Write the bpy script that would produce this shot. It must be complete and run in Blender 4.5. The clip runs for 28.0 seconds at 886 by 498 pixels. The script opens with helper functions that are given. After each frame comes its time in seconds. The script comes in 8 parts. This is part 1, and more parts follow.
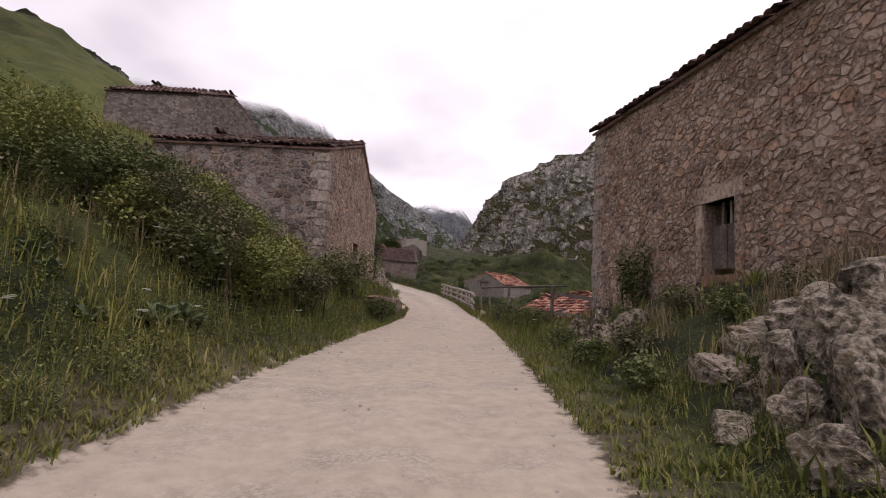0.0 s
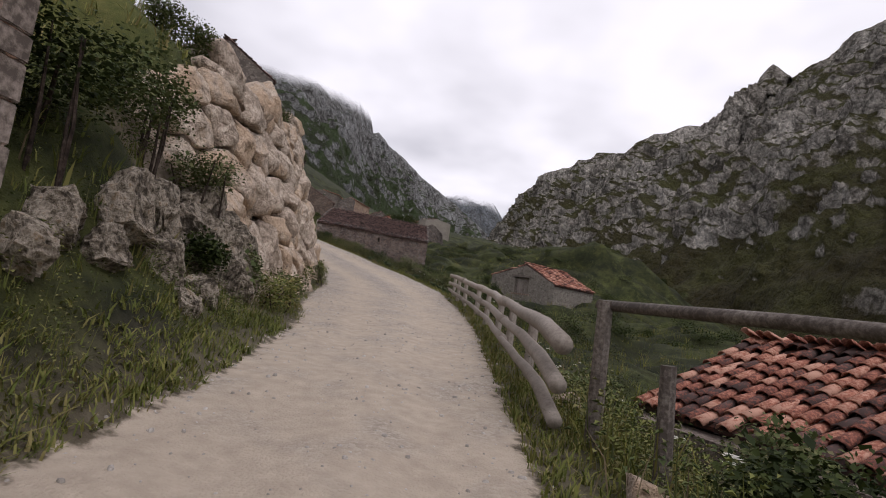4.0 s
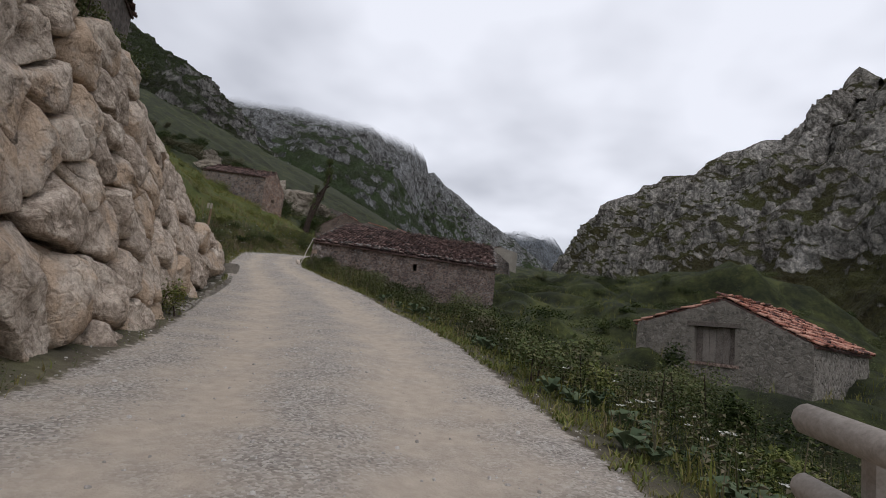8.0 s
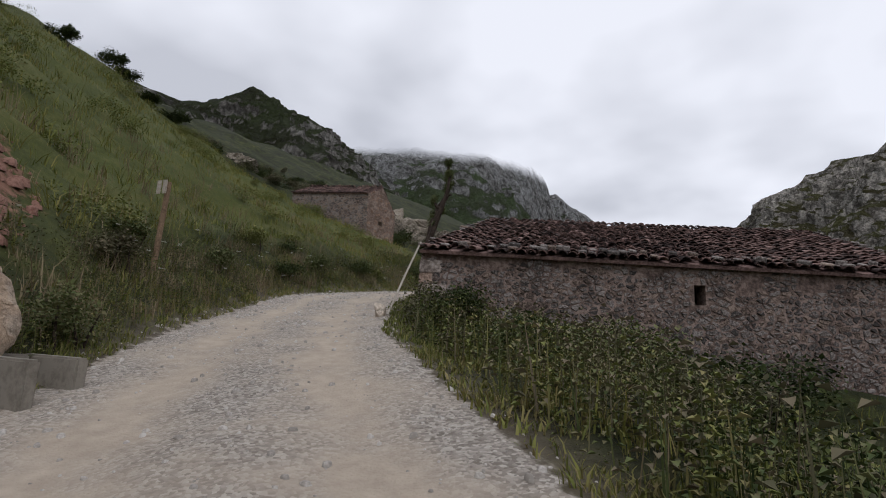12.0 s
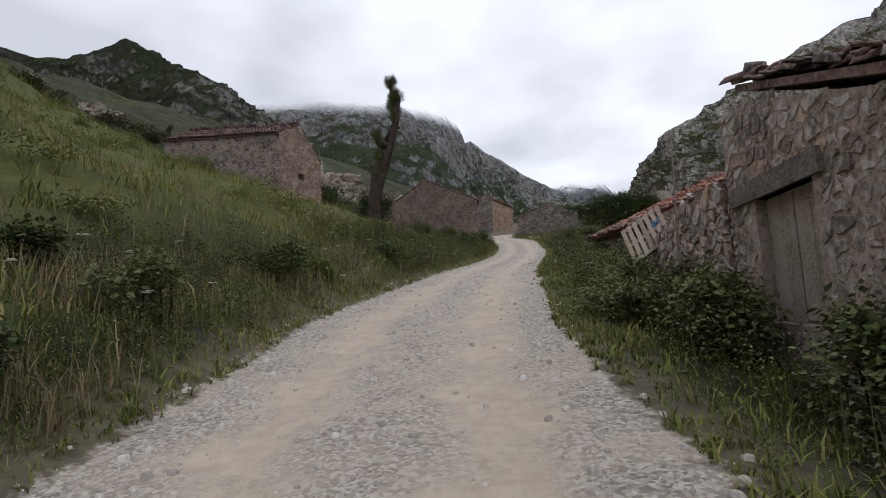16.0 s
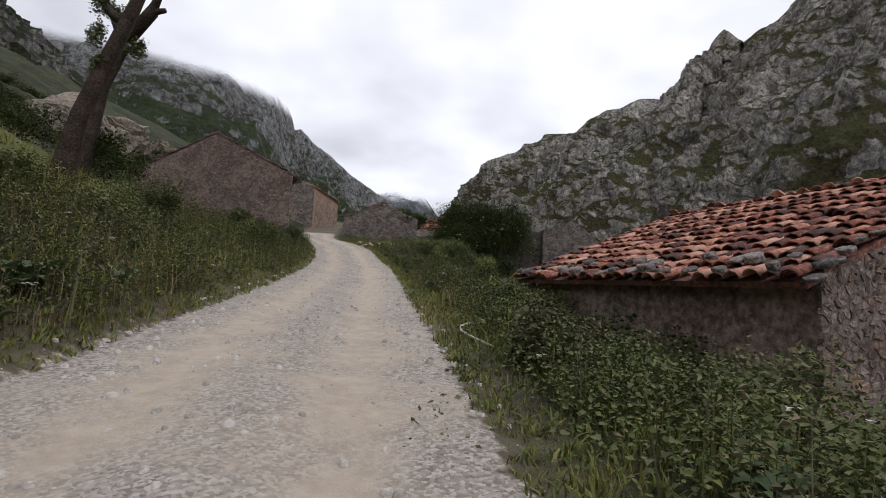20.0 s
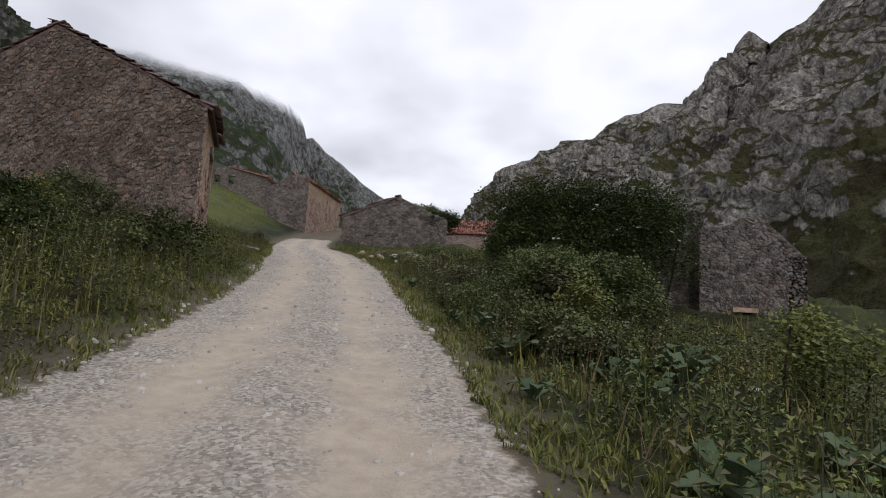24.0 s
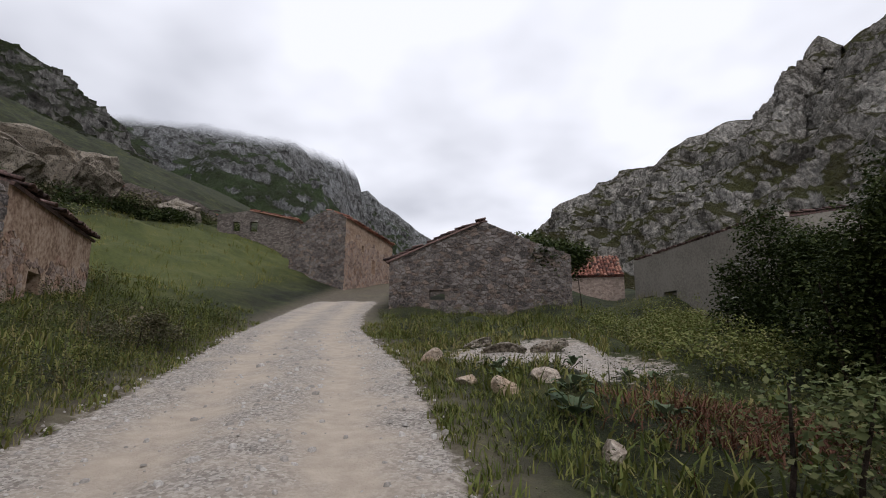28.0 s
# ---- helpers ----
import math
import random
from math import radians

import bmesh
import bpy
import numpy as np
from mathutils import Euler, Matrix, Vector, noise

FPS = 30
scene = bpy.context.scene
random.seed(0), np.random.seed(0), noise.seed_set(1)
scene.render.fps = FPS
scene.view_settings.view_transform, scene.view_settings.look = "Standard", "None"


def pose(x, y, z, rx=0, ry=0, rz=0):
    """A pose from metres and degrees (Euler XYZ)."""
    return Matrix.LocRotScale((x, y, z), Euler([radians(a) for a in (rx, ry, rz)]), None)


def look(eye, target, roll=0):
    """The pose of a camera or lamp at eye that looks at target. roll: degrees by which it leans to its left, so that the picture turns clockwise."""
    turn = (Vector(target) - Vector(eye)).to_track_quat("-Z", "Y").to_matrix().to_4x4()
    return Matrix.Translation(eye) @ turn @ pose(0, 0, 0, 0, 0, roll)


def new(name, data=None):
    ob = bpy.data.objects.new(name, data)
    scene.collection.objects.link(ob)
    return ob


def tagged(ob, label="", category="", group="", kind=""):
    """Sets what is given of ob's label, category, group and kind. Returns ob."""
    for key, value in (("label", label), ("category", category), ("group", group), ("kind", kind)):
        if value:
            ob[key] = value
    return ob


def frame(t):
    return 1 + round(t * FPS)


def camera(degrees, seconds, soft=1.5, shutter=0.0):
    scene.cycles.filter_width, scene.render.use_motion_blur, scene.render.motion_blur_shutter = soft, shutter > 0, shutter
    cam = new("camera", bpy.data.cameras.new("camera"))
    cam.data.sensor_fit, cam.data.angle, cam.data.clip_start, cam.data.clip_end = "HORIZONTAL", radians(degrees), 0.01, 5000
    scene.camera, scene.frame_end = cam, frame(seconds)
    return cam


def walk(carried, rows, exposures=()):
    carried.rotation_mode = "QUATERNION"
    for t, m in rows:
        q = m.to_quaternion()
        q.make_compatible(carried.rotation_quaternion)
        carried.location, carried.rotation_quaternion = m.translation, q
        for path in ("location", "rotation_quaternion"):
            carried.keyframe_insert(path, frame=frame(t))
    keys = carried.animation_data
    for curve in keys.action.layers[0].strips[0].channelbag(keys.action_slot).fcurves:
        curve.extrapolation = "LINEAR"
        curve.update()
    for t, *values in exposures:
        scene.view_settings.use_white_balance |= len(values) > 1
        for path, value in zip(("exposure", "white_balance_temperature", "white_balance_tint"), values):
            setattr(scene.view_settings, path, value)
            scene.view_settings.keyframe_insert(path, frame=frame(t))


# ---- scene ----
cam = camera(80.0, 28.0, soft=1.0)
PATH = [
    (0, (0.800, -5.600, -0.300), (0.767, -3.613, -0.071), 3.01),
    (0.5, (0.831, -2.776, -0.069), (0.810, -0.785, 0.125), 5.06),
    (1, (0.923, 0.126, 0.101), (0.942, 2.121, 0.251), 8.94),
    (1.5, (1.021, 3.037, 0.207), (1.105, 5.026, 0.397), 9.99),
    (2, (1.143, 5.728, 0.296), (1.137, 7.717, 0.499), 6.48),
    (2.5, (1.231, 8.259, 0.399), (1.257, 10.252, 0.569), 8.16),
    (3, (1.183, 10.558, 0.464), (1.142, 12.547, 0.675), 10.46),
    (3.5, (1.197, 12.966, 0.570), (1.115, 14.957, 0.737), 9.78),
    (5.5, (0.546, 22.823, 1.152), (0.303, 24.785, 1.457), 4.40),
    (6, (0.359, 25.467, 1.298), (0.130, 27.439, 1.544), 2.62),
    (6.5, (0.053, 27.983, 1.474), (-0.190, 29.946, 1.772), 5.92),
    (7, (-0.387, 30.547, 1.617), (-0.684, 32.508, 1.871), 5.20),
    (7.5, (-0.778, 33.067, 1.833), (-1.121, 35.015, 2.129), 8.02),
    (8, (-1.265, 35.593, 2.019), (-1.634, 37.536, 2.319), 6.60),
    (8.5, (-1.874, 38.439, 2.157), (-2.362, 40.356, 2.453), 7.77),
    (9, (-2.748, 41.309, 2.430), (-3.312, 43.187, 2.823), 6.65),
    (9.5, (-3.815, 44.044, 2.704), (-4.488, 45.886, 3.097), 7.06),
    (10, (-4.841, 46.357, 2.956), (-5.567, 48.183, 3.326), 5.42),
    (10.5, (-5.873, 48.416, 3.225), (-6.690, 50.198, 3.623), 4.64),
    (11, (-6.824, 50.208, 3.493), (-7.698, 51.952, 3.931), 4.78),
    (11.5, (-7.808, 51.801, 3.760), (-8.637, 53.573, 4.174), 3.53),
    (13.5, (-11.963, 57.315, 4.979), (-12.812, 59.103, 5.263), 1.31),
    (14, (-13.109, 58.825, 5.337), (-13.993, 60.594, 5.633), -2.24),
    (14.5, (-14.169, 60.361, 5.683), (-15.043, 62.137, 5.967), -3.14),
    (15, (-14.944, 61.965, 5.969), (-15.667, 63.804, 6.278), -1.63),
    (15.5, (-15.745, 63.255, 6.211), (-16.462, 65.120, 6.281), -4.56),
    (16, (-16.418, 64.445, 6.495), (-16.971, 66.357, 6.691), -3.57),
    (16.5, (-16.945, 65.654, 6.687), (-17.350, 67.603, 6.880), -2.69),
    (17, (-17.409, 66.936, 6.887), (-17.718, 68.904, 7.070), 0.02),
    (17.5, (-17.751, 68.323, 7.039), (-17.840, 70.310, 7.254), -2.88),
    (18, (-18.071, 69.785, 7.245), (-18.060, 71.769, 7.501), -0.49),
    (18.5, (-18.308, 71.497, 7.473), (-18.351, 73.478, 7.743), -2.21),
    (19, (-18.607, 73.529, 7.706), (-18.689, 75.518, 7.907), 0.22),
    (19.5, (-18.711, 75.589, 7.941), (-18.700, 77.575, 8.177), -0.18),
    (20, (-18.881, 77.584, 8.184), (-18.752, 79.570, 8.383), 3.05),
    (20.5, (-18.858, 79.807, 8.489), (-18.757, 81.800, 8.625), -2.71),
    (21, (-19.132, 81.958, 8.739), (-19.168, 83.940, 9.003), -5.78),
    (21.5, (-19.463, 83.939, 8.965), (-19.481, 85.927, 9.186), -1.00),
    (23.5, (-19.823, 91.723, 9.726), (-19.711, 93.715, 9.869), 3.11),
    (24, (-19.963, 93.887, 9.950), (-19.879, 95.872, 10.182), 3.26),
    (24.5, (-20.143, 96.015, 10.234), (-20.093, 97.997, 10.494), 4.71),
    (25, (-20.316, 98.005, 10.510), (-20.227, 99.991, 10.731), 5.67),
    (25.5, (-20.406, 99.818, 10.747), (-20.358, 101.802, 10.998), 4.84),
    (26, (-20.654, 101.827, 11.068), (-20.686, 103.803, 11.378), 2.58),
    (26.5, (-20.870, 103.989, 11.386), (-20.896, 105.969, 11.672), 3.66),
    (27, (-21.129, 106.098, 11.725), (-21.258, 108.063, 12.079), 2.75),
    (27.5, (-21.492, 108.104, 12.072), (-21.559, 110.081, 12.367), 2.72),
    (28, (-21.936, 109.939, 12.471), (-22.074, 111.896, 12.860), 0.29),
]
walk(cam, [(t, look(eye, target, roll)) for t, eye, target, roll in PATH],
     exposures=[(0.0, 0.2, 6650, 26), (3.0, 0.02, 6450, 21), (5.5, -0.02, 6250, 16), (8.0, -0.2, 6100, 13), (11.5, -0.2, 6100, 13), (14.0, -0.08, 6100, 12), (16.5, 0.03, 6050, 12), (21.0, 0.05, 6200, 14), (25.0, -0.02, 6150, 13), (28.0, -0.04, 6150, 14)])

# ---- world ----
world = bpy.data.worlds.new("world")
scene.world = world
world.use_nodes = True
wn, wl = world.node_tree.nodes, world.node_tree.links
wn.clear()
SUN_EL, SUN_AZ = radians(58), radians(150)
sky = wn.new("ShaderNodeTexSky")
sky.sky_type, sky.sun_disc, sky.sun_elevation, sky.sun_rotation = "NISHITA", False, SUN_EL, SUN_AZ
sky.air_density, sky.dust_density = 1.0, 3.0
sky_gain = wn.new("ShaderNodeVectorMath")
sky_gain.operation = "SCALE"
sky_gain.inputs["Scale"].default_value = 0.10
wl.new(sky.outputs[0], sky_gain.inputs[0])
# a closed cloud deck: two sizes of soft cloud in a flattened direction space
wco = wn.new("ShaderNodeTexCoord")
wsep = wn.new("ShaderNodeSeparateXYZ")
wl.new(wco.outputs["Generated"], wsep.inputs[0])
wz = wn.new("ShaderNodeMath")
wz.operation = "ADD"
wz.inputs[1].default_value = 0.25
wl.new(wsep.outputs["Z"], wz.inputs[0])
wdiv = wn.new("ShaderNodeVectorMath")
wdiv.operation = "DIVIDE"
wcomb = wn.new("ShaderNodeCombineXYZ")
for k in range(3):
    wl.new(wz.outputs[0], wcomb.inputs[k])
wl.new(wco.outputs["Generated"], wdiv.inputs[0])
wl.new(wcomb.outputs[0], wdiv.inputs[1])
wnoise = wn.new("ShaderNodeTexNoise")
wnoise.inputs["Scale"].default_value = 1.7
wnoise.inputs["Detail"].default_value = 3.5
wnoise.inputs["Roughness"].default_value = 0.5
wl.new(wdiv.outputs[0], wnoise.inputs["Vector"])
wramp = wn.new("ShaderNodeValToRGB")
wramp.color_ramp.elements[0].position, wramp.color_ramp.elements[0].color = 0.30, (0.68, 0.685, 0.705, 1)
wramp.color_ramp.elements[1].position, wramp.color_ramp.elements[1].color = 0.58, (1.06, 1.06, 1.07, 1)
wside = wn.new("ShaderNodeMath")
wside.operation, wside.inputs[1].default_value = "MULTIPLY_ADD", 0.15
wl.new(wsep.outputs["X"], wside.inputs[0])
wl.new(wnoise.outputs["Fac"], wside.inputs[2])
wl.new(wside.outputs[0], wramp.inputs[0])
wmix = wn.new("ShaderNodeMixRGB")
wmix.inputs[0].default_value = 0.9
wl.new(sky_gain.outputs[0], wmix.inputs[1])
wl.new(wramp.outputs[0], wmix.inputs[2])
wbg = wn.new("ShaderNodeBackground")
wbg.inputs["Strength"].default_value = 1.03
wout = wn.new("ShaderNodeOutputWorld")
wl.new(wmix.outputs[0], wbg.inputs[0])
wl.new(wbg.outputs[0], wout.inputs[0])

sun = new("sun", bpy.data.lights.new("sun", "SUN"))
sun.data.energy, sun.data.angle, sun.data.color = 0.8, radians(25), (1.0, 0.98, 0.95)
sun.matrix_world = look((0, 0, 0), (-math.sin(SUN_AZ) * math.cos(SUN_EL), -math.cos(SUN_AZ) * math.cos(SUN_EL), -math.sin(SUN_EL)))


# ---- materials ----
def material(name, rough=0.9):
    m = bpy.data.materials.new(name)
    m.use_nodes = True
    n, l = m.node_tree.nodes, m.node_tree.links
    n["Principled BSDF"].inputs["Roughness"].default_value = rough
    n["Principled BSDF"].inputs["Specular IOR Level"].default_value = 0.25
    return m, n, l, n["Principled BSDF"]


def noise_at(n, l, scale, detail=4.0, coord=None, rough=0.55):
    t = n.new("ShaderNodeTexNoise")
    t.inputs["Scale"].default_value, t.inputs["Detail"].default_value, t.inputs["Roughness"].default_value = scale, detail, rough
    if coord:
        l.new(coord, t.inputs["Vector"])
    return t.outputs["Fac"]


def world_place(n):
    return n.new("ShaderNodeNewGeometry").outputs["Position"]


def ramp_of(n, l, fac, stops):
    r = n.new("ShaderNodeValToRGB")
    while len(r.color_ramp.elements) < len(stops):
        r.color_ramp.elements.new(0.5)
    for e, (p, c) in zip(r.color_ramp.elements, stops):
        e.position, e.color = p, (*c, 1)
    l.new(fac, r.inputs[0])
    return r.outputs[0]


def blend(n, l, fac, a, b, kind="MIX"):
    m = n.new("ShaderNodeMixRGB")
    m.blend_type = kind
    for k, v in ((0, fac), (1, a), (2, b)):
        if isinstance(v, (int, float)):
            m.inputs[k].default_value = v
        elif isinstance(v, tuple):
            m.inputs[k].default_value = (*v, 1)
        else:
            l.new(v, m.inputs[k])
    return m.outputs[0]


def calc(n, l, op, a, b=0.0, clamp=False):
    m = n.new("ShaderNodeMath")
    m.operation, m.use_clamp = op, clamp
    for k, v in ((0, a), (1, b)):
        if isinstance(v, (int, float)):
            m.inputs[k].default_value = v
        else:
            l.new(v, m.inputs[k])
    return m.outputs[0]


def bump(n, l, bsdf, height, strength=0.5, distance=0.02):
    b = n.new("ShaderNodeBump")
    b.inputs["Strength"].default_value, b.inputs["Distance"].default_value = strength, distance
    l.new(height, b.inputs["Height"])
    l.new(b.outputs[0], bsdf.inputs["Normal"])


def stone_material(name, dark, mid, light, joint, size=4.0, relief=0.03):
    """Rubble masonry: stones of two sizes in earthy mortar, with lichen and damp stains."""
    m, n, l, b = material(name, 0.93)
    p = world_place(n)
    warp = noise_at(n, l, 3.0, 3.0, p)
    q = n.new("ShaderNodeVectorMath")
    q.operation = "MULTIPLY_ADD"
    l.new(p, q.inputs[0])
    q.inputs[1].default_value = (1, 1, 1.5)
    comb = n.new("ShaderNodeCombineXYZ")
    for k in range(3):
        l.new(calc(n, l, "MULTIPLY", warp, 0.25), comb.inputs[k])
    l.new(comb.outputs[0], q.inputs[2])
    cell = n.new("ShaderNodeTexVoronoi")
    cell.inputs["Scale"].default_value = size
    l.new(q.outputs[0], cell.inputs["Vector"])
    edge = n.new("ShaderNodeTexVoronoi")
    edge.feature = "DISTANCE_TO_EDGE"
    edge.inputs["Scale"].default_value = size
    l.new(q.outputs[0], edge.inputs["Vector"])
    sepc = n.new("ShaderNodeSeparateColor")
    l.new(cell.outputs["Color"], sepc.inputs[0])
    col = ramp_of(n, l, sepc.outputs[0], [(0.0, dark), (0.45, mid), (1.0, light)])
    grain = noise_at(n, l, 45, 5, p, 0.7)
    col = blend(n, l, 0.55, col, ramp_of(n, l, grain, [(0.25, (0.45, 0.45, 0.45)), (0.75, (1.35, 1.3, 1.25))]), "MULTIPLY")
    big = noise_at(n, l, 0.6, 5, p)
    col = blend(n, l, 0.7, col, ramp_of(n, l, big, [(0.3, (0.6, 0.6, 0.6)), (0.7, (1.25, 1.2, 1.15))]), "MULTIPLY")
    j = calc(n, l, "LESS_THAN", calc(n, l, "ADD", edge.outputs["Distance"], calc(n, l, "MULTIPLY", grain, -0.05)), 0.035)
    col = blend(n, l, calc(n, l, "MULTIPLY", j, 0.85), col, joint)
    l.new(col, b.inputs["Base Color"])
    h = calc(n, l, "ADD", calc(n, l, "MINIMUM", calc(n, l, "MULTIPLY", edge.outputs["Distance"], 5.0), 0.6), calc(n, l, "MULTIPLY", grain, 0.35))
    bump(n, l, b, h, 0.9, relief)
    return m


def mottled(name, stops, fine=25.0, coarse=1.5, relief=0.01, rough=0.9, strength=0.5, each=0.0, odd=None):
    """A natural surface: a colour ramp over two sizes of noise, with matching relief; each: how far single pieces differ."""
    m, n, l, b = material(name, rough)
    p = world_place(n)
    f, c = noise_at(n, l, fine, 5, p, 0.65), noise_at(n, l, coarse, 4, p)
    mixed = calc(n, l, "ADD", calc(n, l, "MULTIPLY", f, 1.1), calc(n, l, "MULTIPLY", c, 0.55))
    mixed = calc(n, l, "SUBTRACT", mixed, 0.325)
    if each:
        rnd = n.new("ShaderNodeObjectInfo").outputs["Random"]
        isl = n.new("ShaderNodeNewGeometry").outputs["Random Per Island"]
        both = calc(n, l, "FRACT", calc(n, l, "ADD", rnd, isl))
        mixed = calc(n, l, "ADD", mixed, calc(n, l, "MULTIPLY", calc(n, l, "SUBTRACT", both, 0.5), each))
    col = ramp_of(n, l, mixed, stops)
    if odd:
        some = calc(n, l, "GREATER_THAN", calc(n, l, "FRACT", calc(n, l, "MULTIPLY", both, 7.31)), 0.8)
        col = blend(n, l, calc(n, l, "MULTIPLY", some, 0.6), col, odd, "MULTIPLY")
    l.new(col, b.inputs["Base Color"])
    bump(n, l, b, f, strength, relief)
    return m


M = {}
RUST = (1.12, 0.88, 0.70)
M["mortar"] = mottled("earthy_mortar", [(0.34, (0.13, 0.092, 0.071)), (0.5, (0.24, 0.176, 0.14)), (0.66, (0.34, 0.262, 0.212))], 16, 1.0, 0.012, 0.95, 0.8)
M["pale_mortar"] = mottled("pale_lime_mortar", [(0.34, (0.18, 0.138, 0.112)), (0.5, (0.31, 0.248, 0.208)), (0.66, (0.41, 0.34, 0.29))], 16, 1.0, 0.012, 0.95, 0.8)
M["dark_mortar"] = mottled("dark_earthy_mortar", [(0.34, (0.075, 0.058, 0.048)), (0.5, (0.15, 0.12, 0.10)), (0.66, (0.23, 0.19, 0.165))], 16, 1.0, 0.012, 0.95, 0.8)
M["rubble"] = stone_material("rubble_masonry", (0.20, 0.155, 0.13), (0.32, 0.255, 0.215), (0.43, 0.35, 0.30), (0.285, 0.21, 0.165), 5.5, 0.015)
M["grey_rubble"] = stone_material("grey_rubble_masonry", (0.085, 0.075, 0.068), (0.16, 0.14, 0.125), (0.25, 0.225, 0.205), (0.12, 0.095, 0.08), 5.5, 0.015)


def boulder_material():
    """Fresh-quarried limestone: pale, with ochre stains, cracks and a broken skin."""
    m, n, l, b = material("boulder", 0.94)
    p = world_place(n)
    fine, mid, big = noise_at(n, l, 26, 5, p, 0.7), noise_at(n, l, 5.5, 7, p, 0.68), noise_at(n, l, 1.1, 4, p)
    one = n.new("ShaderNodeObjectInfo").outputs["Random"]
    warp = n.new("ShaderNodeVectorMath")
    warp.operation = "MULTIPLY_ADD"
    swirl = n.new("ShaderNodeTexNoise")
    swirl.inputs["Scale"].default_value, swirl.inputs["Detail"].default_value = 3.0, 5.0
    l.new(p, swirl.inputs["Vector"])
    l.new(swirl.outputs["Color"], warp.inputs[0])
    warp.inputs[1].default_value = (0.5, 0.5, 0.5)
    l.new(p, warp.inputs[2])
    crk = n.new("ShaderNodeTexVoronoi")
    crk.feature = "DISTANCE_TO_EDGE"
    crk.inputs["Scale"].default_value = 2.6
    l.new(warp.outputs[0], crk.inputs["Vector"])
    chip = n.new("ShaderNodeTexVoronoi")
    chip.inputs["Scale"].default_value = 6.5
    l.new(warp.outputs[0], chip.inputs["Vector"])
    crack = calc(n, l, "MINIMUM", calc(n, l, "MULTIPLY", crk.outputs["Distance"], 12.0), 1.0)
    col = ramp_of(n, l, calc(n, l, "ADD", calc(n, l, "SUBTRACT", calc(n, l, "MULTIPLY", mid, 1.4), 0.30), calc(n, l, "MULTIPLY", one, 0.22)), [(0.32, (0.32, 0.255, 0.20)), (0.5, (0.56, 0.46, 0.368)), (0.66, (0.71, 0.615, 0.51))])
    ochre = ramp_of(n, l, calc(n, l, "ADD", calc(n, l, "ADD", calc(n, l, "MULTIPLY", big, 0.6), calc(n, l, "MULTIPLY", mid, 0.4)), calc(n, l, "MULTIPLY", calc(n, l, "SUBTRACT", one, 0.5), 0.2)), [(0.51, (0, 0, 0)), (0.60, (0.7, 0.7, 0.7))])
    col = blend(n, l, ochre, col, (0.50, 0.345, 0.22))
    col = blend(n, l, 0.6, col, ramp_of(n, l, fine, [(0.34, (0.55, 0.53, 0.50)), (0.56, (1.12, 1.12, 1.12))]), "MULTIPLY")
    col = blend(n, l, 0.3, col, ramp_of(n, l, crack, [(0.0, (0.35, 0.31, 0.27)), (0.55, (1, 1, 1))]), "MULTIPLY")
    l.new(col, b.inputs["Base Color"])
    h = calc(n, l, "ADD", calc(n, l, "MULTIPLY", mid, 2.2), calc(n, l, "MULTIPLY", fine, 0.45))
    h = calc(n, l, "ADD", h, calc(n, l, "MULTIPLY", crack, 0.35))
    h = calc(n, l, "ADD", h, calc(n, l, "MULTIPLY", chip.outputs["Distance"], -0.7))
    bump(n, l, b, h, 1.0, 0.05)
    return m


M["boulder"] = boulder_material()
M["stone"] = mottled("weathered_stone", [(0.34, (0.13, 0.092, 0.073)), (0.49, (0.30, 0.218, 0.178)), (0.66, (0.46, 0.365, 0.305))], 13, 1.3, 0.010, 0.93, 0.7, 0.2, RUST)
M["quoin"] = mottled("dressed_stone", [(0.34, (0.12, 0.098, 0.083)), (0.49, (0.25, 0.208, 0.178)), (0.66, (0.38, 0.32, 0.28))], 13, 1.3, 0.010, 0.93, 0.7, 0.14)
M["dark_stone"] = mottled("dark_weathered_stone", [(0.36, (0.05, 0.044, 0.041)), (0.5, (0.14, 0.12, 0.108)), (0.64, (0.27, 0.24, 0.22))], 26, 1.6, 0.015, 0.93, 0.7, 0.22, RUST)
M["dark_tile"] = mottled("old_roof_tile", [(0.3, (0.04, 0.03, 0.028)), (0.5, (0.115, 0.07, 0.06)), (0.72, (0.25, 0.165, 0.145))], 20, 2.5, 0.008, 0.9, 0.5, 0.45)
M["red_tile"] = mottled("red_roof_tile", [(0.28, (0.075, 0.05, 0.045)), (0.44, (0.22, 0.085, 0.062)), (0.56, (0.36, 0.145, 0.095)), (0.74, (0.52, 0.30, 0.22))], 20, 2.0, 0.008, 0.9, 0.5, 0.5)
M["plaster"] = mottled("grey_plaster", [(0.3, (0.185, 0.165, 0.137)), (0.6, (0.285, 0.258, 0.217))], 12, 0.8, 0.005, 0.93, 0.3)
M["old_wood"] = mottled("weathered_wood", [(0.3, (0.085, 0.07, 0.06)), (0.5, (0.17, 0.145, 0.125)), (0.7, (0.27, 0.24, 0.21))], 30, 3.0, 0.006, 0.85, 0.6, 0.3)
M["rail_wood"] = mottled("peeled_log", [(0.15, (0.19, 0.16, 0.135)), (0.5, (0.30, 0.262, 0.226)), (0.85, (0.40, 0.355, 0.31))], 30, 3.5, 0.005, 0.85, 0.5, 0.2)
M["void"] = mottled("dark_interior", [(0.3, (0.012, 0.011, 0.010)), (0.7, (0.03, 0.027, 0.025))], 8, 1.0, 0.005)
M["rust_stone"] = mottled("rust_stained_stone", [(0.3, (0.15, 0.07, 0.05)), (0.6, (0.30, 0.17, 0.13))], 25, 2.0, 0.01)
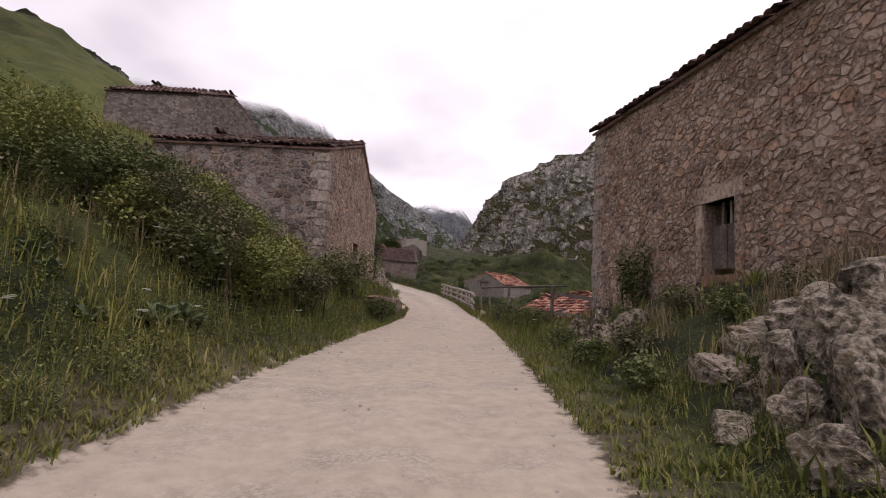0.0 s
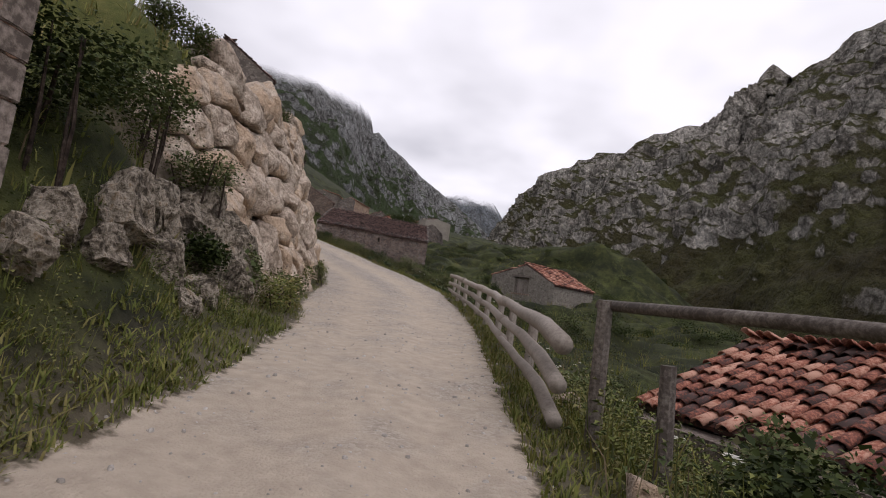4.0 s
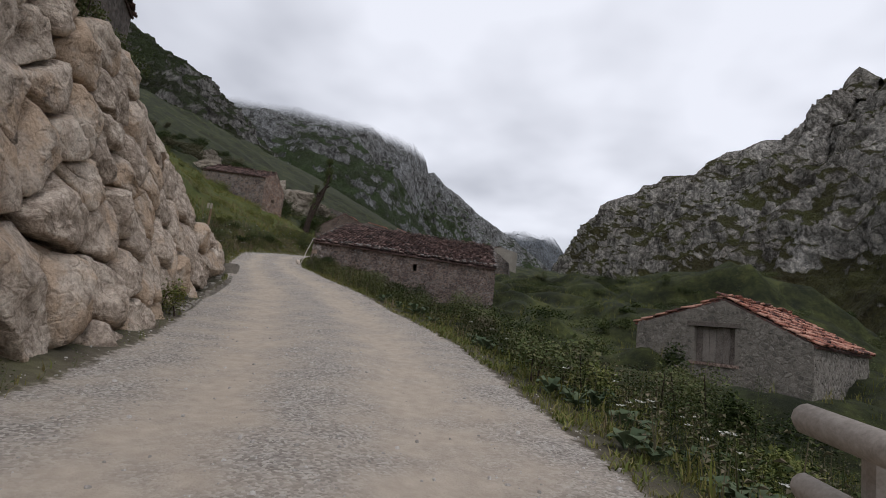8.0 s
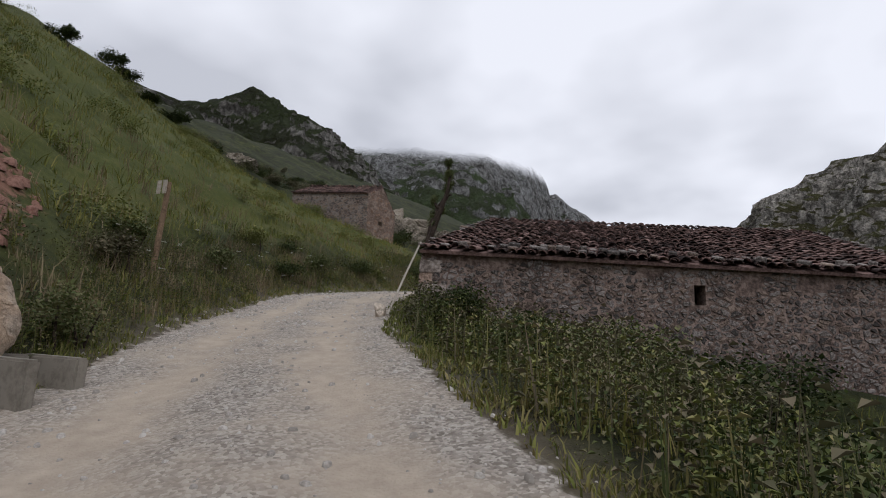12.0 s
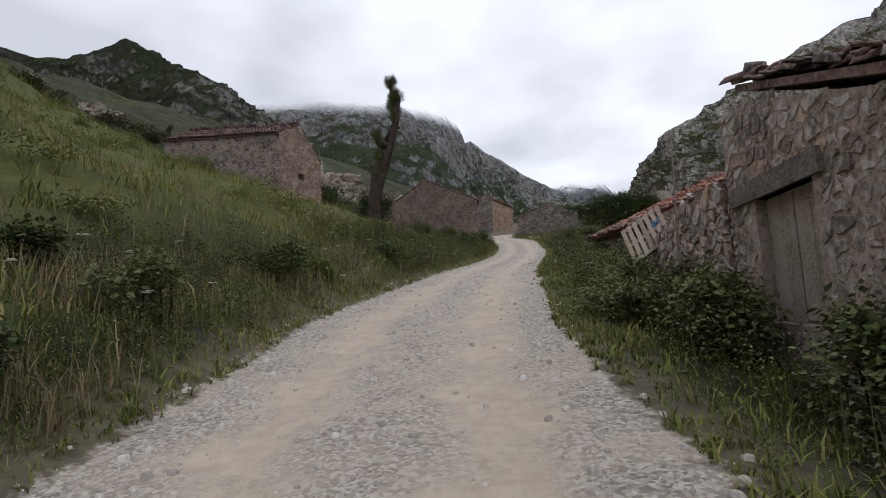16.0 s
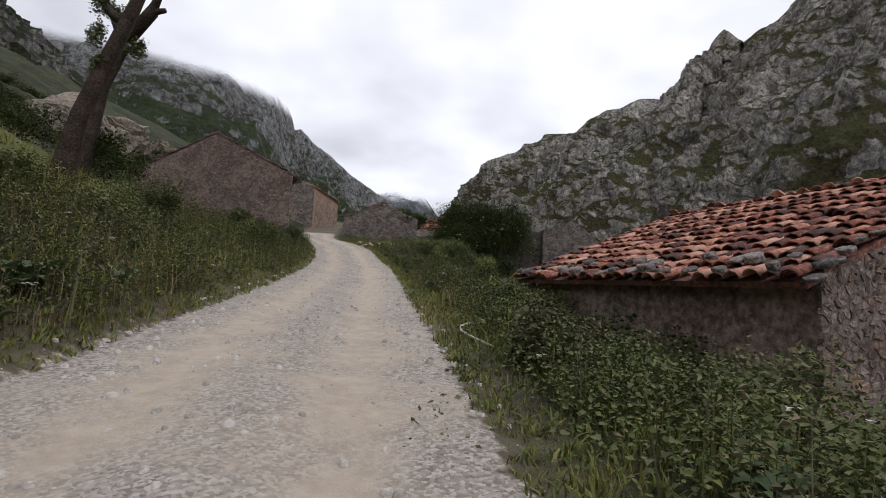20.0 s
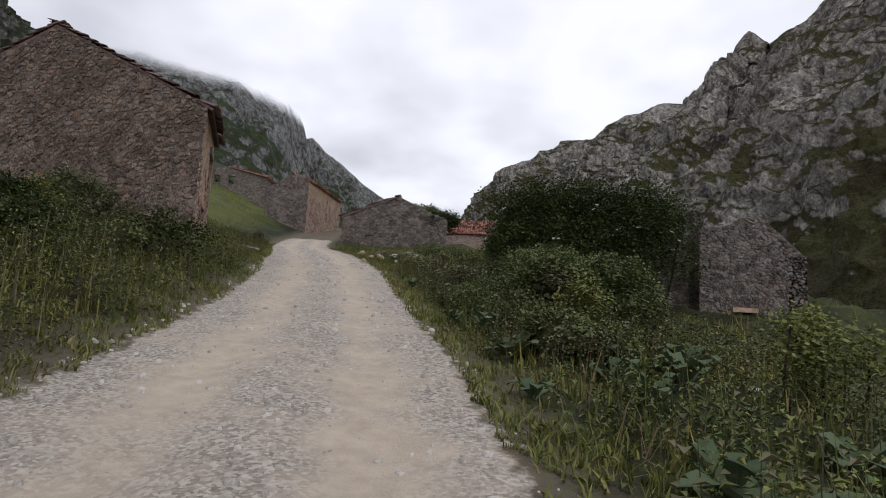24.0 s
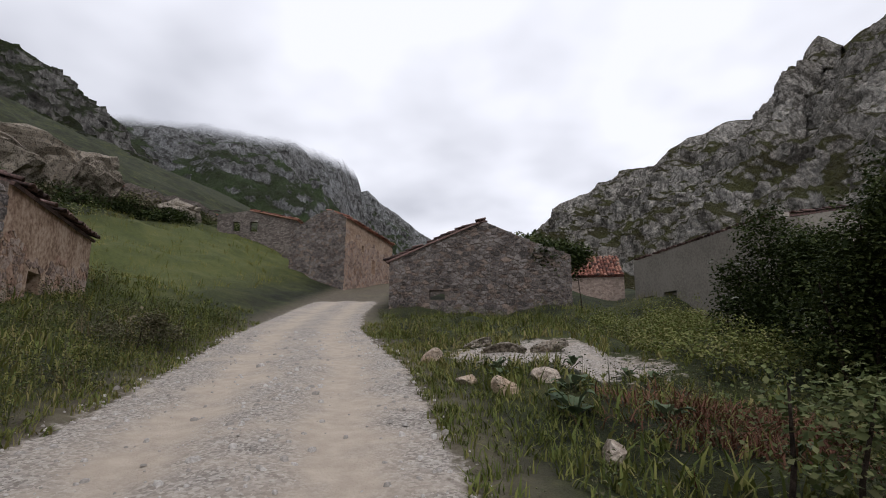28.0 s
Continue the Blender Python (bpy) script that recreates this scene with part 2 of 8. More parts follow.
M["plaster_stone"] = mottled("hut_mortar", [(0.3, (0.14, 0.125, 0.105)), (0.6, (0.25, 0.225, 0.19))], 25, 1.2, 0.015, 0.93, 0.7)
M["hut_stone"] = mottled("hut_stone", [(0.3, (0.115, 0.105, 0.09)), (0.5, (0.20, 0.18, 0.155)), (0.7, (0.29, 0.265, 0.23))], 30, 2.0, 0.015, 0.93, 0.7, 0.4)
M["barn_stone"] = mottled("brownish_stone", [(0.34, (0.16, 0.13, 0.112)), (0.5, (0.34, 0.287, 0.252)), (0.66, (0.52, 0.458, 0.412))], 13, 1.6, 0.015, 0.93, 0.7, 0.24, RUST)
M["gable_stone"] = mottled("reddish_brown_stone", [(0.36, (0.08, 0.058, 0.047)), (0.5, (0.17, 0.125, 0.102)), (0.66, (0.31, 0.24, 0.205))], 26, 1.6, 0.015, 0.93, 0.7, 0.24, RUST)
M["earth_plaster"] = mottled("earth_plaster", [(0.34, (0.085, 0.062, 0.052)), (0.5, (0.18, 0.13, 0.108)), (0.64, (0.29, 0.22, 0.185))], 9, 1.5, 0.03, 0.95, 1.0)
M["ochre_plaster"] = mottled("ochre_lime_plaster", [(0.34, (0.21, 0.135, 0.092)), (0.5, (0.38, 0.262, 0.185)), (0.64, (0.52, 0.395, 0.295))], 9, 1.5, 0.03, 0.95, 1.0)
M["pale_wood"] = mottled("pale_wood", [(0.3, (0.30, 0.26, 0.21)), (0.6, (0.46, 0.42, 0.36))], 30, 3.0, 0.004, 0.8)
M["pallet_wood"] = mottled("pallet_wood", [(0.3, (0.20, 0.155, 0.12)), (0.6, (0.36, 0.30, 0.25))], 30, 3.0, 0.004, 0.85, 0.5, 0.3)
M["lichen_rock"] = mottled("lichened_rock", [(0.36, (0.06, 0.049, 0.037)), (0.48, (0.19, 0.16, 0.122)), (0.6, (0.37, 0.325, 0.265)), (0.72, (0.25, 0.19, 0.125))], 13, 2.6, 0.08, 0.95, 1.0, 0.15)
M["sign_wood"] = mottled("sign_post_wood", [(0.3, (0.12, 0.08, 0.05)), (0.6, (0.25, 0.17, 0.11))], 25, 3.0, 0.004)
M["gravel_stone"] = mottled("gravel_stone", [(0.3, (0.27, 0.245, 0.215)), (0.5, (0.38, 0.35, 0.315)), (0.7, (0.54, 0.505, 0.46))], 40, 2.0, 0.004, 0.95, 0.4, 0.4)


# ---- plan ----
LEFT_EDGE = [(-40, -2.2), (-10, -2.0), (0, -1.6), (5, -1.4), (10, -1.2), (15, -0.95), (20, -1.15), (25, -1.9), (28, -2.9), (32, -3.8), (35, -4.3), (40, -6.0), (44, -7.8), (50, -11.1), (53.4, -12.6), (57.6, -15.3), (60.3, -16.9), (63, -18.2), (65.4, -19.4), (70, -20.5), (72.4, -21.2), (77, -21.7), (83, -22.0), (90, -22.4), (97.6, -22.8), (103, -23.3), (108, -24.2), (112, -25.2), (117, -26.4), (123, -28.1), (130, -29.6), (140, -31.0), (150, -32.0), (220, -38.0)]
RIGHT_EDGE = [(-40, 1.9), (0, 2.05), (8, 2.2), (11, 2.25), (15, 2.1), (19, 1.75), (24, 1.5), (28, 1.3), (32, 0.85), (36, 0.2), (40.2, -0.4), (42.3, -1.1), (47, -2.8), (50, -4.5), (54, -7.4), (57.5, -10.6), (60, -12.8), (63, -14.5), (65, -15.2), (69, -16.4), (71.5, -17.0), (75, -17.4), (80.5, -18.2), (87, -18.6), (94.5, -19.1), (99.5, -19.5), (103, -20.1), (107.5, -20.8), (114, -22.1), (118, -23.0), (124.4, -25.2), (130, -26.4), (137, -27.2), (145, -28.2), (220, -34.0)]
ROAD_Z = [(-40, -3.6), (-10, -1.95), (-5.6, -1.65), (0.13, -1.25), (5.7, -1.05), (10.6, -0.89), (13, -0.78), (22.8, -0.2), (25.5, -0.05), (30.5, 0.27), (35.6, 0.67), (41.3, 1.08), (46.4, 1.61), (50.2, 2.14), (51.8, 2.41), (57.3, 3.63), (58.8, 3.99), (62, 4.62), (64.4, 5.14), (67, 5.54), (69.8, 5.9), (73.5, 6.36), (77.6, 6.83), (82, 7.39), (84, 7.61), (91.7, 8.38), (98, 9.16), (101.8, 9.72), (106, 10.38), (110, 11.12), (116.6, 12.0), (122.9, 12.9), (130, 13.9), (140, 15.6), (160, 19.3), (178, 22.0), (220, 28.0), (400, 45.0)]
WALL_FOOT = [(21.4, -3.6), (23, -3.4), (25, -3.2), (28, -3.25), (30, -3.4), (33.6, -4.5), (36, -4.8), (38, -5.4), (40, -6.25), (44, -7.95), (50, -11.3), (53.4, -12.8), (57, -15.1)]
LEFT_BANK = {
    -40: [(0, 0), (1, 0.4), (3, 1.7), (8, 4.6), (20, 10), (60, 26), (130, 45)],
    6: [(0, 0), (1, 0.5), (3, 1.8), (7, 4.0), (20, 10), (60, 27), (130, 46)],
    12: [(0, 0), (0.3, 0.03), (0.6, 0.1), (1.05, 0.85), (2.6, 1.3), (8, 3.6), (20, 11), (60, 28), (130, 46)],
    17: [(0, 0), (0.15, 0.02), (0.3, 0.06), (0.75, 0.8), (2.4, 1.4), (5, 3.2), (12, 7), (20, 9.8), (60, 26), (130, 47)],
    19: [(0, 0), (0.6, 0.3), (1.2, 0.9), (2.4, 1.5), (5, 3.2), (12, 7), (20, 9.8), (60, 26), (130, 47)],
    21.2: [(0, 0), (0.6, 0.3), (1.3, 0.9), (2.1, 2.4), (5, 3.7), (12, 7.1), (20, 10), (60, 27), (130, 47)],
    23.4: [(0, 0), (0.6, 0.2), (1.7, 0.8), (2.9, 3.1), (6, 4.8), (12, 7.6), (20, 10.4), (60, 28), (130, 48)],
    25: [(0, 0), (0.6, 0.1), (1.35, 0.35), (3.2, 4.6), (6, 6.6), (12, 8.6), (20, 11.4), (60, 29), (130, 48)],
    38: [(0, 0), (0.5, 0.1), (1.0, 0.25), (2.9, 5.7), (6, 7.7), (20, 14.6), (60, 33), (130, 50)],
    45: [(0, 0), (0.5, 0.1), (1.0, 0.25), (2.85, 5.5), (6, 7.8), (20, 16.3), (32, 24), (60, 35), (130, 51)],
    49: [(0, 0), (0.6, 0.1), (1.1, 0.25), (2.4, 4.0), (6, 7.2), (20, 17.2), (32, 25), (60, 37), (130, 52)],
    55: [(0, 0), (0.7, 0.1), (1.3, 0.4), (2.6, 2.0), (7, 5.6), (20, 16.8), (32, 24.5), (60, 37), (130, 52)],
    60: [(0, 0), (1, 0.5), (3, 1.7), (8, 5.4), (20, 15.4), (30, 22), (40, 26.5), (70, 34), (130, 52)],
    70: [(0, 0), (1, 0.6), (3, 1.7), (7, 4.5), (14, 9.0), (24, 16.3), (32, 21), (50, 28), (130, 52)],
    82: [(0, 0), (1, 0.6), (2.5, 1.3), (6, 2.8), (13, 6.0), (20, 10.2), (28, 15), (50, 25), (130, 52)],
    93: [(0, 0), (1, 0.5), (3, 1.3), (7, 3.0), (14, 6.0), (30, 12), (60, 26), (130, 52)],
    106: [(0, 0), (1, 0.4), (3, 0.9), (8, 1.6), (16, 4.0), (30, 10), (60, 25), (130, 52)],
    120: [(0, 0), (1, 0.2), (4, 0.9), (12, 2.9), (30, 10.5), (60, 24), (130, 55)],
    150: [(0, 0), (4, 1.3), (12, 4.6), (20, 6.6), (30, 9.0), (60, 22), (130, 58)],
    220: [(0, 0), (4, 1.0), (12, 3.6), (30, 9), (60, 22), (130, 58)],
}
RIGHT_BANK = {
    -40: [(0, 0), (1, 0.1), (2.6, 0.9), (5, 1.5), (14, -2), (40, -14), (120, -32)],
    0: [(0, 0), (0.9, 0.1), (2.0, 0.9), (4.2, 1.7), (12, -1), (40, -14), (120, -32)],
    7: [(0, 0), (1, 0.1), (2.2, 0.8), (3.4, 1.5), (9, 0.6), (16, -4), (40, -14), (120, -32)],
    10.5: [(0, 0), (1, 0), (2.4, 0.0), (5, -0.5), (12, -2.5), (40, -14), (120, -32)],
    14: [(0, 0), (0.8, 0), (2.5, -0.6), (5, -1.5), (15, -4.5), (40, -14), (120, -32)],
    26: [(0, 0), (0.5, 0), (2, -0.8), (6, -1.9), (20, -3.2), (40, -12), (120, -32)],
    45: [(0, 0), (0.8, -0.1), (3, -0.9), (8, -1.4), (20, -1.6), (50, -10), (120, -32)],
    56: [(0, 0), (1, -0.15), (4, -1.0), (10, -2.0), (22, -1.6), (50, -10), (120, -32)],
    62: [(0, 0), (0.6, -0.15), (2, -0.5), (8, -2.1), (25, -3), (60, -11), (120, -32)],
    72: [(0, 0), (1, -0.05), (2.2, -0.2), (8, -1.5), (25, -3), (60, -11), (120, -32)],
    84: [(0, 0), (1.2, -0.1), (3, -0.6), (8, -1.6), (25, -2.5), (60, -10), (120, -32)],
    98: [(0, 0), (1, -0.1), (4, -0.5), (10, -0.9), (30, -2), (60, -8), (120, -32)],
    112: [(0, 0), (2, -0.1), (5, -0.6), (10, -1.1), (17, -1.4), (30, -2), (60, -8), (120, -32)],
    122: [(0, 0), (3, 0.05), (8, -0.2), (20, -1), (60, -6), (120, -32)],
    135: [(0, 0), (3, 0.1), (10, -0.1), (22, -1), (60, -6), (120, -32)],
    220: [(0, 0), (3, 0.1), (8, -0.1), (20, -1), (60, -6), (120, -32)],
}


def along(table, y):
    return np.interp(y, [p[0] for p in table], [p[1] for p in table])


def bank(table, y, d):
    ys = sorted(table)
    y = np.clip(y, ys[0], ys[-1])
    out = np.zeros_like(d)
    for a, b in zip(ys, ys[1:]):
        f = (y - a) / (b - a)
        inside = (f >= 0) & (f <= 1)
        if not inside.any():
            continue
        f = f * f * (3 - 2 * f)
        da, db = (np.interp(d, [p[0] for p in table[k]], [p[1] for p in table[k]]) for k in (a, b))
        out = np.where(inside, da * (1 - f) + db * f, out)
    return out


def waves(x, y, size, seed):
    """Smooth pseudo-random relief, about -1 to 1, from a few crossed waves."""
    g, out = np.random.RandomState(seed), 0
    for k in range(7):
        a, ph = g.uniform(0, 2 * math.pi), g.uniform(0, 2 * math.pi)
        w = (2 * math.pi / size) * g.uniform(0.6, 1.8)
        out = out + np.sin((x * math.cos(a) + y * math.sin(a)) * w + ph + 0.7 * np.sin((x * math.sin(a) - y * math.cos(a)) * w * 0.6 + ph * 2))
    return out / 3.2


def MOUND(x, y):
    """Hummocky rise in the field behind the hay hut."""
    m = np.exp(-((x - 20) / 14) ** 2 - ((y - 93) / 9) ** 2)
    near = np.exp(-((x - 8) / 6) ** 2 - ((y - 73) / 6) ** 2)
    bumps = np.clip((x - along(RIGHT_EDGE, y) - 4) / 8, 0, 1) * np.clip((y - 30) / 20, 0, 1) * np.clip((150 - y) / 40, 0, 1)
    return m * (6.6 + 1.0 * waves(x, y, 7, 41)) + near * 1.5 + bumps * (0.55 * waves(x, y, 9, 42) + 0.3 * waves(x, y, 4, 43))


def height(x, y):
    x, y = np.asarray(x, float), np.asarray(y, float)
    le, re, z = along(LEFT_EDGE, y), along(RIGHT_EDGE, y), along(ROAD_Z, y)
    dl, dr = np.maximum(le - x, 0), np.maximum(x - re, 0)
    off = np.maximum(dl, dr)
    out = z + np.where(x < le, bank(LEFT_BANK, y, dl), np.where(x > re, bank(RIGHT_BANK, y, dr), 0))
    soft = np.clip((off - 0.4) / 3.0, 0, 1)
    out = out + soft * (0.10 * waves(x, y, 1.7, 3) + 0.22 * waves(x, y, 6, 4)) + np.clip((off - 10) / 30, 0, 1) * (1.2 * waves(x, y, 25, 5) + 0.5 * waves(x, y, 9, 6))
    out = out + MOUND(x, y)
    mid = (x - le) / np.maximum(re - le, 0.1)
    rut = -0.035 * (np.exp(-((mid - 0.3) / 0.09) ** 2) + np.exp(-((mid - 0.74) / 0.09) ** 2)) + 0.02 * np.exp(-((mid - 0.52) / 0.1) ** 2)
    on = (off <= 0)
    return out + on * (rut + 0.004 * waves(x, y, 0.8, 7) + 0.012 * waves(x, y, 2.5, 8))


def ground_z(x, y):
    return float(height(np.array([x]), np.array([y]))[0])


def steps(pieces):
    out = [pieces[0][0]]
    for a, b, d in pieces:
        k = max(1, round((b - a) / d))
        out += [a + (b - a) * (i + 1) / k for i in range(k)]
    return np.array(out)


def sheet(name, X, Y, Z, mat, limit=None):
    r, c = X.shape
    me = bpy.data.meshes.new(name)
    v = np.stack([X, Y, Z], -1).reshape(-1, 3)
    i = np.arange(r * c).reshape(r, c)
    f = np.stack([i[:-1, :-1], i[:-1, 1:], i[1:, 1:], i[1:, :-1]], -1).reshape(-1, 4)
    if limit is not None:
        f = f[(v[f][:, :, 2] + limit[1] * (1166 - v[f][:, :, 1])).min(axis=1) < limit[0]]
    me.from_pydata(v.tolist(), [], f.tolist())
    me.polygons.foreach_set("use_smooth", np.ones(len(me.polygons), bool))
    me.materials.append(mat)
    return new(name, me)


def terrain_material():
    """Limestone gravel on the track; grass, herbs and bare earth beside it; told apart by the painted track mask."""
    m, n, l, b = material("terrain", 0.95)
    p = world_place(n)
    at = n.new("ShaderNodeAttribute")
    at.attribute_name = "track"
    sep = n.new("ShaderNodeSeparateColor")
    l.new(at.outputs["Color"], sep.inputs[0])
    fine, mid, big = noise_at(n, l, 60, 5, p, 0.7), noise_at(n, l, 6, 5, p), noise_at(n, l, 0.5, 5, p)
    peb = n.new("ShaderNodeTexVoronoi")
    peb.inputs["Scale"].default_value = 38
    l.new(p, peb.inputs["Vector"])
    pc = n.new("ShaderNodeSeparateColor")
    l.new(peb.outputs["Color"], pc.inputs[0])
    dust = ramp_of(n, l, mid, [(0.3, (0.385, 0.32, 0.25)), (0.7, (0.49, 0.415, 0.33))])
    gravel = ramp_of(n, l, pc.outputs[0], [(0.0, (0.18, 0.156, 0.13)), (0.5, (0.315, 0.28, 0.24)), (1.0, (0.48, 0.435, 0.38))])
    loose = calc(n, l, "ADD", calc(n, l, "MULTIPLY", sep.outputs[1], 0.9), calc(n, l, "MULTIPLY", calc(n, l, "SUBTRACT", noise_at(n, l, 1.3, 5, p), 0.5), 2.6), True)
    road = blend(n, l, loose, dust, gravel)
    grass = ramp_of(n, l, calc(n, l, "ADD", calc(n, l, "MULTIPLY", big, 0.6), calc(n, l, "MULTIPLY", mid, 0.4)), [(0.3, (0.018, 0.022, 0.009)), (0.46, (0.034, 0.042, 0.014)), (0.6, (0.066, 0.074, 0.022)), (0.75, (0.105, 0.096, 0.038))])
    rough = ramp_of(n, l, noise_at(n, l, 0.16, 5, p, 0.6), [(0.40, (0.36, 0.36, 0.32)), (0.62, (1, 1, 1))])
    grass = blend(n, l, 0.8, grass, rough, "MULTIPLY")
    grass = blend(n, l, 0.8, grass, ramp_of(n, l, noise_at(n, l, 0.9, 6, p, 0.7), [(0.42, (0.38, 0.40, 0.36)), (0.58, (1.25, 1.2, 1.1))]), "MULTIPLY")
    grass = blend(n, l, 0.6, grass, ramp_of(n, l, fine, [(0.3, (0.5, 0.5, 0.5)), (0.7, (1.4, 1.4, 1.4))]), "MULTIPLY")
    lush = n.new("ShaderNodeAttribute")
    lush.attribute_name = "meadow"
    hay = ramp_of(n, l, calc(n, l, "ADD", calc(n, l, "MULTIPLY", big, 0.55), calc(n, l, "MULTIPLY", mid, 0.45)), [(0.32, (0.045, 0.058, 0.014)), (0.5, (0.085, 0.098, 0.024)), (0.68, (0.14, 0.135, 0.042))])
    hay = blend(n, l, 0.6, hay, ramp_of(n, l, fine, [(0.3, (0.5, 0.5, 0.5)), (0.7, (1.4, 1.4, 1.4))]), "MULTIPLY")
    grass = blend(n, l, calc(n, l, "MULTIPLY", lush.outputs["Fac"], 0.85), grass, hay)
    earth = ramp_of(n, l, mid, [(0.3, (0.16, 0.125, 0.092)), (0.7, (0.27, 0.22, 0.168))])
    red = ramp_of(n, l, mid, [(0.3, (0.13, 0.062, 0.042)), (0.7, (0.26, 0.145, 0.10))])
    side = blend(n, l, sep.outputs[2], grass, earth)
    side = blend(n, l, ramp_of(n, l, calc(n, l, "ADD", at.outputs["Alpha"], calc(n, l, "MULTIPLY", calc(n, l, "SUBTRACT", mid, 0.5), 0.8)), [(0.42, (0, 0, 0)), (0.55, (1, 1, 1))]), side, red)
    mask = calc(n, l, "ADD", sep.outputs[0], calc(n, l, "MULTIPLY", calc(n, l, "SUBTRACT", mid, 0.5), 0.9))
    mask = ramp_of(n, l, mask, [(0.42, (0, 0, 0)), (0.58, (1, 1, 1))])
    l.new(blend(n, l, mask, side, road), b.inputs["Base Color"])
    h = calc(n, l, "ADD", calc(n, l, "MULTIPLY", peb.outputs["Distance"], -0.8), fine)
    bump(n, l, b, h, 0.6, 0.02)
    return m


def SCAR(x, y):
    """The landslip of red earth above the end of the boulder wall."""
    d = along(LEFT_EDGE, y) - x
    return np.clip(1.25 - np.hypot((y - 56.2) / 3.3, (d - 5.2) / 3.4), 0, 1)


def build_ground():
    u = steps([(-900, -200, 60), (-200, -60, 10), (-60, -24, 1.5), (-24, -12, 0.6), (-12, -4.5, 0.3), (-4.5, 4.5, 0.15), (4.5, 12, 0.3), (12, 30, 0.8), (30, 80, 3), (80, 200, 12), (200, 900, 70)])
    v = steps([(-600, -40, 40), (-40, -8, 1.0), (-8, 110, 0.25), (110, 170, 1.2), (170, 300, 6), (300, 1500, 60)])
    mid = 0.5 * (along(LEFT_EDGE, v) + along(RIGHT_EDGE, v))
    # far from the road the lines of the grid straighten
    U, V = np.meshgrid(u, v)
    X = U + mid[:, None] * np.clip(1.3 - np.abs(U) / 150, 0, 1) + (-15) * (1 - np.clip(1.3 - np.abs(U) / 150, 0, 1))
    Z = height(X, V)
    ob = sheet("ground", X, V, Z, terrain_material())
    tagged(ob, "gravel mountain track between grassy banks and slopes", "ground", kind="structure")
    le, re = along(LEFT_EDGE, V), along(RIGHT_EDGE, V)
    inside = np.clip(0.5 + np.minimum(X - le, re - X) / 0.7, 0, 1) * np.clip((139 - V) / 3, 0, 1)
    inside = np.maximum(inside, np.clip(1.45 - np.hypot((X + 20.6) / 2.1, (V - 119.6) / 1.5), 0, 1))
    midf = (X - le) / np.maximum(re - le, 0.1)
    worn = np.exp(-((midf - 0.3) / 0.12) ** 2) + np.exp(-((midf - 0.74) / 0.12) ** 2)
    loose = np.clip(1 - worn, 0, 1) * np.clip((V - 18) / 24, 0.1, 1)
    off = np.maximum(le - X, X - re)
    bare = np.clip(1 - off / 0.9, 0, 1) * 0.5
    bare = np.maximum(bare, np.clip((le - X - 0.5) / 0.3, 0, 1) * np.clip((3.1 - le + X) / 0.4, 0, 1) * np.clip((V - 21.5) / 1.5, 0, 1) * np.clip((57 - V) / 1.5, 0, 1))
    scar = SCAR(X, V)
    col = np.stack([inside, loose, bare, scar], -1).reshape(-1, 4).astype(np.float32)
    at = ob.data.color_attributes.new("track", "FLOAT_COLOR", "POINT")
    at.data.foreach_set("color", col.ravel())
    lush = np.clip((le - X - 1.5) / 4, 0, 1) * np.clip((np.where(V > 105, 17, 42) - le + X) / np.where(V > 105, 5, 20), 0, 1)
    lush = np.stack([lush, lush, lush, lush], -1).reshape(-1, 4).astype(np.float32)
    ob.data.color_attributes.new("meadow", "FLOAT_COLOR", "POINT").data.foreach_set("color", lush.ravel())
    return ob


ground = build_ground()


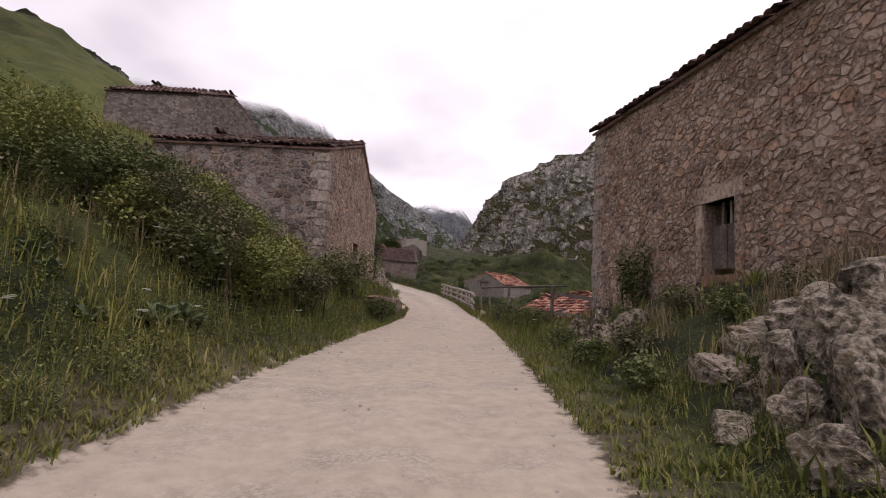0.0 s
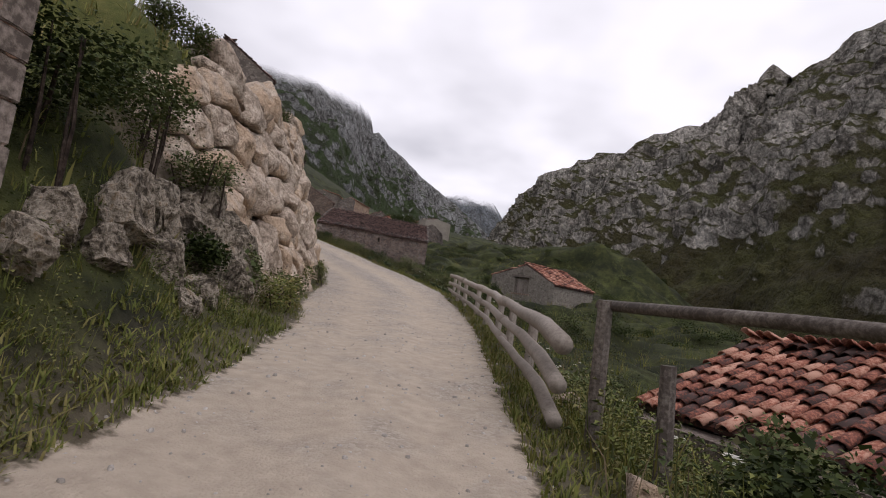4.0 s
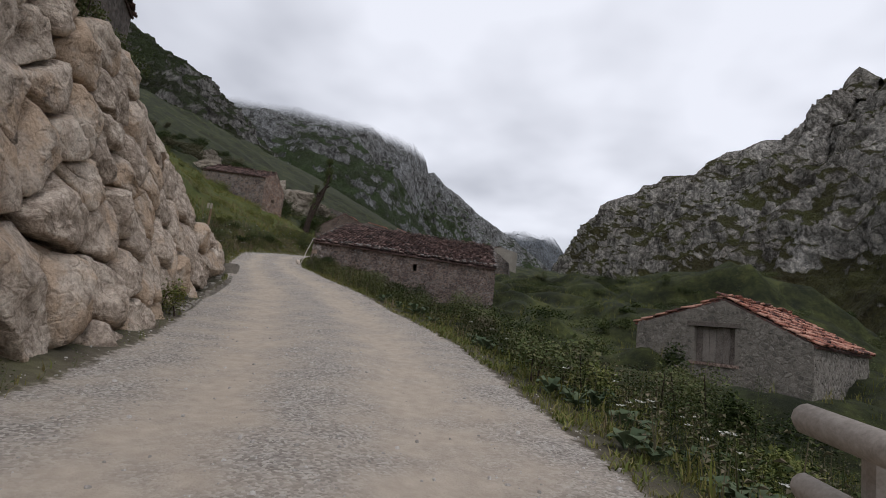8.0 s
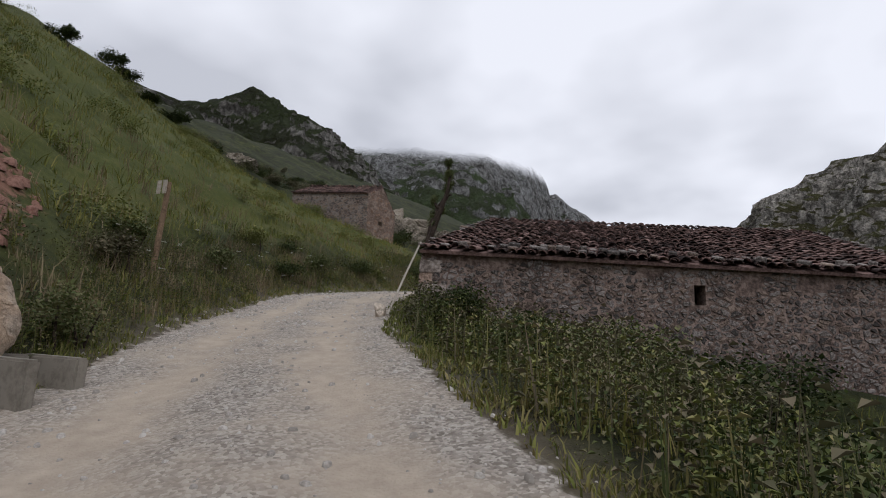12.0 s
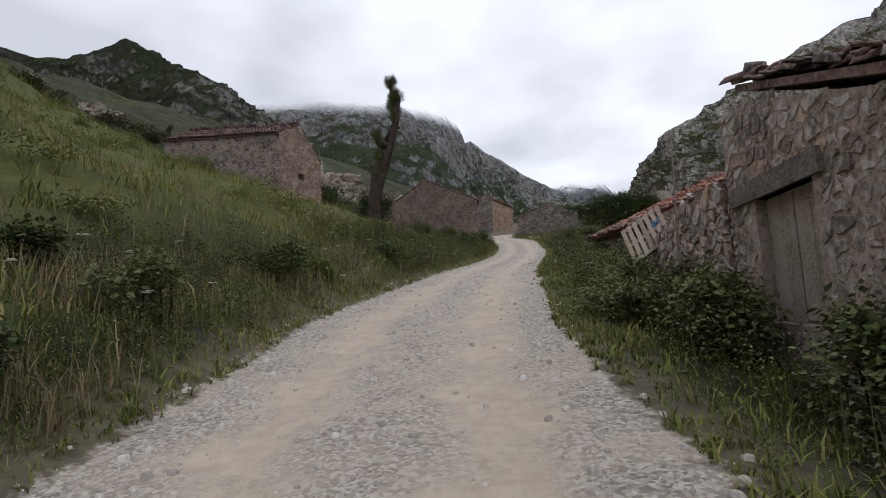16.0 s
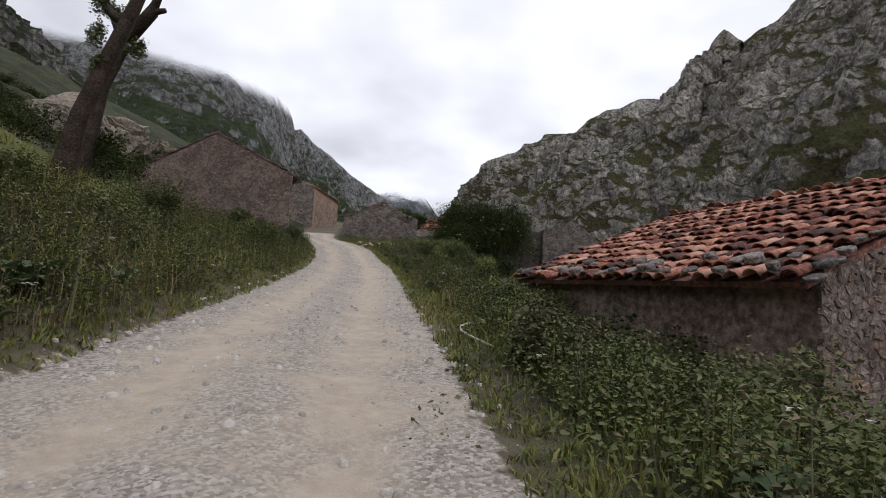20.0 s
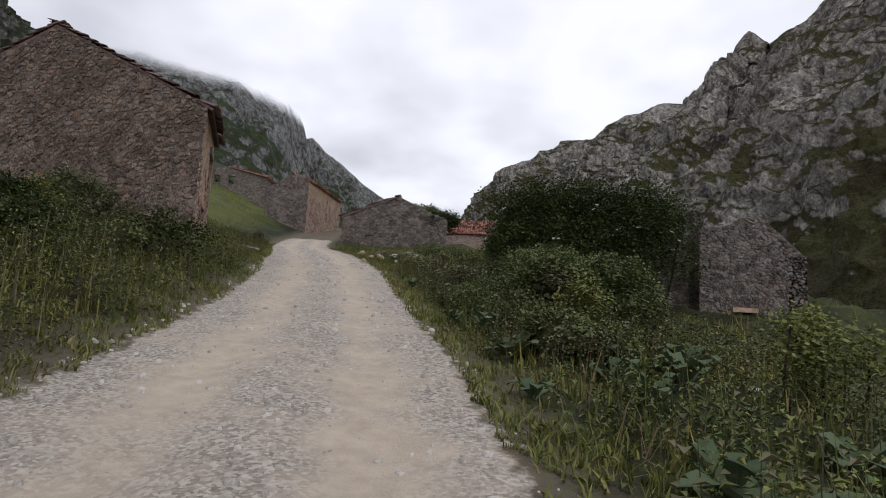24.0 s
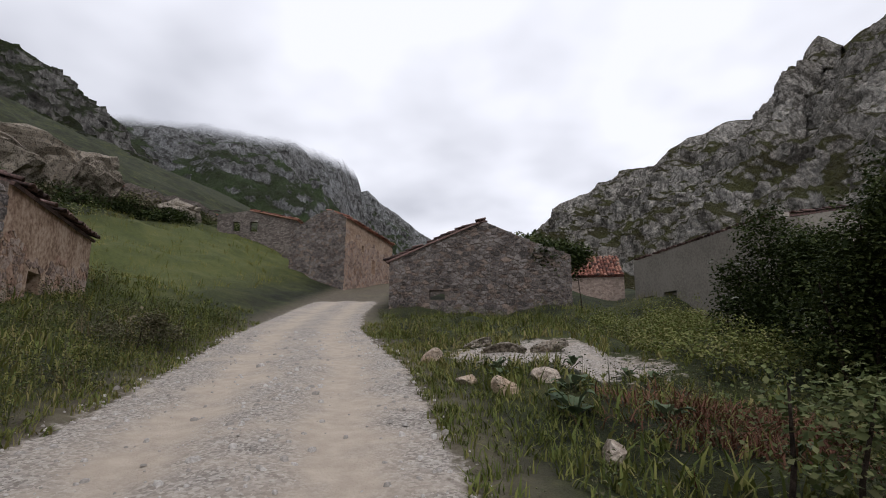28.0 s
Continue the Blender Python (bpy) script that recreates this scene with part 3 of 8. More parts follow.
def mountain_material(name, rock_lo, rock_hi, green, bare=0.5, cloud=None, tuft=1.0, climb=(110.0, 0.0011), grain=0.13):
    """Limestone crags with turf on the ledges; above a given cloud base the slope fades to transparent in place of
    cloud.
    """
    m, n, l, b = material(name, 0.95)
    p = world_place(n)
    nor = n.new("ShaderNodeNewGeometry").outputs["Normal"]
    sep = n.new("ShaderNodeSeparateXYZ")
    l.new(nor, sep.inputs[0])
    big, mid, fine = noise_at(n, l, 0.012, 6, p, 0.6), noise_at(n, l, 0.06, 6, p, 0.65), noise_at(n, l, 0.45, 6, p, 0.7)
    fis = n.new("ShaderNodeTexVoronoi")
    fis.feature = "DISTANCE_TO_EDGE"
    fis.inputs["Scale"].default_value = 0.055
    wob = n.new("ShaderNodeVectorMath")
    wob.operation = "MULTIPLY_ADD"
    off = n.new("ShaderNodeTexNoise")
    off.inputs["Scale"].default_value = 0.05
    off.inputs["Detail"].default_value = 8
    l.new(p, off.inputs["Vector"])
    l.new(off.outputs["Color"], wob.inputs[0])
    wob.inputs[1].default_value = (44, 44, 30)
    l.new(p, wob.inputs[2])
    l.new(wob.outputs[0], fis.inputs["Vector"])
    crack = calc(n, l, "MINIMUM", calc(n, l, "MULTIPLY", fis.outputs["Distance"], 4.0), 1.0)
    st = n.new("ShaderNodeMapping")
    st.inputs["Scale"].default_value = (1, 1, 0.35)
    l.new(p, st.inputs["Vector"])
    streak = noise_at(n, l, 0.16, 6, st.outputs[0], 0.7)
    rock = ramp_of(n, l, calc(n, l, "ADD", calc(n, l, "MULTIPLY", streak, 0.4), calc(n, l, "MULTIPLY", fine, 0.6)), [(0.40, rock_lo), (0.55, rock_hi)])
    tilt = n.new("ShaderNodeMapping")
    tilt.inputs["Scale"].default_value = (1, 1, 0.5)
    l.new(wob.outputs[0], tilt.inputs["Vector"])
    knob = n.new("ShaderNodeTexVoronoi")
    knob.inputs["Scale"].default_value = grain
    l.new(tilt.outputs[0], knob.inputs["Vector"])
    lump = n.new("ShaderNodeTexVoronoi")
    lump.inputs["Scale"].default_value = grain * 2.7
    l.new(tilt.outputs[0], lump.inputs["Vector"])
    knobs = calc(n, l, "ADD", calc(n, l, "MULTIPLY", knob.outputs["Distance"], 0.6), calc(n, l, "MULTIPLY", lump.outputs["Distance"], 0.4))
    # Dark clefts and their shade put into the colour: between knobs, in pits, cracks.
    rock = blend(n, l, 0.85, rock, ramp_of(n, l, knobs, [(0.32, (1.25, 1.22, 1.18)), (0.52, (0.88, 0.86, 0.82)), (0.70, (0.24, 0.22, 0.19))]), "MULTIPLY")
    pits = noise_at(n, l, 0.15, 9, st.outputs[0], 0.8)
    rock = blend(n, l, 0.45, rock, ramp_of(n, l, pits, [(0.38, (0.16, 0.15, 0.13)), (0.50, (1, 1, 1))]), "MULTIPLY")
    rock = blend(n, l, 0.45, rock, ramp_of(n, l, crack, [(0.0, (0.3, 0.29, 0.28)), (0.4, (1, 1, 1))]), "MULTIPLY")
    rock = blend(n, l, 0.7, rock, ramp_of(n, l, noise_at(n, l, 0.017, 4, p), [(0.40, (0.78, 0.75, 0.71)), (0.60, (1.25, 1.25, 1.25))]), "MULTIPLY")
    turf = ramp_of(n, l, fine, [(0.3, tuple(0.4 * c for c in green)), (0.7, tuple(1.2 * c for c in green))])
    turf = blend(n, l, 0.75, turf, ramp_of(n, l, noise_at(n, l, 0.03, 4, p), [(0.38, (0.62, 0.50, 0.46)), (0.62, (1.15, 1.2, 1.0))]), "MULTIPLY")
    f = calc(n, l, "ADD", calc(n, l, "MULTIPLY", sep.outputs[2], 0.55), calc(n, l, "MULTIPLY", calc(n, l, "ADD", calc(n, l, "ADD", calc(n, l, "MULTIPLY", big, 1.25), calc(n, l, "MULTIPLY", mid, 0.28)), calc(n, l, "MULTIPLY", streak, 0.45)), tuft))
    hz = n.new("ShaderNodeSeparateXYZ")
    l.new(p, hz.inputs[0])
    f = calc(n, l, "ADD", f, calc(n, l, "MULTIPLY", calc(n, l, "SUBTRACT", climb[0], hz.outputs[2]), climb[1]))
    g = n.new("ShaderNodeMapRange")
    g.inputs["From Min"].default_value, g.inputs["From Max"].default_value = bare - 0.06, bare + 0.06
    l.new(f, g.inputs["Value"])
    l.new(blend(n, l, g.outputs[0], rock, turf), b.inputs["Base Color"])
    bump(n, l, b, calc(n, l, "ADD", calc(n, l, "ADD", streak, calc(n, l, "MULTIPLY", fine, 1.3)), calc(n, l, "MULTIPLY", calc(n, l, "SUBTRACT", pits, knobs), 1.2)), 1.0, 5.0)
    # No cloud is built: the slope turns transparent with height instead.
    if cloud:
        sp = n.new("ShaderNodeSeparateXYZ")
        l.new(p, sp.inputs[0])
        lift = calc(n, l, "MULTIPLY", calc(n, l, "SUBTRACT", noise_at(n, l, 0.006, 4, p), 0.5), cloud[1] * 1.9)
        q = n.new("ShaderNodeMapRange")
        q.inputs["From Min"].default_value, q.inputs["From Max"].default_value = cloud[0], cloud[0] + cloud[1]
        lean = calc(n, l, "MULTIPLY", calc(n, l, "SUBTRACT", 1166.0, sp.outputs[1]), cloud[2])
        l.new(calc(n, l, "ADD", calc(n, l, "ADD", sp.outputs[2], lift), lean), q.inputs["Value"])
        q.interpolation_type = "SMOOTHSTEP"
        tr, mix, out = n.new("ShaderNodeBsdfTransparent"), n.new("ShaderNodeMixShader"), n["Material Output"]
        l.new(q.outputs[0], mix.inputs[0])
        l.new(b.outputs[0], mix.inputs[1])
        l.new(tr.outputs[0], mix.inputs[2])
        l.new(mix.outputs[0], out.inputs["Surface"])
    return m


def crag(P, scale, octaves, seed):
    v = Vector(P) / scale
    return noise.ridged_multi_fractal(v + Vector((seed, 0, 0)), 0.9, 2.1, octaves, 0.9, 2.0) - 1.0


def mountain(name, crest, foot, mat, label, nu, nv, rough, scale, power=0.8, back=120, seed=0, limit=None, even=True):
    """A slope lofted from a foot line to a crest line, broken into crags, with a short back side."""
    cu = np.linspace(0, 1, len(crest))
    if not even:
        gaps = [0.0] + [math.dist(a, b) for a, b in zip(crest, crest[1:])]
        cu = np.cumsum(gaps) / sum(gaps)
    fu = np.linspace(0, 1, len(foot))
    us = np.linspace(0, 1, nu)
    C = np.stack([np.interp(us, cu, [c[k] for c in crest]) for k in range(3)], -1)
    F = np.stack([np.interp(us, fu, [c[k] for c in foot]) for k in range(3)], -1)
    rows = []
    for j in range(nv + 6):
        if j <= nv:
            t = j / nv
            row = F + (C - F) * t
            row[:, 2] = F[:, 2] + (C[:, 2] - F[:, 2]) * t ** power
            amp = rough * min(1.0, t * 4) * (1.0 if t < 0.9 else 1.0 - (t - 0.9) * 7.5)
        else:
            t = (j - nv) / 6
            out = C - F
            out[:, 2] = 0
            out = out / np.maximum(np.linalg.norm(out, axis=1)[:, None], 1)
            row = C + out * back * t
            row[:, 2] -= back * t * 0.9
            amp = rough * 0.3
        side = C - F
        nrm = np.stack([-side[:, 0], -side[:, 1], np.full(nu, 1.0) * np.linalg.norm(side[:, :2], axis=1) * 0.7], -1)
        nrm = nrm / np.linalg.norm(nrm, axis=1)[:, None]
        d = np.array([crag(p, scale, 6, seed) + 0.35 * crag(p, scale * 0.22, 4, seed + 9) for p in row])
        if limit:
            amp = amp * np.clip((limit[0] - 45 - row[:, 2] - limit[1] * (1166 - row[:, 1])) / 90, 0.06, 1)
        rows.append(row + nrm * (d * amp)[:, None])
    A = np.array(rows)
    ob = sheet(name, A[..., 0], A[..., 1], A[..., 2], mat, limit)
    return tagged(ob, label, "mountain", kind="structure")


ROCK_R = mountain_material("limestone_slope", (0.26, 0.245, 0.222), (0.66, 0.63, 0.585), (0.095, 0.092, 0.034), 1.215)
ROCK_L = mountain_material("cloud_faded_slope", (0.13, 0.135, 0.14), (0.33, 0.34, 0.345), (0.06, 0.085, 0.036), 1.24, (352, 30, 0.2), 1.0, (205.0, 0.0026), 0.09)
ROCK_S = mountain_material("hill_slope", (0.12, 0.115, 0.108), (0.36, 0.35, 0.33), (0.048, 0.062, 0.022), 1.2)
# Haze put into the far slope: bluish rock and a fade at the top.
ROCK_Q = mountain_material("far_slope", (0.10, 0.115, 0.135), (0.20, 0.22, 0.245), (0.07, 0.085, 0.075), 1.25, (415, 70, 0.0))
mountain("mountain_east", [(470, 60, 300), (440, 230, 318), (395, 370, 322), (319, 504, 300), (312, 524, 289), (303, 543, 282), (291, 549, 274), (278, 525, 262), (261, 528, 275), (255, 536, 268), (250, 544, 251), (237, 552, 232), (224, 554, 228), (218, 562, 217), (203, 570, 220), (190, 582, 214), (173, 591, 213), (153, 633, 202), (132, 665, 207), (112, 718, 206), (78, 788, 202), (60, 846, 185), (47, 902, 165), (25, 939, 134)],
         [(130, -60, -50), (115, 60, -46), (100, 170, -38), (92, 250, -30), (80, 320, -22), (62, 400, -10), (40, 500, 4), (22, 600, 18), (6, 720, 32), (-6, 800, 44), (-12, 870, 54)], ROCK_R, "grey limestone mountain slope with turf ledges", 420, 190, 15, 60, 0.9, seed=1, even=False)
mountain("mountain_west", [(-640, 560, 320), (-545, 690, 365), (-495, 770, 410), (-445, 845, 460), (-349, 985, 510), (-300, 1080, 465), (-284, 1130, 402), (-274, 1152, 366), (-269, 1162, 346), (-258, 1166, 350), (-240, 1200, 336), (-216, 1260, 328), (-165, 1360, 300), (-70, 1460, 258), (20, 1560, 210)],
         [(-280, 330, 20), (-230, 430, 30), (-190, 520, 40), (-150, 620, 44), (-120, 720, 50), (-100, 850, 58), (-75, 1000, 70), (-40, 1200, 90), (10, 1500, 125)], ROCK_L, "steep green and grey mountain, its top faded out in place of cloud", 300, 150, 17, 90, 1.0, 8, seed=5, limit=(455, 0.2))
mountain("hill_west", [(-330, 60, 158), (-290, 150, 140), (-262, 237, 132), (-266, 261, 142), (-270, 280, 157), (-269, 298, 171), (-262, 318, 166), (-255, 340, 167), (-254, 366, 165), (-262, 396, 149), (-275, 430, 140), (-300, 500, 118)],
         [(-120, 40, 8), (-115, 110, 14), (-110, 180, 24), (-108, 240, 30), (-110, 300, 34), (-120, 360, 38), (-150, 430, 40), (-190, 500, 42)], ROCK_S, "scrubby hill with pale rock outcrops", 190, 90, 9, 40, 0.9, 80, seed=11)
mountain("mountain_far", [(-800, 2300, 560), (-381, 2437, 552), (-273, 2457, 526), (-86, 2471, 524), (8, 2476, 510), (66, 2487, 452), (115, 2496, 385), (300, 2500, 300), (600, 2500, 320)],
         [(-800, 1700, 130), (-300, 1750, 120), (0, 1800, 120), (300, 1800, 120), (600, 1800, 130)], ROCK_Q, "far mountain closing the valley, haze put into its colour", 110, 45, 40, 250, 1.0, 10, seed=17)


# ---- building helpers ----
def part(name, bm, mat, parent=None, label="", smooth=False):
    me = bpy.data.meshes.new(name)
    bm.to_mesh(me)
    bm.free()
    if smooth:
        me.polygons.foreach_set("use_smooth", np.ones(len(me.polygons), bool))
    me.materials.append(mat)
    ob = new(name, me)
    ob.parent = parent
    if label:
        tagged(ob, label)
    return ob


def thing(name, label, category, group="", kind=""):
    ob = new(name)
    ob.empty_display_size = 0.2
    return tagged(ob, label, category, group, kind)


def flat(me):
    """Split-faced stone: crisp facets."""
    me.polygons.foreach_set("use_smooth", np.zeros(len(me.polygons), bool))
    return me


def mesh_of(name, v, f, mat, smooth=False):
    """A mesh from arrays of places and of equal-sided faces."""
    v, f = np.asarray(v, np.float32), np.asarray(f, np.int32)
    me = bpy.data.meshes.new(name)
    me.vertices.add(len(v))
    me.vertices.foreach_set("co", v.ravel())
    me.loops.add(f.size)
    me.loops.foreach_set("vertex_index", f.ravel())
    me.polygons.add(len(f))
    me.polygons.foreach_set("loop_start", np.arange(0, f.size, f.shape[1], dtype=np.int32))
    if smooth:
        me.polygons.foreach_set("use_smooth", np.ones(len(f), bool))
    me.update(calc_edges=True)
    me.materials.append(mat)
    return me


def many(v, f, mats):
    """One pattern set down at many poses: the joined places and faces."""
    v, f, mats = np.asarray(v, float), np.asarray(f), np.asarray(mats, float)
    out = np.einsum("nij,kj->nki", mats[:, :3, :3], v) + mats[:, None, :3, 3]
    g = f[None] + (np.arange(len(mats)) * len(v))[:, None, None]
    return out.reshape(-1, 3), g.reshape(-1, f.shape[1])


def stuff(name, batches, mat, label, category, parent=None, smooth=False):
    vs, fs, at = [], [], 0
    for v, f in batches:
        vs.append(v)
        fs.append(f + at)
        at += len(v)
    ob = new(name, mesh_of(name, np.concatenate(vs), np.concatenate(fs), mat, smooth))
    ob.parent = parent
    return tagged(ob, label, category if parent is None else "", kind="stuff")


def box(size, at=(0, 0, 0), bevel=0.0, turn=None):
    bm = bmesh.new()
    bmesh.ops.create_cube(bm, size=1)
    bmesh.ops.scale(bm, vec=size, verts=bm.verts)
    if bevel:
        bmesh.ops.bevel(bm, geom=bm.edges[:], offset=bevel, segments=2, affect="EDGES")
    if turn:
        bmesh.ops.rotate(bm, matrix=turn, verts=bm.verts)
    bmesh.ops.translate(bm, vec=at, verts=bm.verts)
    return bm


def log(points, radii, sides=9, wobble=0.0, seed=0):
    """A round tapering limb through points."""
    g = random.Random(seed)
    bm = bmesh.new()
    rings = []
    pts = [Vector(p) for p in points]
    for i, p in enumerate(pts):
        d = (pts[min(i + 1, len(pts) - 1)] - pts[max(i - 1, 0)]).normalized()
        a = d.orthogonal().normalized() if abs(d.z) > 0.9 else d.cross(Vector((0, 0, 1))).normalized()
        b = d.cross(a)
        r = radii[min(i, len(radii) - 1)]
        rings.append([bm.verts.new(p + (a * math.cos(t) + b * math.sin(t)) * r * (1 + g.uniform(-wobble, wobble))) for t in (2 * math.pi * k / sides for k in range(sides))])
    for r, q in zip(rings, rings[1:]):
        for k in range(sides):
            bm.faces.new((r[k], r[(k + 1) % sides], q[(k + 1) % sides], q[k]))
    bm.faces.new(rings[0][::-1])
    bm.faces.new(rings[-1])
    bmesh.ops.recalc_face_normals(bm, faces=bm.faces)
    return bm


def clip(poly, ax, ay, bx, by):
    """The part of a convex outline nearer to a than to b."""
    mx, my, nx, ny = (ax + bx) / 2, (ay + by) / 2, bx - ax, by - ay
    out, k = [], len(poly)
    for i in range(k):
        p, q = poly[i], poly[(i + 1) % k]
        u, v = (p[0] - mx) * nx + (p[1] - my) * ny, (q[0] - mx) * nx + (q[1] - my) * ny
        if u <= 0:
            out.append(p)
        if u * v < 0:
            t = u / (u - v)
            out.append((p[0] + (q[0] - p[0]) * t, p[1] + (q[1] - p[1]) * t))
    return out


def rubble_cells(length, z0, z1, w, h, g, corner):
    """Uneven stones side by side on a wall face: convex outlines in (along, up)."""
    k = w / h
    seeds, row, v = [], 0, z0 * k
    while v < z1 * k + w:
        step = w * g.uniform(0.75, 1.25)
        s = -w * g.uniform(0.0, 1.0)
        while s < length + w:
            if g.random() > 0.2:
                seeds.append((s + g.uniform(-0.45, 0.45) * w, v + g.uniform(-0.36, 0.36) * w))
                if g.random() < 0.22:
                    seeds.append((seeds[-1][0] + g.choice((-0.42, 0.42)) * w, seeds[-1][1] + g.choice((-0.4, 0.4)) * w))
            s += w * g.uniform(0.65, 1.45)
        v += step
    grid = {}
    for i, (s, v) in enumerate(seeds):
        grid.setdefault((int(s // w), int(v // w)), []).append(i)
    cells = []
    for i, (s, v) in enumerate(seeds):
        if not -0.2 * w < s < length + 0.2 * w:
            continue
        poly = [(s - 1.3 * w, v - 1.3 * w), (s + 1.3 * w, v - 1.3 * w), (s + 1.3 * w, v + 1.3 * w), (s - 1.3 * w, v + 1.3 * w)]
        ci, cj = int(s // w), int(v // w)
        for di in (-2, -1, 0, 1, 2):
            for dj in (-2, -1, 0, 1, 2):
                for j in grid.get((ci + di, cj + dj), ()):
                    if j != i:
                        poly = clip(poly, s, v, *seeds[j])
        poly = [(min(max(x, -0.03), length + 0.03), y / k) for x, y in poly]
        if len(poly) >= 3:
            cells.append(poly)
    return cells


def stone_of(poly, g, joint=0.012, proud=0.04, simple=False):
    """One stone from its outline: sunk edge, worn shoulder and an uneven face; rows of (along, out, up)."""
    ring = []
    for i, p in enumerate(poly):
        q = poly[(i + 1) % len(poly)]
        ring.append(p)
        if math.hypot(q[0] - p[0], q[1] - p[1]) > 0.09:
            t, e = g.uniform(0.35, 0.65), g.uniform(-0.14, 0.06)
            ring.append((p[0] + (q[0] - p[0]) * t - (q[1] - p[1]) * e, p[1] + (q[1] - p[1]) * t + (q[0] - p[0]) * e))
    cx, cz = sum(p[0] for p in ring) / len(ring), sum(p[1] for p in ring) / len(ring)
    n, out = len(ring), proud * g.uniform(0.15, 1.3)
    tilt = (g.uniform(-0.25, 0.25), g.uniform(-0.25, 0.25))
    v = []
    for depth, cut, wild in ((-0.03, joint, 0.0), (out * 0.6, joint + 0.003, 0.4), (out, joint + 0.02, 0.0)):
        for x, z in ring:
            r = max(math.hypot(x - cx, z - cz), 0.01)
            q = max(1 - cut / r * g.uniform(0.2, 1.8), 0.3)
            a, b = cx + (x - cx) * q, cz + (z - cz) * q
            v.append((a, depth + (g.uniform(-1, 1) * wild * 0.012) + (depth > 0) * ((a - cx) * tilt[0] + (b - cz) * tilt[1]) * 0.25, b))
    if simple:
        v = v[:n] + v[2 * n:]
    v.append((cx, out + g.uniform(-0.0015, 0.0015), cz))
    f = []
    for i in range(n):
        j = (i + 1) % n
        if simple:
            f += [(i, j, n + j), (i, n + j, n + i), (n + i, n + j, 2 * n)]
            continue
        f += [(i, j, n + j), (i, n + j, n + i), (n + i, n + j, 2 * n + j), (n + i, 2 * n + j, 2 * n + i), (2 * n + i, 2 * n + j, 3 * n)]
    return v, f


def loose_stone(seed):
    g = random.Random(seed)
    k = 8
    poly = [(0.5 * math.cos(2 * math.pi * (i + g.uniform(-0.3, 0.3)) / k) * g.uniform(0.75, 1.1), 0.5 * math.sin(2 * math.pi * (i + g.uniform(-0.3, 0.3)) / k) * g.uniform(0.75, 1.1)) for i in range(k)]
    v, f = stone_of(poly, g, 0.02, 0.25)
    return np.array([(x, y * 3.0, z) for x, y, z in v]), np.array(f)


STONES = [loose_stone(s) for s in range(14)]
STONE_MESH = {}


def stone_mesh(kind, k):
    if (kind, k) not in STONE_MESH:
        STONE_MESH[kind, k] = mesh_of("stone", *STONES[k], M[kind])
    return STONE_MESH[kind, k]


def stones(parent, p0, along_dir, out_dir, length, z0, top, size, kind, count=0, holes=(), seed=0, proud=0.04, corner=0.0, span=None, coat=None, joint=0.014):
    """Faces a wall with uneven rubble; up to count stones inside span become parts, the rest one mesh."""
    g = random.Random(seed)
    high = max(top(length * q / 24) for q in range(25))
    rest, made = [], 0
    for poly in rubble_cells(length, z0, high, size[0] * 0.74, size[1] * 0.84, g, corner):
        cx, cz = sum(p[0] for p in poly) / len(poly), sum(p[1] for p in poly) / len(poly)
        lo, hi = min(p[1] for p in poly), max(p[1] for p in poly)
        wide = max(p[0] for p in poly) - min(p[0] for p in poly)
        if wide < 0.05 or hi - lo < 0.04 or (cz + hi) / 2 > top(min(max(cx, 0), length)) + 0.03:
            continue
        if any(a - wide * 0.42 < cx < b + wide * 0.42 and c - (hi - lo) * 0.42 < cz < d + (hi - lo) * 0.42 for a, b, c, d in holes):
            continue
        if coat is not None and 0.12 * float(waves(cx, cz * 1.4, 1.5, seed)) + (cz - z0) / max(high - z0, 1) > coat:
            continue
        one = made < count and (span is None or span[0] < cx < span[1])
        v, f = stone_of(poly, g, joint, proud * 0.5, not one)
        v = np.array(v)
        w = np.stack([p0[0] + along_dir[0] * v[:, 0] + out_dir[0] * v[:, 1], p0[1] + along_dir[1] * v[:, 0] + out_dir[1] * v[:, 1], v[:, 2]], -1)
        if one:
            made += 1
            ob = new("stone", flat(mesh_of("stone", w, f, M[kind])))
            ob.parent = parent
        else:
            rest.append((w, np.array(f)))
    if rest:
        flat(stuff("stone_rest", rest, M[kind], "rubble stones of the wall", "stone", parent).data)


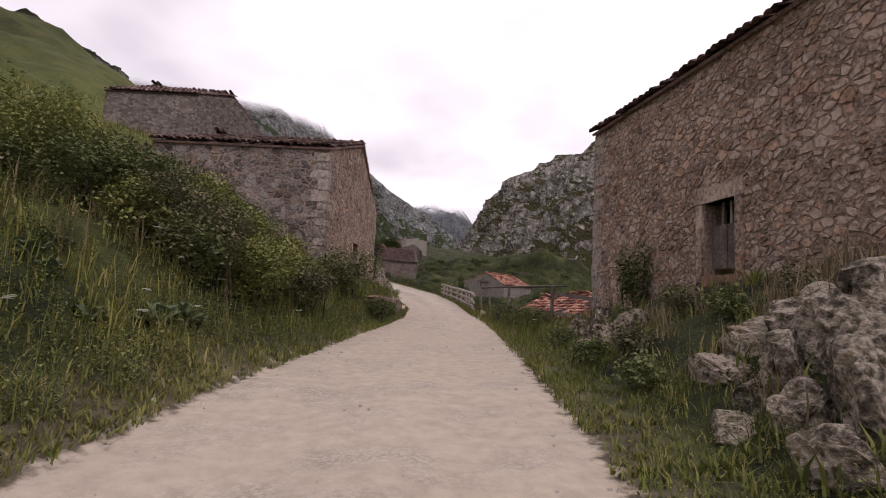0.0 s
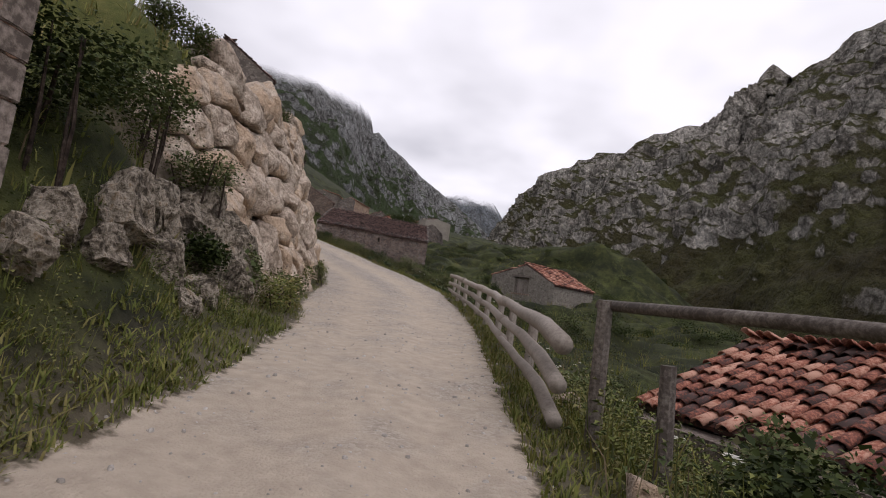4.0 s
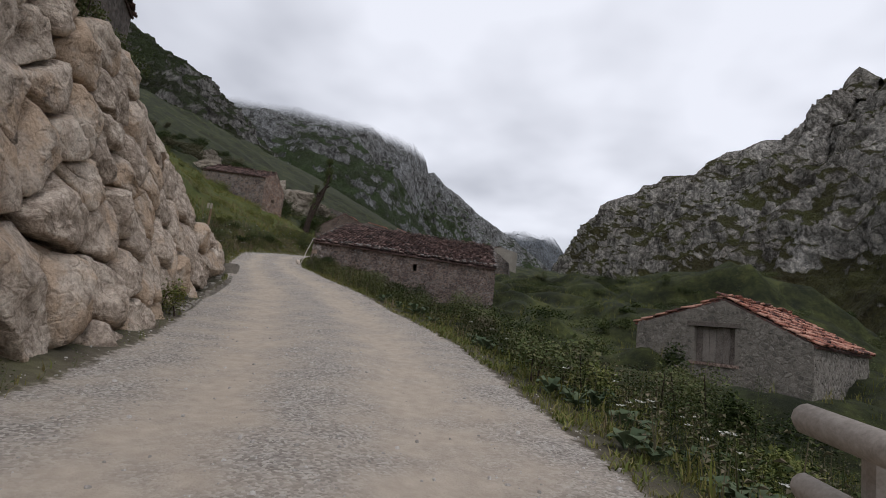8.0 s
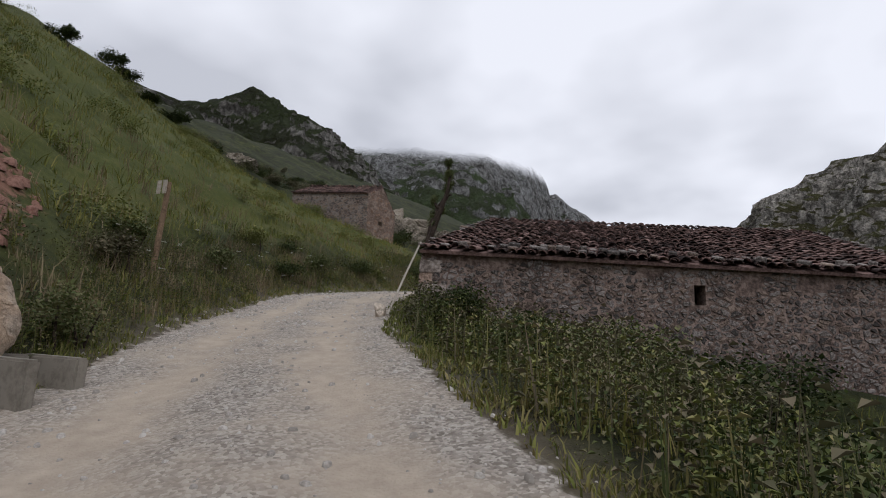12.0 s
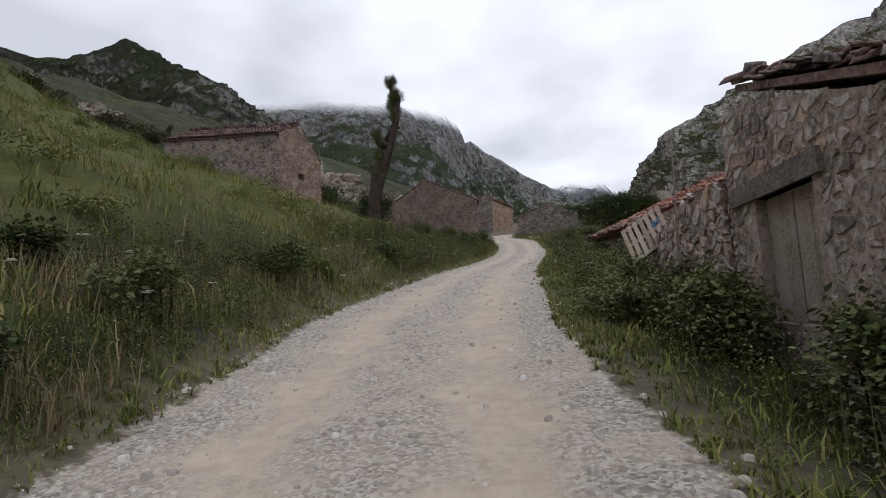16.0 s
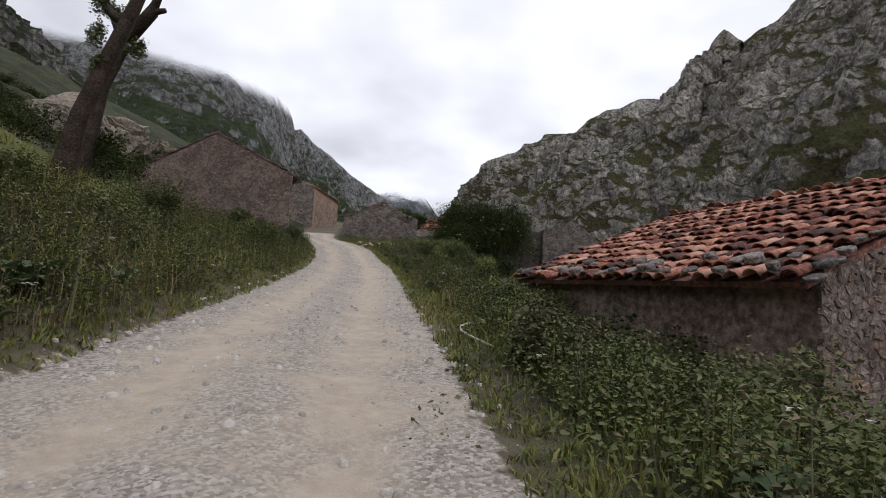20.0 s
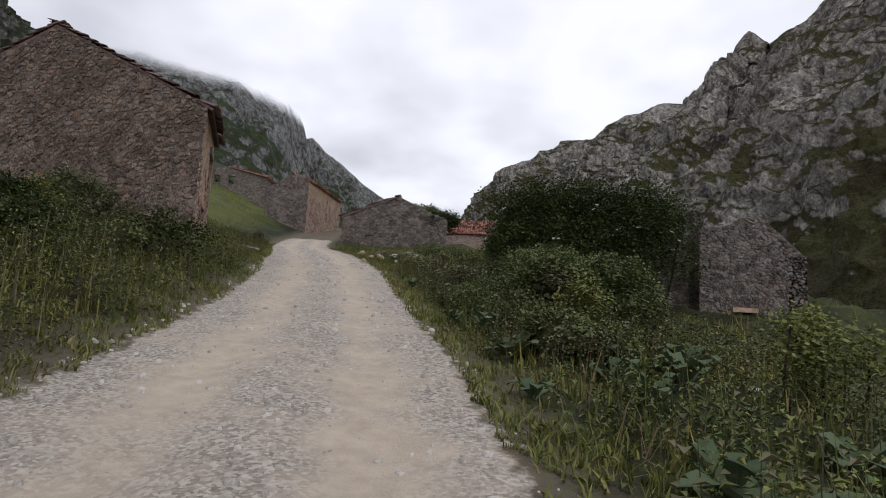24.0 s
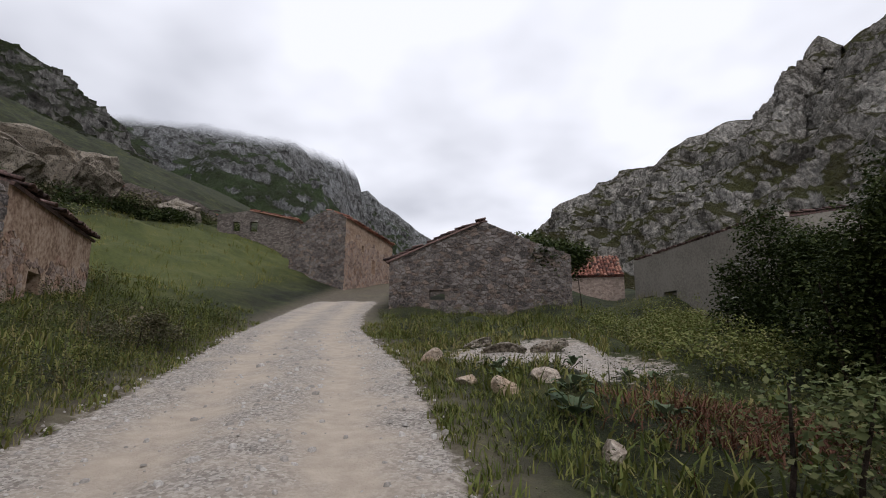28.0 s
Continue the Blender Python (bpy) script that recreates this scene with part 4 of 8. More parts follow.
def wall(parent, p0, p1, out, z0, tops, mat, thick=0.5, holes=(), name="wall", mitre=(0.0, 0.0)):
    """A wall slab from p0 to p1 with its top line [(share, z)] and openings [(s0, s1, z0, z1)] through it; out: +1 or -1, the side that faces out (left of the run is +1)."""
    dx, dy = p1[0] - p0[0], p1[1] - p0[1]
    n = math.hypot(dx, dy)
    dx, dy = dx / n, dy / n
    ox, oy = -dy * out, dx * out
    top = lambda s: float(np.interp(s / n, [t[0] for t in tops], [t[1] for t in tops]))
    cuts = sorted({0.0, n, *[t[0] * n for t in tops], *[h[0] for h in holes], *[h[1] for h in holes]})
    bm = bmesh.new()

    def solid(a, b, lo, ta, tb):
        q = []
        for d in (0, thick):
            for s, z in ((a, lo), (b, lo), (b, tb), (a, ta)):
                s += (d > 0) * (mitre[0] * (s < 1e-4) - mitre[1] * (s > n - 1e-4))
                q.append(bm.verts.new((p0[0] + dx * s - ox * d, p0[1] + dy * s - oy * d, z)))
        for f in ((0, 1, 2, 3), (7, 6, 5, 4), (0, 4, 5, 1), (1, 5, 6, 2), (2, 6, 7, 3), (3, 7, 4, 0)):
            bm.faces.new([q[i] for i in f])

    for a, b in zip(cuts, cuts[1:]):
        if b - a < 1e-4:
            continue
        mine = [h for h in holes if h[0] <= a + 1e-4 and h[1] >= b - 1e-4]
        if mine:
            h = mine[0]
            solid(a, b, z0, h[2], h[2])
            solid(a, b, h[3], max(top(a), h[3] + 0.05), max(top(b), h[3] + 0.05))
        else:
            solid(a, b, z0, top(a), top(b))
    bmesh.ops.remove_doubles(bm, verts=bm.verts, dist=1e-4)
    bmesh.ops.recalc_face_normals(bm, faces=bm.faces)
    ob = part(name, bm, mat, parent)
    return ob, (dx, dy), (ox, oy), n, top


def tile_pattern():
    k, v, f = 4, [], []
    for y, r in ((0.0, 0.115), (0.46, 0.09)):
        for q in (1.0, 0.84):
            for i in range(k + 1):
                t = math.pi * (0.06 + 0.88 * i / k)
                v.append((math.cos(t) * r * q, y, math.sin(t) * r * q * 0.95 + (0.02 if y == 0 else 0)))
    n = k + 1
    for i in range(k):
        f += [(i, i + 1, 2 * n + i + 1, 2 * n + i), (n + i + 1, n + i, 3 * n + i, 3 * n + i + 1), (i + 1, i, n + i, n + i + 1), (2 * n + i, 2 * n + i + 1, 3 * n + i + 1, 3 * n + i)]
    f += [(0, 2 * n, 3 * n, n), (k, n + k, 3 * n + k, 2 * n + k)]
    return np.array(v), np.array(f)


TILE = tile_pattern()
TILE_MESH = {}


def tiled_roof(parent, e0, e1, r0, r1, kind, deck, count=0, seed=0, over=0.18, missing=0.03, loose=0.06, step=0.33, weights=0, verge=False):
    """A slope of curved clay tiles between an eave e0-e1 and a ridge r0-r1, on a thin deck; weights: field stones lying along the eave."""
    g = random.Random(seed)
    e0, e1, r0, r1 = (Vector(p) for p in (e0, e1, r0, r1))
    up = ((r0 - e0) + (r1 - e1)).normalized()
    e0, e1 = e0 - up * over, e1 - up * over
    side = (e1 - e0).normalized()
    nor = side.cross(up).normalized()
    if nor.z < 0:
        nor = -nor
    bm = bmesh.new()
    q = [bm.verts.new(p + nor * d) for d in (-0.07, 0.0) for p in (e0 + up * 0.08, e1 + up * 0.08, r1, r0)]
    for f in ((3, 2, 1, 0), (4, 5, 6, 7), (0, 1, 5, 4), (1, 2, 6, 5), (2, 3, 7, 6), (3, 0, 4, 7)):
        bm.faces.new([q[i] for i in f])
    bmesh.ops.recalc_face_normals(bm, faces=bm.faces)
    part("roof_deck", bm, M[deck], parent)
    if kind not in TILE_MESH:
        TILE_MESH[kind] = mesh_of("roof_tile", *TILE, M[kind])
    w = (e1 - e0).length
    cols = int(w / 0.21)
    picks, rest, weigh = [], [], []
    for c in range(cols):
        a = e0.lerp(e1, (c + 0.5) / cols)
        b = r0.lerp(r1, (c + 0.5) / cols)
        run = (b - a).length
        rows = int(run / step)
        d = (b - a).normalized()
        for r in range(rows + 1):
            if g.random() < missing:
                continue
            p = a + d * (r * step + g.uniform(-0.05, 0.05)) + side * g.uniform(-0.02, 0.02) + nor * (0.02 + g.uniform(0, 0.025))
            tw = g.gauss(0, loose)
            y = (d * math.cos(tw) + side * math.sin(tw) - nor * g.uniform(0.03, 0.09)).normalized()
            x = y.cross(nor).normalized()
            z = x.cross(y)
            k = g.uniform(0.92, 1.08)
            m = np.eye(4)
            m[:3, 0], m[:3, 1], m[:3, 2], m[:3, 3] = x * k, y * k, z * k, p
            (picks if len(picks) < count else rest).append(m)
            if weights and r <= weights - 1 and g.random() < 0.55:
                t = np.eye(4)
                s = g.uniform(0.14, 0.3)
                t[:3, 0], t[:3, 1], t[:3, 2] = side * s, nor * 0.09, d * s * g.uniform(0.7, 1.2)
                t[:3, 3] = p + nor * 0.11 + d * 0.1
                weigh.append((g.randrange(len(STONES)), t))
    if verge:
        for a, b in ((e0, r0), (e1, r1)):
            d = (b - a).normalized()
            for r in range(int((b - a).length / 0.24)):
                t = np.eye(4)
                s = g.uniform(0.18, 0.28)
                t[:3, 0], t[:3, 1], t[:3, 2] = side * s, nor * g.uniform(0.05, 0.09), d * s * g.uniform(0.7, 1.0)
                t[:3, 3] = a + d * (0.1 + r * 0.24) + nor * g.uniform(0.02, 0.12) + side * g.uniform(-0.08, 0.08)
                weigh.append((g.randrange(len(STONES)), t))
    for m in picks:
        ob = new("roof_tile", TILE_MESH[kind])
        ob.parent = parent
        ob.matrix_basis = Matrix(m.tolist())
    if rest:
        stuff("tile_rest", [many(*TILE, rest)], M[kind], "curved clay roof tiles", "tile", parent)
    for k, m in weigh:
        ob = new("weight_stone", stone_mesh("dark_stone", k))
        ob.parent = parent
        ob.matrix_basis = Matrix(m.tolist())


KEEP_OUT = []


def house(name, label, corners, z0, tops, mat, holes=None, faced=None, category="house"):
    """Four walls round a footprint, corners in order with the inside on the right of each run; tops and holes by wall; faced: stone facing by wall."""
    top_ob = thing(name, label, category)
    KEEP_OUT.append([(c[0], c[1]) for c in corners])
    made = []
    for k in range(4):
        p0, p1 = corners[k], corners[(k + 1) % 4]
        cut = []
        for q, e, r in ((corners[k - 1], p0, p1), (p0, p1, corners[(k + 2) % 4])):
            bend = (Vector(q[:2]) - Vector(e[:2])).angle(Vector(r[:2]) - Vector(e[:2]))
            cut.append(0.5 / math.tan(bend / 2))
        ob, d, o, n, top = wall(top_ob, p0, p1, 1, z0, tops[k], M[(faced or {}).get(k, {}).get("mortar", {"rubble": "mortar", "grey_rubble": "dark_mortar"}.get(mat, mat) if k in (faced or {}) else mat)], 0.5, (holes or {}).get(k, ()), mitre=cut)
        made.append((ob, d, o, n, top))
        spec = (faced or {}).get(k)
        if spec:
            stones(ob, p0, d, o, n, spec.get("z0", z0), top, spec["size"], spec["kind"], spec.get("count", 0), (holes or {}).get(k, ()), spec.get("seed", k), spec.get("proud", 0.04), spec.get("corner", 0.0), spec.get("span"), spec.get("coat"))
    return top_ob, made


def at_wall(p0, d, o, s, out, z):
    return Vector((p0[0] + d[0] * s + o[0] * out, p0[1] + d[1] * s + o[1] * out, z))


def plank_door(parent, p0, d, o, s0, s1, z0, z1, inset=0.22, planks=5, name="door", mat="old_wood"):
    holder = part(name, slab_on(p0, d, o, s0, s1, z0, z1, -inset - 0.05, -inset - 0.02), M[mat], parent, "weathered plank door")
    w = (s1 - s0) / planks
    g = random.Random(int(z0 * 100) + planks)
    for k in range(planks):
        a, b = s0 + k * w + 0.006, s0 + (k + 1) * w - 0.006
        part("plank", slab_on(p0, d, o, a, b, z0 + g.uniform(0, 0.05), z1 - g.uniform(0, 0.02), -inset - 0.02, -inset + g.uniform(0.0, 0.012)), M[mat], holder)
    return holder


def slab_on(p0, d, o, s0, s1, z0, z1, a, b):
    bm = bmesh.new()
    q = [bm.verts.new(at_wall(p0, d, o, s, t, z)) for t in (a, b) for s, z in ((s0, z0), (s1, z0), (s1, z1), (s0, z1))]
    for f in ((3, 2, 1, 0), (4, 5, 6, 7), (0, 1, 5, 4), (1, 2, 6, 5), (2, 3, 7, 6), (3, 0, 4, 7)):
        bm.faces.new([q[i] for i in f])
    bmesh.ops.recalc_face_normals(bm, faces=bm.faces)
    return bm


def quoins(parent, corner, a, b, z0, z1, kind, seed=0):
    """Dressed corner blocks, long and short by turns along the two walls that leave the corner in directions a and b."""
    g = random.Random(seed)
    a, b = Vector((*a, 0)).normalized(), Vector((*b, 0)).normalized()
    c, z, k = Vector((*corner, 0)), z0, 0
    while z < z1 - 0.2:
        h = min(g.uniform(0.24, 0.42), z1 - z)
        la, lb = (g.uniform(0.45, 0.62), g.uniform(0.24, 0.32)) if k % 2 else (g.uniform(0.24, 0.32), g.uniform(0.45, 0.62))
        p = 0.024 + g.uniform(0, 0.014)
        bm = bmesh.new()
        q = [bm.verts.new(c + a * s + b * t + Vector((g.uniform(-0.008, 0.008), g.uniform(-0.008, 0.008), y))) for y in (z + 0.008, z + h - 0.008) for s, t in ((-p, -p), (la, -p), (la, lb), (-p, lb))]
        for f in ((3, 2, 1, 0), (4, 5, 6, 7), (0, 1, 5, 4), (1, 2, 6, 5), (2, 3, 7, 6), (3, 0, 4, 7)):
            bm.faces.new([q[i] for i in f])
        bmesh.ops.recalc_face_normals(bm, faces=bm.faces)
        bmesh.ops.bevel(bm, geom=bm.edges[:], offset=0.014, segments=2, affect="EDGES")
        part("quoin", bm, M[kind], parent)
        z += h
        k += 1


# ---- the house above the first bend, its gable to the track ----
A, B, Cc, D = (-2.93, 19.5), (-3.34, 11.15), (-9.2, 11.15), (-9.0, 19.5)
hl, hw = house("gable_house", "tall rubble-stone house, gable to the track, with open doorway", [A, B, Cc, D], 0.0,
               [[(0, 4.25), (0.1, 4.75), (0.2, 5.2), (0.34, 5.75), (0.47, 6.22), (0.62, 5.75), (1, 4.72)], [(0, 4.72), (1, 4.72)], [(0, 4.72), (0.53, 6.2), (1, 4.25)], [(0, 4.25), (1, 4.25)]], "rubble",
               {0: [(3.6, 4.35, 0.7, 2.17)]}, {0: dict(size=(0.22, 0.14), kind="stone", count=290, corner=0.5, z0=0.2, proud=0.032, span=(1.2, 8.4)), 1: dict(size=(0.3, 0.2), kind="dark_stone", count=120, corner=0.5, z0=0.6, seed=5, proud=0.05)})
_, d, o, n, _ = hw[0]
part("lintel", slab_on(A, d, o, 3.35, 4.62, 2.17, 2.42, -0.3, 0.05), M["stone"], hl, "long stone lintel")
for s in (3.42, 4.38):
    for z, hgt in ((0.7, 0.52), (1.23, 0.4), (1.64, 0.5)):
        part("jamb_stone", slab_on(A, d, o, s, s + 0.16 + 0.05 * (z > 1.3), z, z + hgt, -0.3, 0.045), M["stone"], hl)
quoins(hl, B, (0.41, 8.35), (-1, 0), 0.6, 4.6, "quoin", 1)
quoins(hl, A, (-0.41, -8.35), (-1, 0), 0.4, 4.2, "quoin", 2)
# Unseen slab added to shut daylight out behind the open doorway.
part("loft_floor", box((5.3, 7.6, 0.12), (-6.2, 15.35, 3.0)), M["old_wood"], hl)
R0, R1 = (-3.0, 15.55, 6.3), (-9.1, 15.5, 6.3)
tiled_roof(hl, (-3.3, 11.15, 4.78), (-9.2, 11.15, 4.78), R0, R1, "dark_tile", "dark_tile", 60, seed=2, over=0.2)
tiled_roof(hl, (-2.95, 19.5, 4.3), (-9.0, 19.5, 4.3), R0, R1, "dark_tile", "dark_tile", 0, seed=3, over=0.15)

# ---- the house standing above the boulder wall ----
th, thw = house("terrace_house", "stone house standing on the bank above the boulder wall", [(-16.2, 50.5), (-11.4, 43.0), (-15.6, 40.3), (-20.4, 47.8)], 5.5,
                [[(0, 11.6), (1, 11.2)], [(0, 11.2), (0.5, 12.6), (1, 11.2)], [(0, 11.2), (1, 11.6)], [(0, 11.6), (0.5, 13.0), (1, 11.6)]], "grey_rubble")
tiled_roof(th, (-16.2, 50.5, 11.65), (-11.4, 43.0, 11.25), (-18.3, 49.15, 13.05), (-13.5, 41.65, 12.65), "dark_tile", "dark_tile", 0, seed=143)
tiled_roof(th, (-20.4, 47.8, 11.65), (-15.6, 40.3, 11.25), (-18.3, 49.15, 13.05), (-13.5, 41.65, 12.65), "dark_tile", "dark_tile", 0, seed=144)

# ---- the house on the slope above it ----
A, B, Cc, D = (-11.4, 26.2), (-13.2, 21.6), (-17.2, 20.0), (-15.4, 25.4)
hu, uw = house("upper_house", "old stone house high on the grassy slope", [A, B, Cc, D], 6.2, [[(0, 9.9), (0.5, 11.3), (1, 10.5)], [(0, 10.5), (1, 9.9)], [(0, 9.9), (0.5, 11.3), (1, 9.9)], [(0, 9.9), (1, 9.9)]], "grey_rubble")
tiled_roof(hu, (-13.2, 21.6, 10.55), (-17.2, 20.0, 9.95), (-12.3, 23.9, 11.4), (-16.3, 22.7, 11.3), "dark_tile", "dark_tile", 0, seed=4)
tiled_roof(hu, (-11.4, 26.2, 9.95), (-15.4, 25.4, 9.95), (-12.3, 23.9, 11.4), (-16.3, 22.7, 11.3), "dark_tile", "dark_tile", 0, seed=5)

# ---- the long house on the valley side, with its plank door ----
A = (4.83, 9.35)
B = (7.0, -0.9)
hr, rw = house("long_house", "long rubble-stone house with a plank door under a stone lintel", [B, A, (10.6, 10.6), (12.8, 0.3)], -0.9,
               [[(0, 5.0), (1, 5.03)], [(0, 5.03), (0.5, 6.6), (1, 5.0)], [(0, 5.0), (1, 5.0)], [(0, 5.0), (0.5, 6.6), (1, 5.0)]], "rubble",
               {0: [(5.0, 5.82, 0.55, 2.06)]}, {0: dict(size=(0.24, 0.15), kind="stone", count=290, corner=0.55, z0=0.0, seed=21, proud=0.045, span=(2.4, 10.4)), 1: dict(size=(0.32, 0.22), kind="stone", count=60, corner=0.55, z0=-0.2, seed=23)})
_, d, o, n, _ = rw[0]
part("lintel", slab_on(B, d, o, 4.75, 6.2, 2.06, 2.36, -0.3, 0.055), M["stone"], hr, "long stone lintel")
for s in (4.8, 5.86):
    for z, hgt in ((0.5, 0.5), (1.01, 0.55), (1.57, 0.48)):
        part("jamb_stone", slab_on(B, d, o, s, s + 0.18, z, z + hgt, -0.3, 0.05), M["stone"], hr)
plank_door(hr, B, d, o, 5.0, 5.82, 0.75, 1.62, 0.16, 4)
part("threshold", slab_on(B, d, o, 4.95, 5.87, 0.4, 0.62, -0.3, 0.06), M["rust_stone"], hr, "reddish stained threshold stone")
part("door_grille", slab_on(B, d, o, 5.28, 5.34, 1.62, 2.05, -0.2, -0.16), M["old_wood"], hr)
part("door_grille", slab_on(B, d, o, 5.5, 5.56, 1.62, 2.05, -0.2, -0.16), M["old_wood"], hr)
quoins(hr, A, (2.17, -10.25), (5.77, 1.25), -0.6, 4.95, "quoin", 3)
tiled_roof(hr, (B[0], B[1], 5.02), (A[0], A[1], 5.06), (9.9, -0.3, 6.65), (7.7, 10.0, 6.65), "dark_tile", "dark_tile", 120, seed=6, over=0.22)
tiled_roof(hr, (12.8, 0.3, 5.0), (10.6, 10.6, 5.0), (9.9, -0.3, 6.65), (7.7, 10.0, 6.65), "dark_tile", "dark_tile", 0, seed=7)
part("chimney", box((0.5, 0.5, 0.5), (8.6, 5.5, 6.75), 0.03), M["rubble"], hr)

# ---- the low shed below the track, its red roof at eye level ----
N, F = Vector((9.7, 18.0, 0.95)), Vector((6.4, 25.6, 0.75))
En, Ef = Vector((7.5, 17.0, -0.35)), Vector((4.2, 24.6, -0.5))
Wn, Wf = Vector((12.4, 19.2, -0.5)), Vector((9.1, 26.8, -0.6))
sa, sw = house("low_shed", "low stone shed below the track under a red tiled roof", [tuple(Ef[:2]), tuple(En[:2]), tuple(Wn[:2]), tuple(Wf[:2])], -3.4,
               [[(0, -0.65), (1, -0.5)], [(0, -0.5), (0.5, 0.85), (1, -0.55)], [(0, -0.6), (1, -0.6)], [(0, -0.6), (0.5, 0.7), (1, -0.65)]], "grey_rubble",
               {1: [(1.5, 3.1, -2.6, -0.45)]}, {1: dict(size=(0.32, 0.22), kind="dark_stone", count=70, z0=-2.6, seed=31, corner=0.4), 0: dict(size=(0.32, 0.22), kind="dark_stone", z0=-2.2, seed=32)})
tiled_roof(sa, En, Ef, N, F, "red_tile", "red_tile", 300, seed=8, missing=0.02, loose=0.08, weights=0)
tiled_roof(sa, Wn, Wf, N, F, "red_tile", "red_tile", 0, seed=9)

# ---- the hay hut in the field ----
A, B = (2.5, 56.78), (6.77, 52.94)
L = Vector((0.669, 0.743, 0)) * 5.4
Cc, D = (B[0] + L.x, B[1] + L.y), (A[0] + L.x, A[1] + L.y)
ht, tw = house("hay_hut", "small stone hay hut with plank hatch and red tiled roof", [B, A, D, Cc], 0.4,
               [[(0, 2.8), (0.45, 4.05), (1, 3.1)], [(0, 3.1), (1, 3.1)], [(0, 3.1), (0.55, 4.05), (1, 2.8)], [(0, 2.8), (1, 2.8)]], "plaster_stone",
               {0: [(2.2, 3.55, 1.95, 3.15)]}, {0: dict(size=(0.2, 0.14), kind="hut_stone", count=90, z0=0.8, seed=41, proud=0.03, corner=0.4), 3: dict(size=(0.2, 0.14), kind="hut_stone", count=40, z0=0.8, seed=42, proud=0.03, corner=0.4)})
_, d, o, n, _ = tw[0]
plank_door(ht, B, d, o, 2.2, 3.55, 1.95, 3.15, 0.18, 6, "hatch")
part("lintel", slab_on(B, d, o, 2.0, 3.8, 3.15, 3.3, -0.25, 0.04), M["old_wood"], ht, "dark wooden lintel")
part("sill", slab_on(B, d, o, 2.05, 3.7, 1.85, 1.95, -0.25, 0.06), M["stone"], ht)
P0, P1 = Vector((4.86, 54.66, 4.12)), Vector((4.86, 54.66, 4.12)) + L
tiled_roof(ht, (B[0], B[1], 2.83), (Cc[0], Cc[1], 2.83), P0, P1, "red_tile", "red_tile", 260, seed=10, over=0.2)
tiled_roof(ht, (A[0], A[1], 3.13), (D[0], D[1], 3.13), P0, P1, "red_tile", "red_tile", 0, seed=11)

# ---- the barn beside the bend ----
A, B = (-14.06, 63.53), (-3.9, 67.15)
D, Cc = (-14.93, 71.0), (-4.98, 74.6)
bn, bw = house("barn", "low dark stone barn beside the bend under a sagging tiled roof", [B, A, D, Cc], 1.6,
               [[(0, 5.95), (0.5, 5.98), (1, 6.15)], [(0, 6.1), (0.163, 6.5), (0.544, 7.45), (0.816, 8.1), (0.907, 8.32), (1, 8.35)], [(0, 8.35), (1, 8.3)], [(0, 8.4), (1, 5.95)]], "grey_rubble",
               {1: [(5.75, 6.85, 6.1, 7.3)], 0: [(4.75, 4.98, 5.2, 5.62)]}, {0: dict(size=(0.2, 0.125), kind="dark_stone", count=290, z0=2.6, seed=51, proud=0.05, corner=0.45, span=(3.0, 10.8), coat=0.93, mortar="earth_plaster"), 1: dict(size=(0.23, 0.155), kind="barn_stone", count=290, z0=4.2, seed=52, proud=0.03, corner=0.35, mortar="pale_mortar")})
_, d, o, n, _ = bw[1]
plank_door(bn, A, d, o, 5.75, 6.85, 6.1, 7.3, 0.1, 4, "door", "pallet_wood")
part("lintel", slab_on(A, d, o, 5.55, 7.4, 7.3, 7.5, -0.3, 0.05), M["old_wood"], bn, "grey wooden lintel beam")
quoins(bn, A, (10.16, 3.62), (-0.79, 6.77), 4.2, 6.05, "barn_stone", 4)
tiled_roof(bn, (A[0], A[1], 6.2), (B[0], B[1], 6.0), (-14.87, 70.45, 8.55), (-4.92, 74.05, 8.45), "dark_tile", "dark_tile", 300, seed=12, over=0.28, missing=0.05, loose=0.13, step=0.3, weights=2, verge=True)
stick = part("leaning_stick", log([(-13.96, 62.03, 4.61), (-13.99, 62.70, 5.49), (-14.02, 63.36, 6.30)], [0.025, 0.022, 0.02], 7), M["pale_wood"])
tagged(stick, "pale stripped pole leaning on the barn corner", "pole")

# ---- the broken wall behind the barn ----
rwall = thing("broken_wall", "tumbledown dry-stone wall with a pole and ivy behind the barn", "wall")
ob, d, o, n, top = wall(rwall, (-14.98, 71.05), (-15.75, 76.0), 1, 5.2, [(0, 7.65), (0.2, 7.7), (0.45, 7.5), (0.6, 7.35), (0.8, 6.9), (1, 6.6)], M["mortar"], 0.6)
KEEP_OUT.append([(-14.9, 70.4), (-15.75, 76.0), (-15.0, 76.2), (-14.2, 70.5)])
stones(ob, (-14.98, 71.05), d, o, n, 5.6, top, (0.27, 0.17), "barn_stone", 200, seed=63, proud=0.06, joint=0.012)
pole = part("wooden_pole", log([(-15.35, 72.2, 6.6), (-15.3, 72.36, 7.7), (-15.24, 72.52, 8.66)], [0.018, 0.016, 0.013], 7), M["old_wood"])
tagged(pole, "thin dark pole standing on the broken wall", "pole")
pallet = thing("pallet", "old wooden pallet leaning against the broken wall", "pallet")
px, pu = Vector((0.826, -0.236, 0.512)), Vector((-0.2, 0.56, 0.803))
pn = px.cross(pu).normalized()
P0 = Vector((-15.77, 74.0, 6.89))


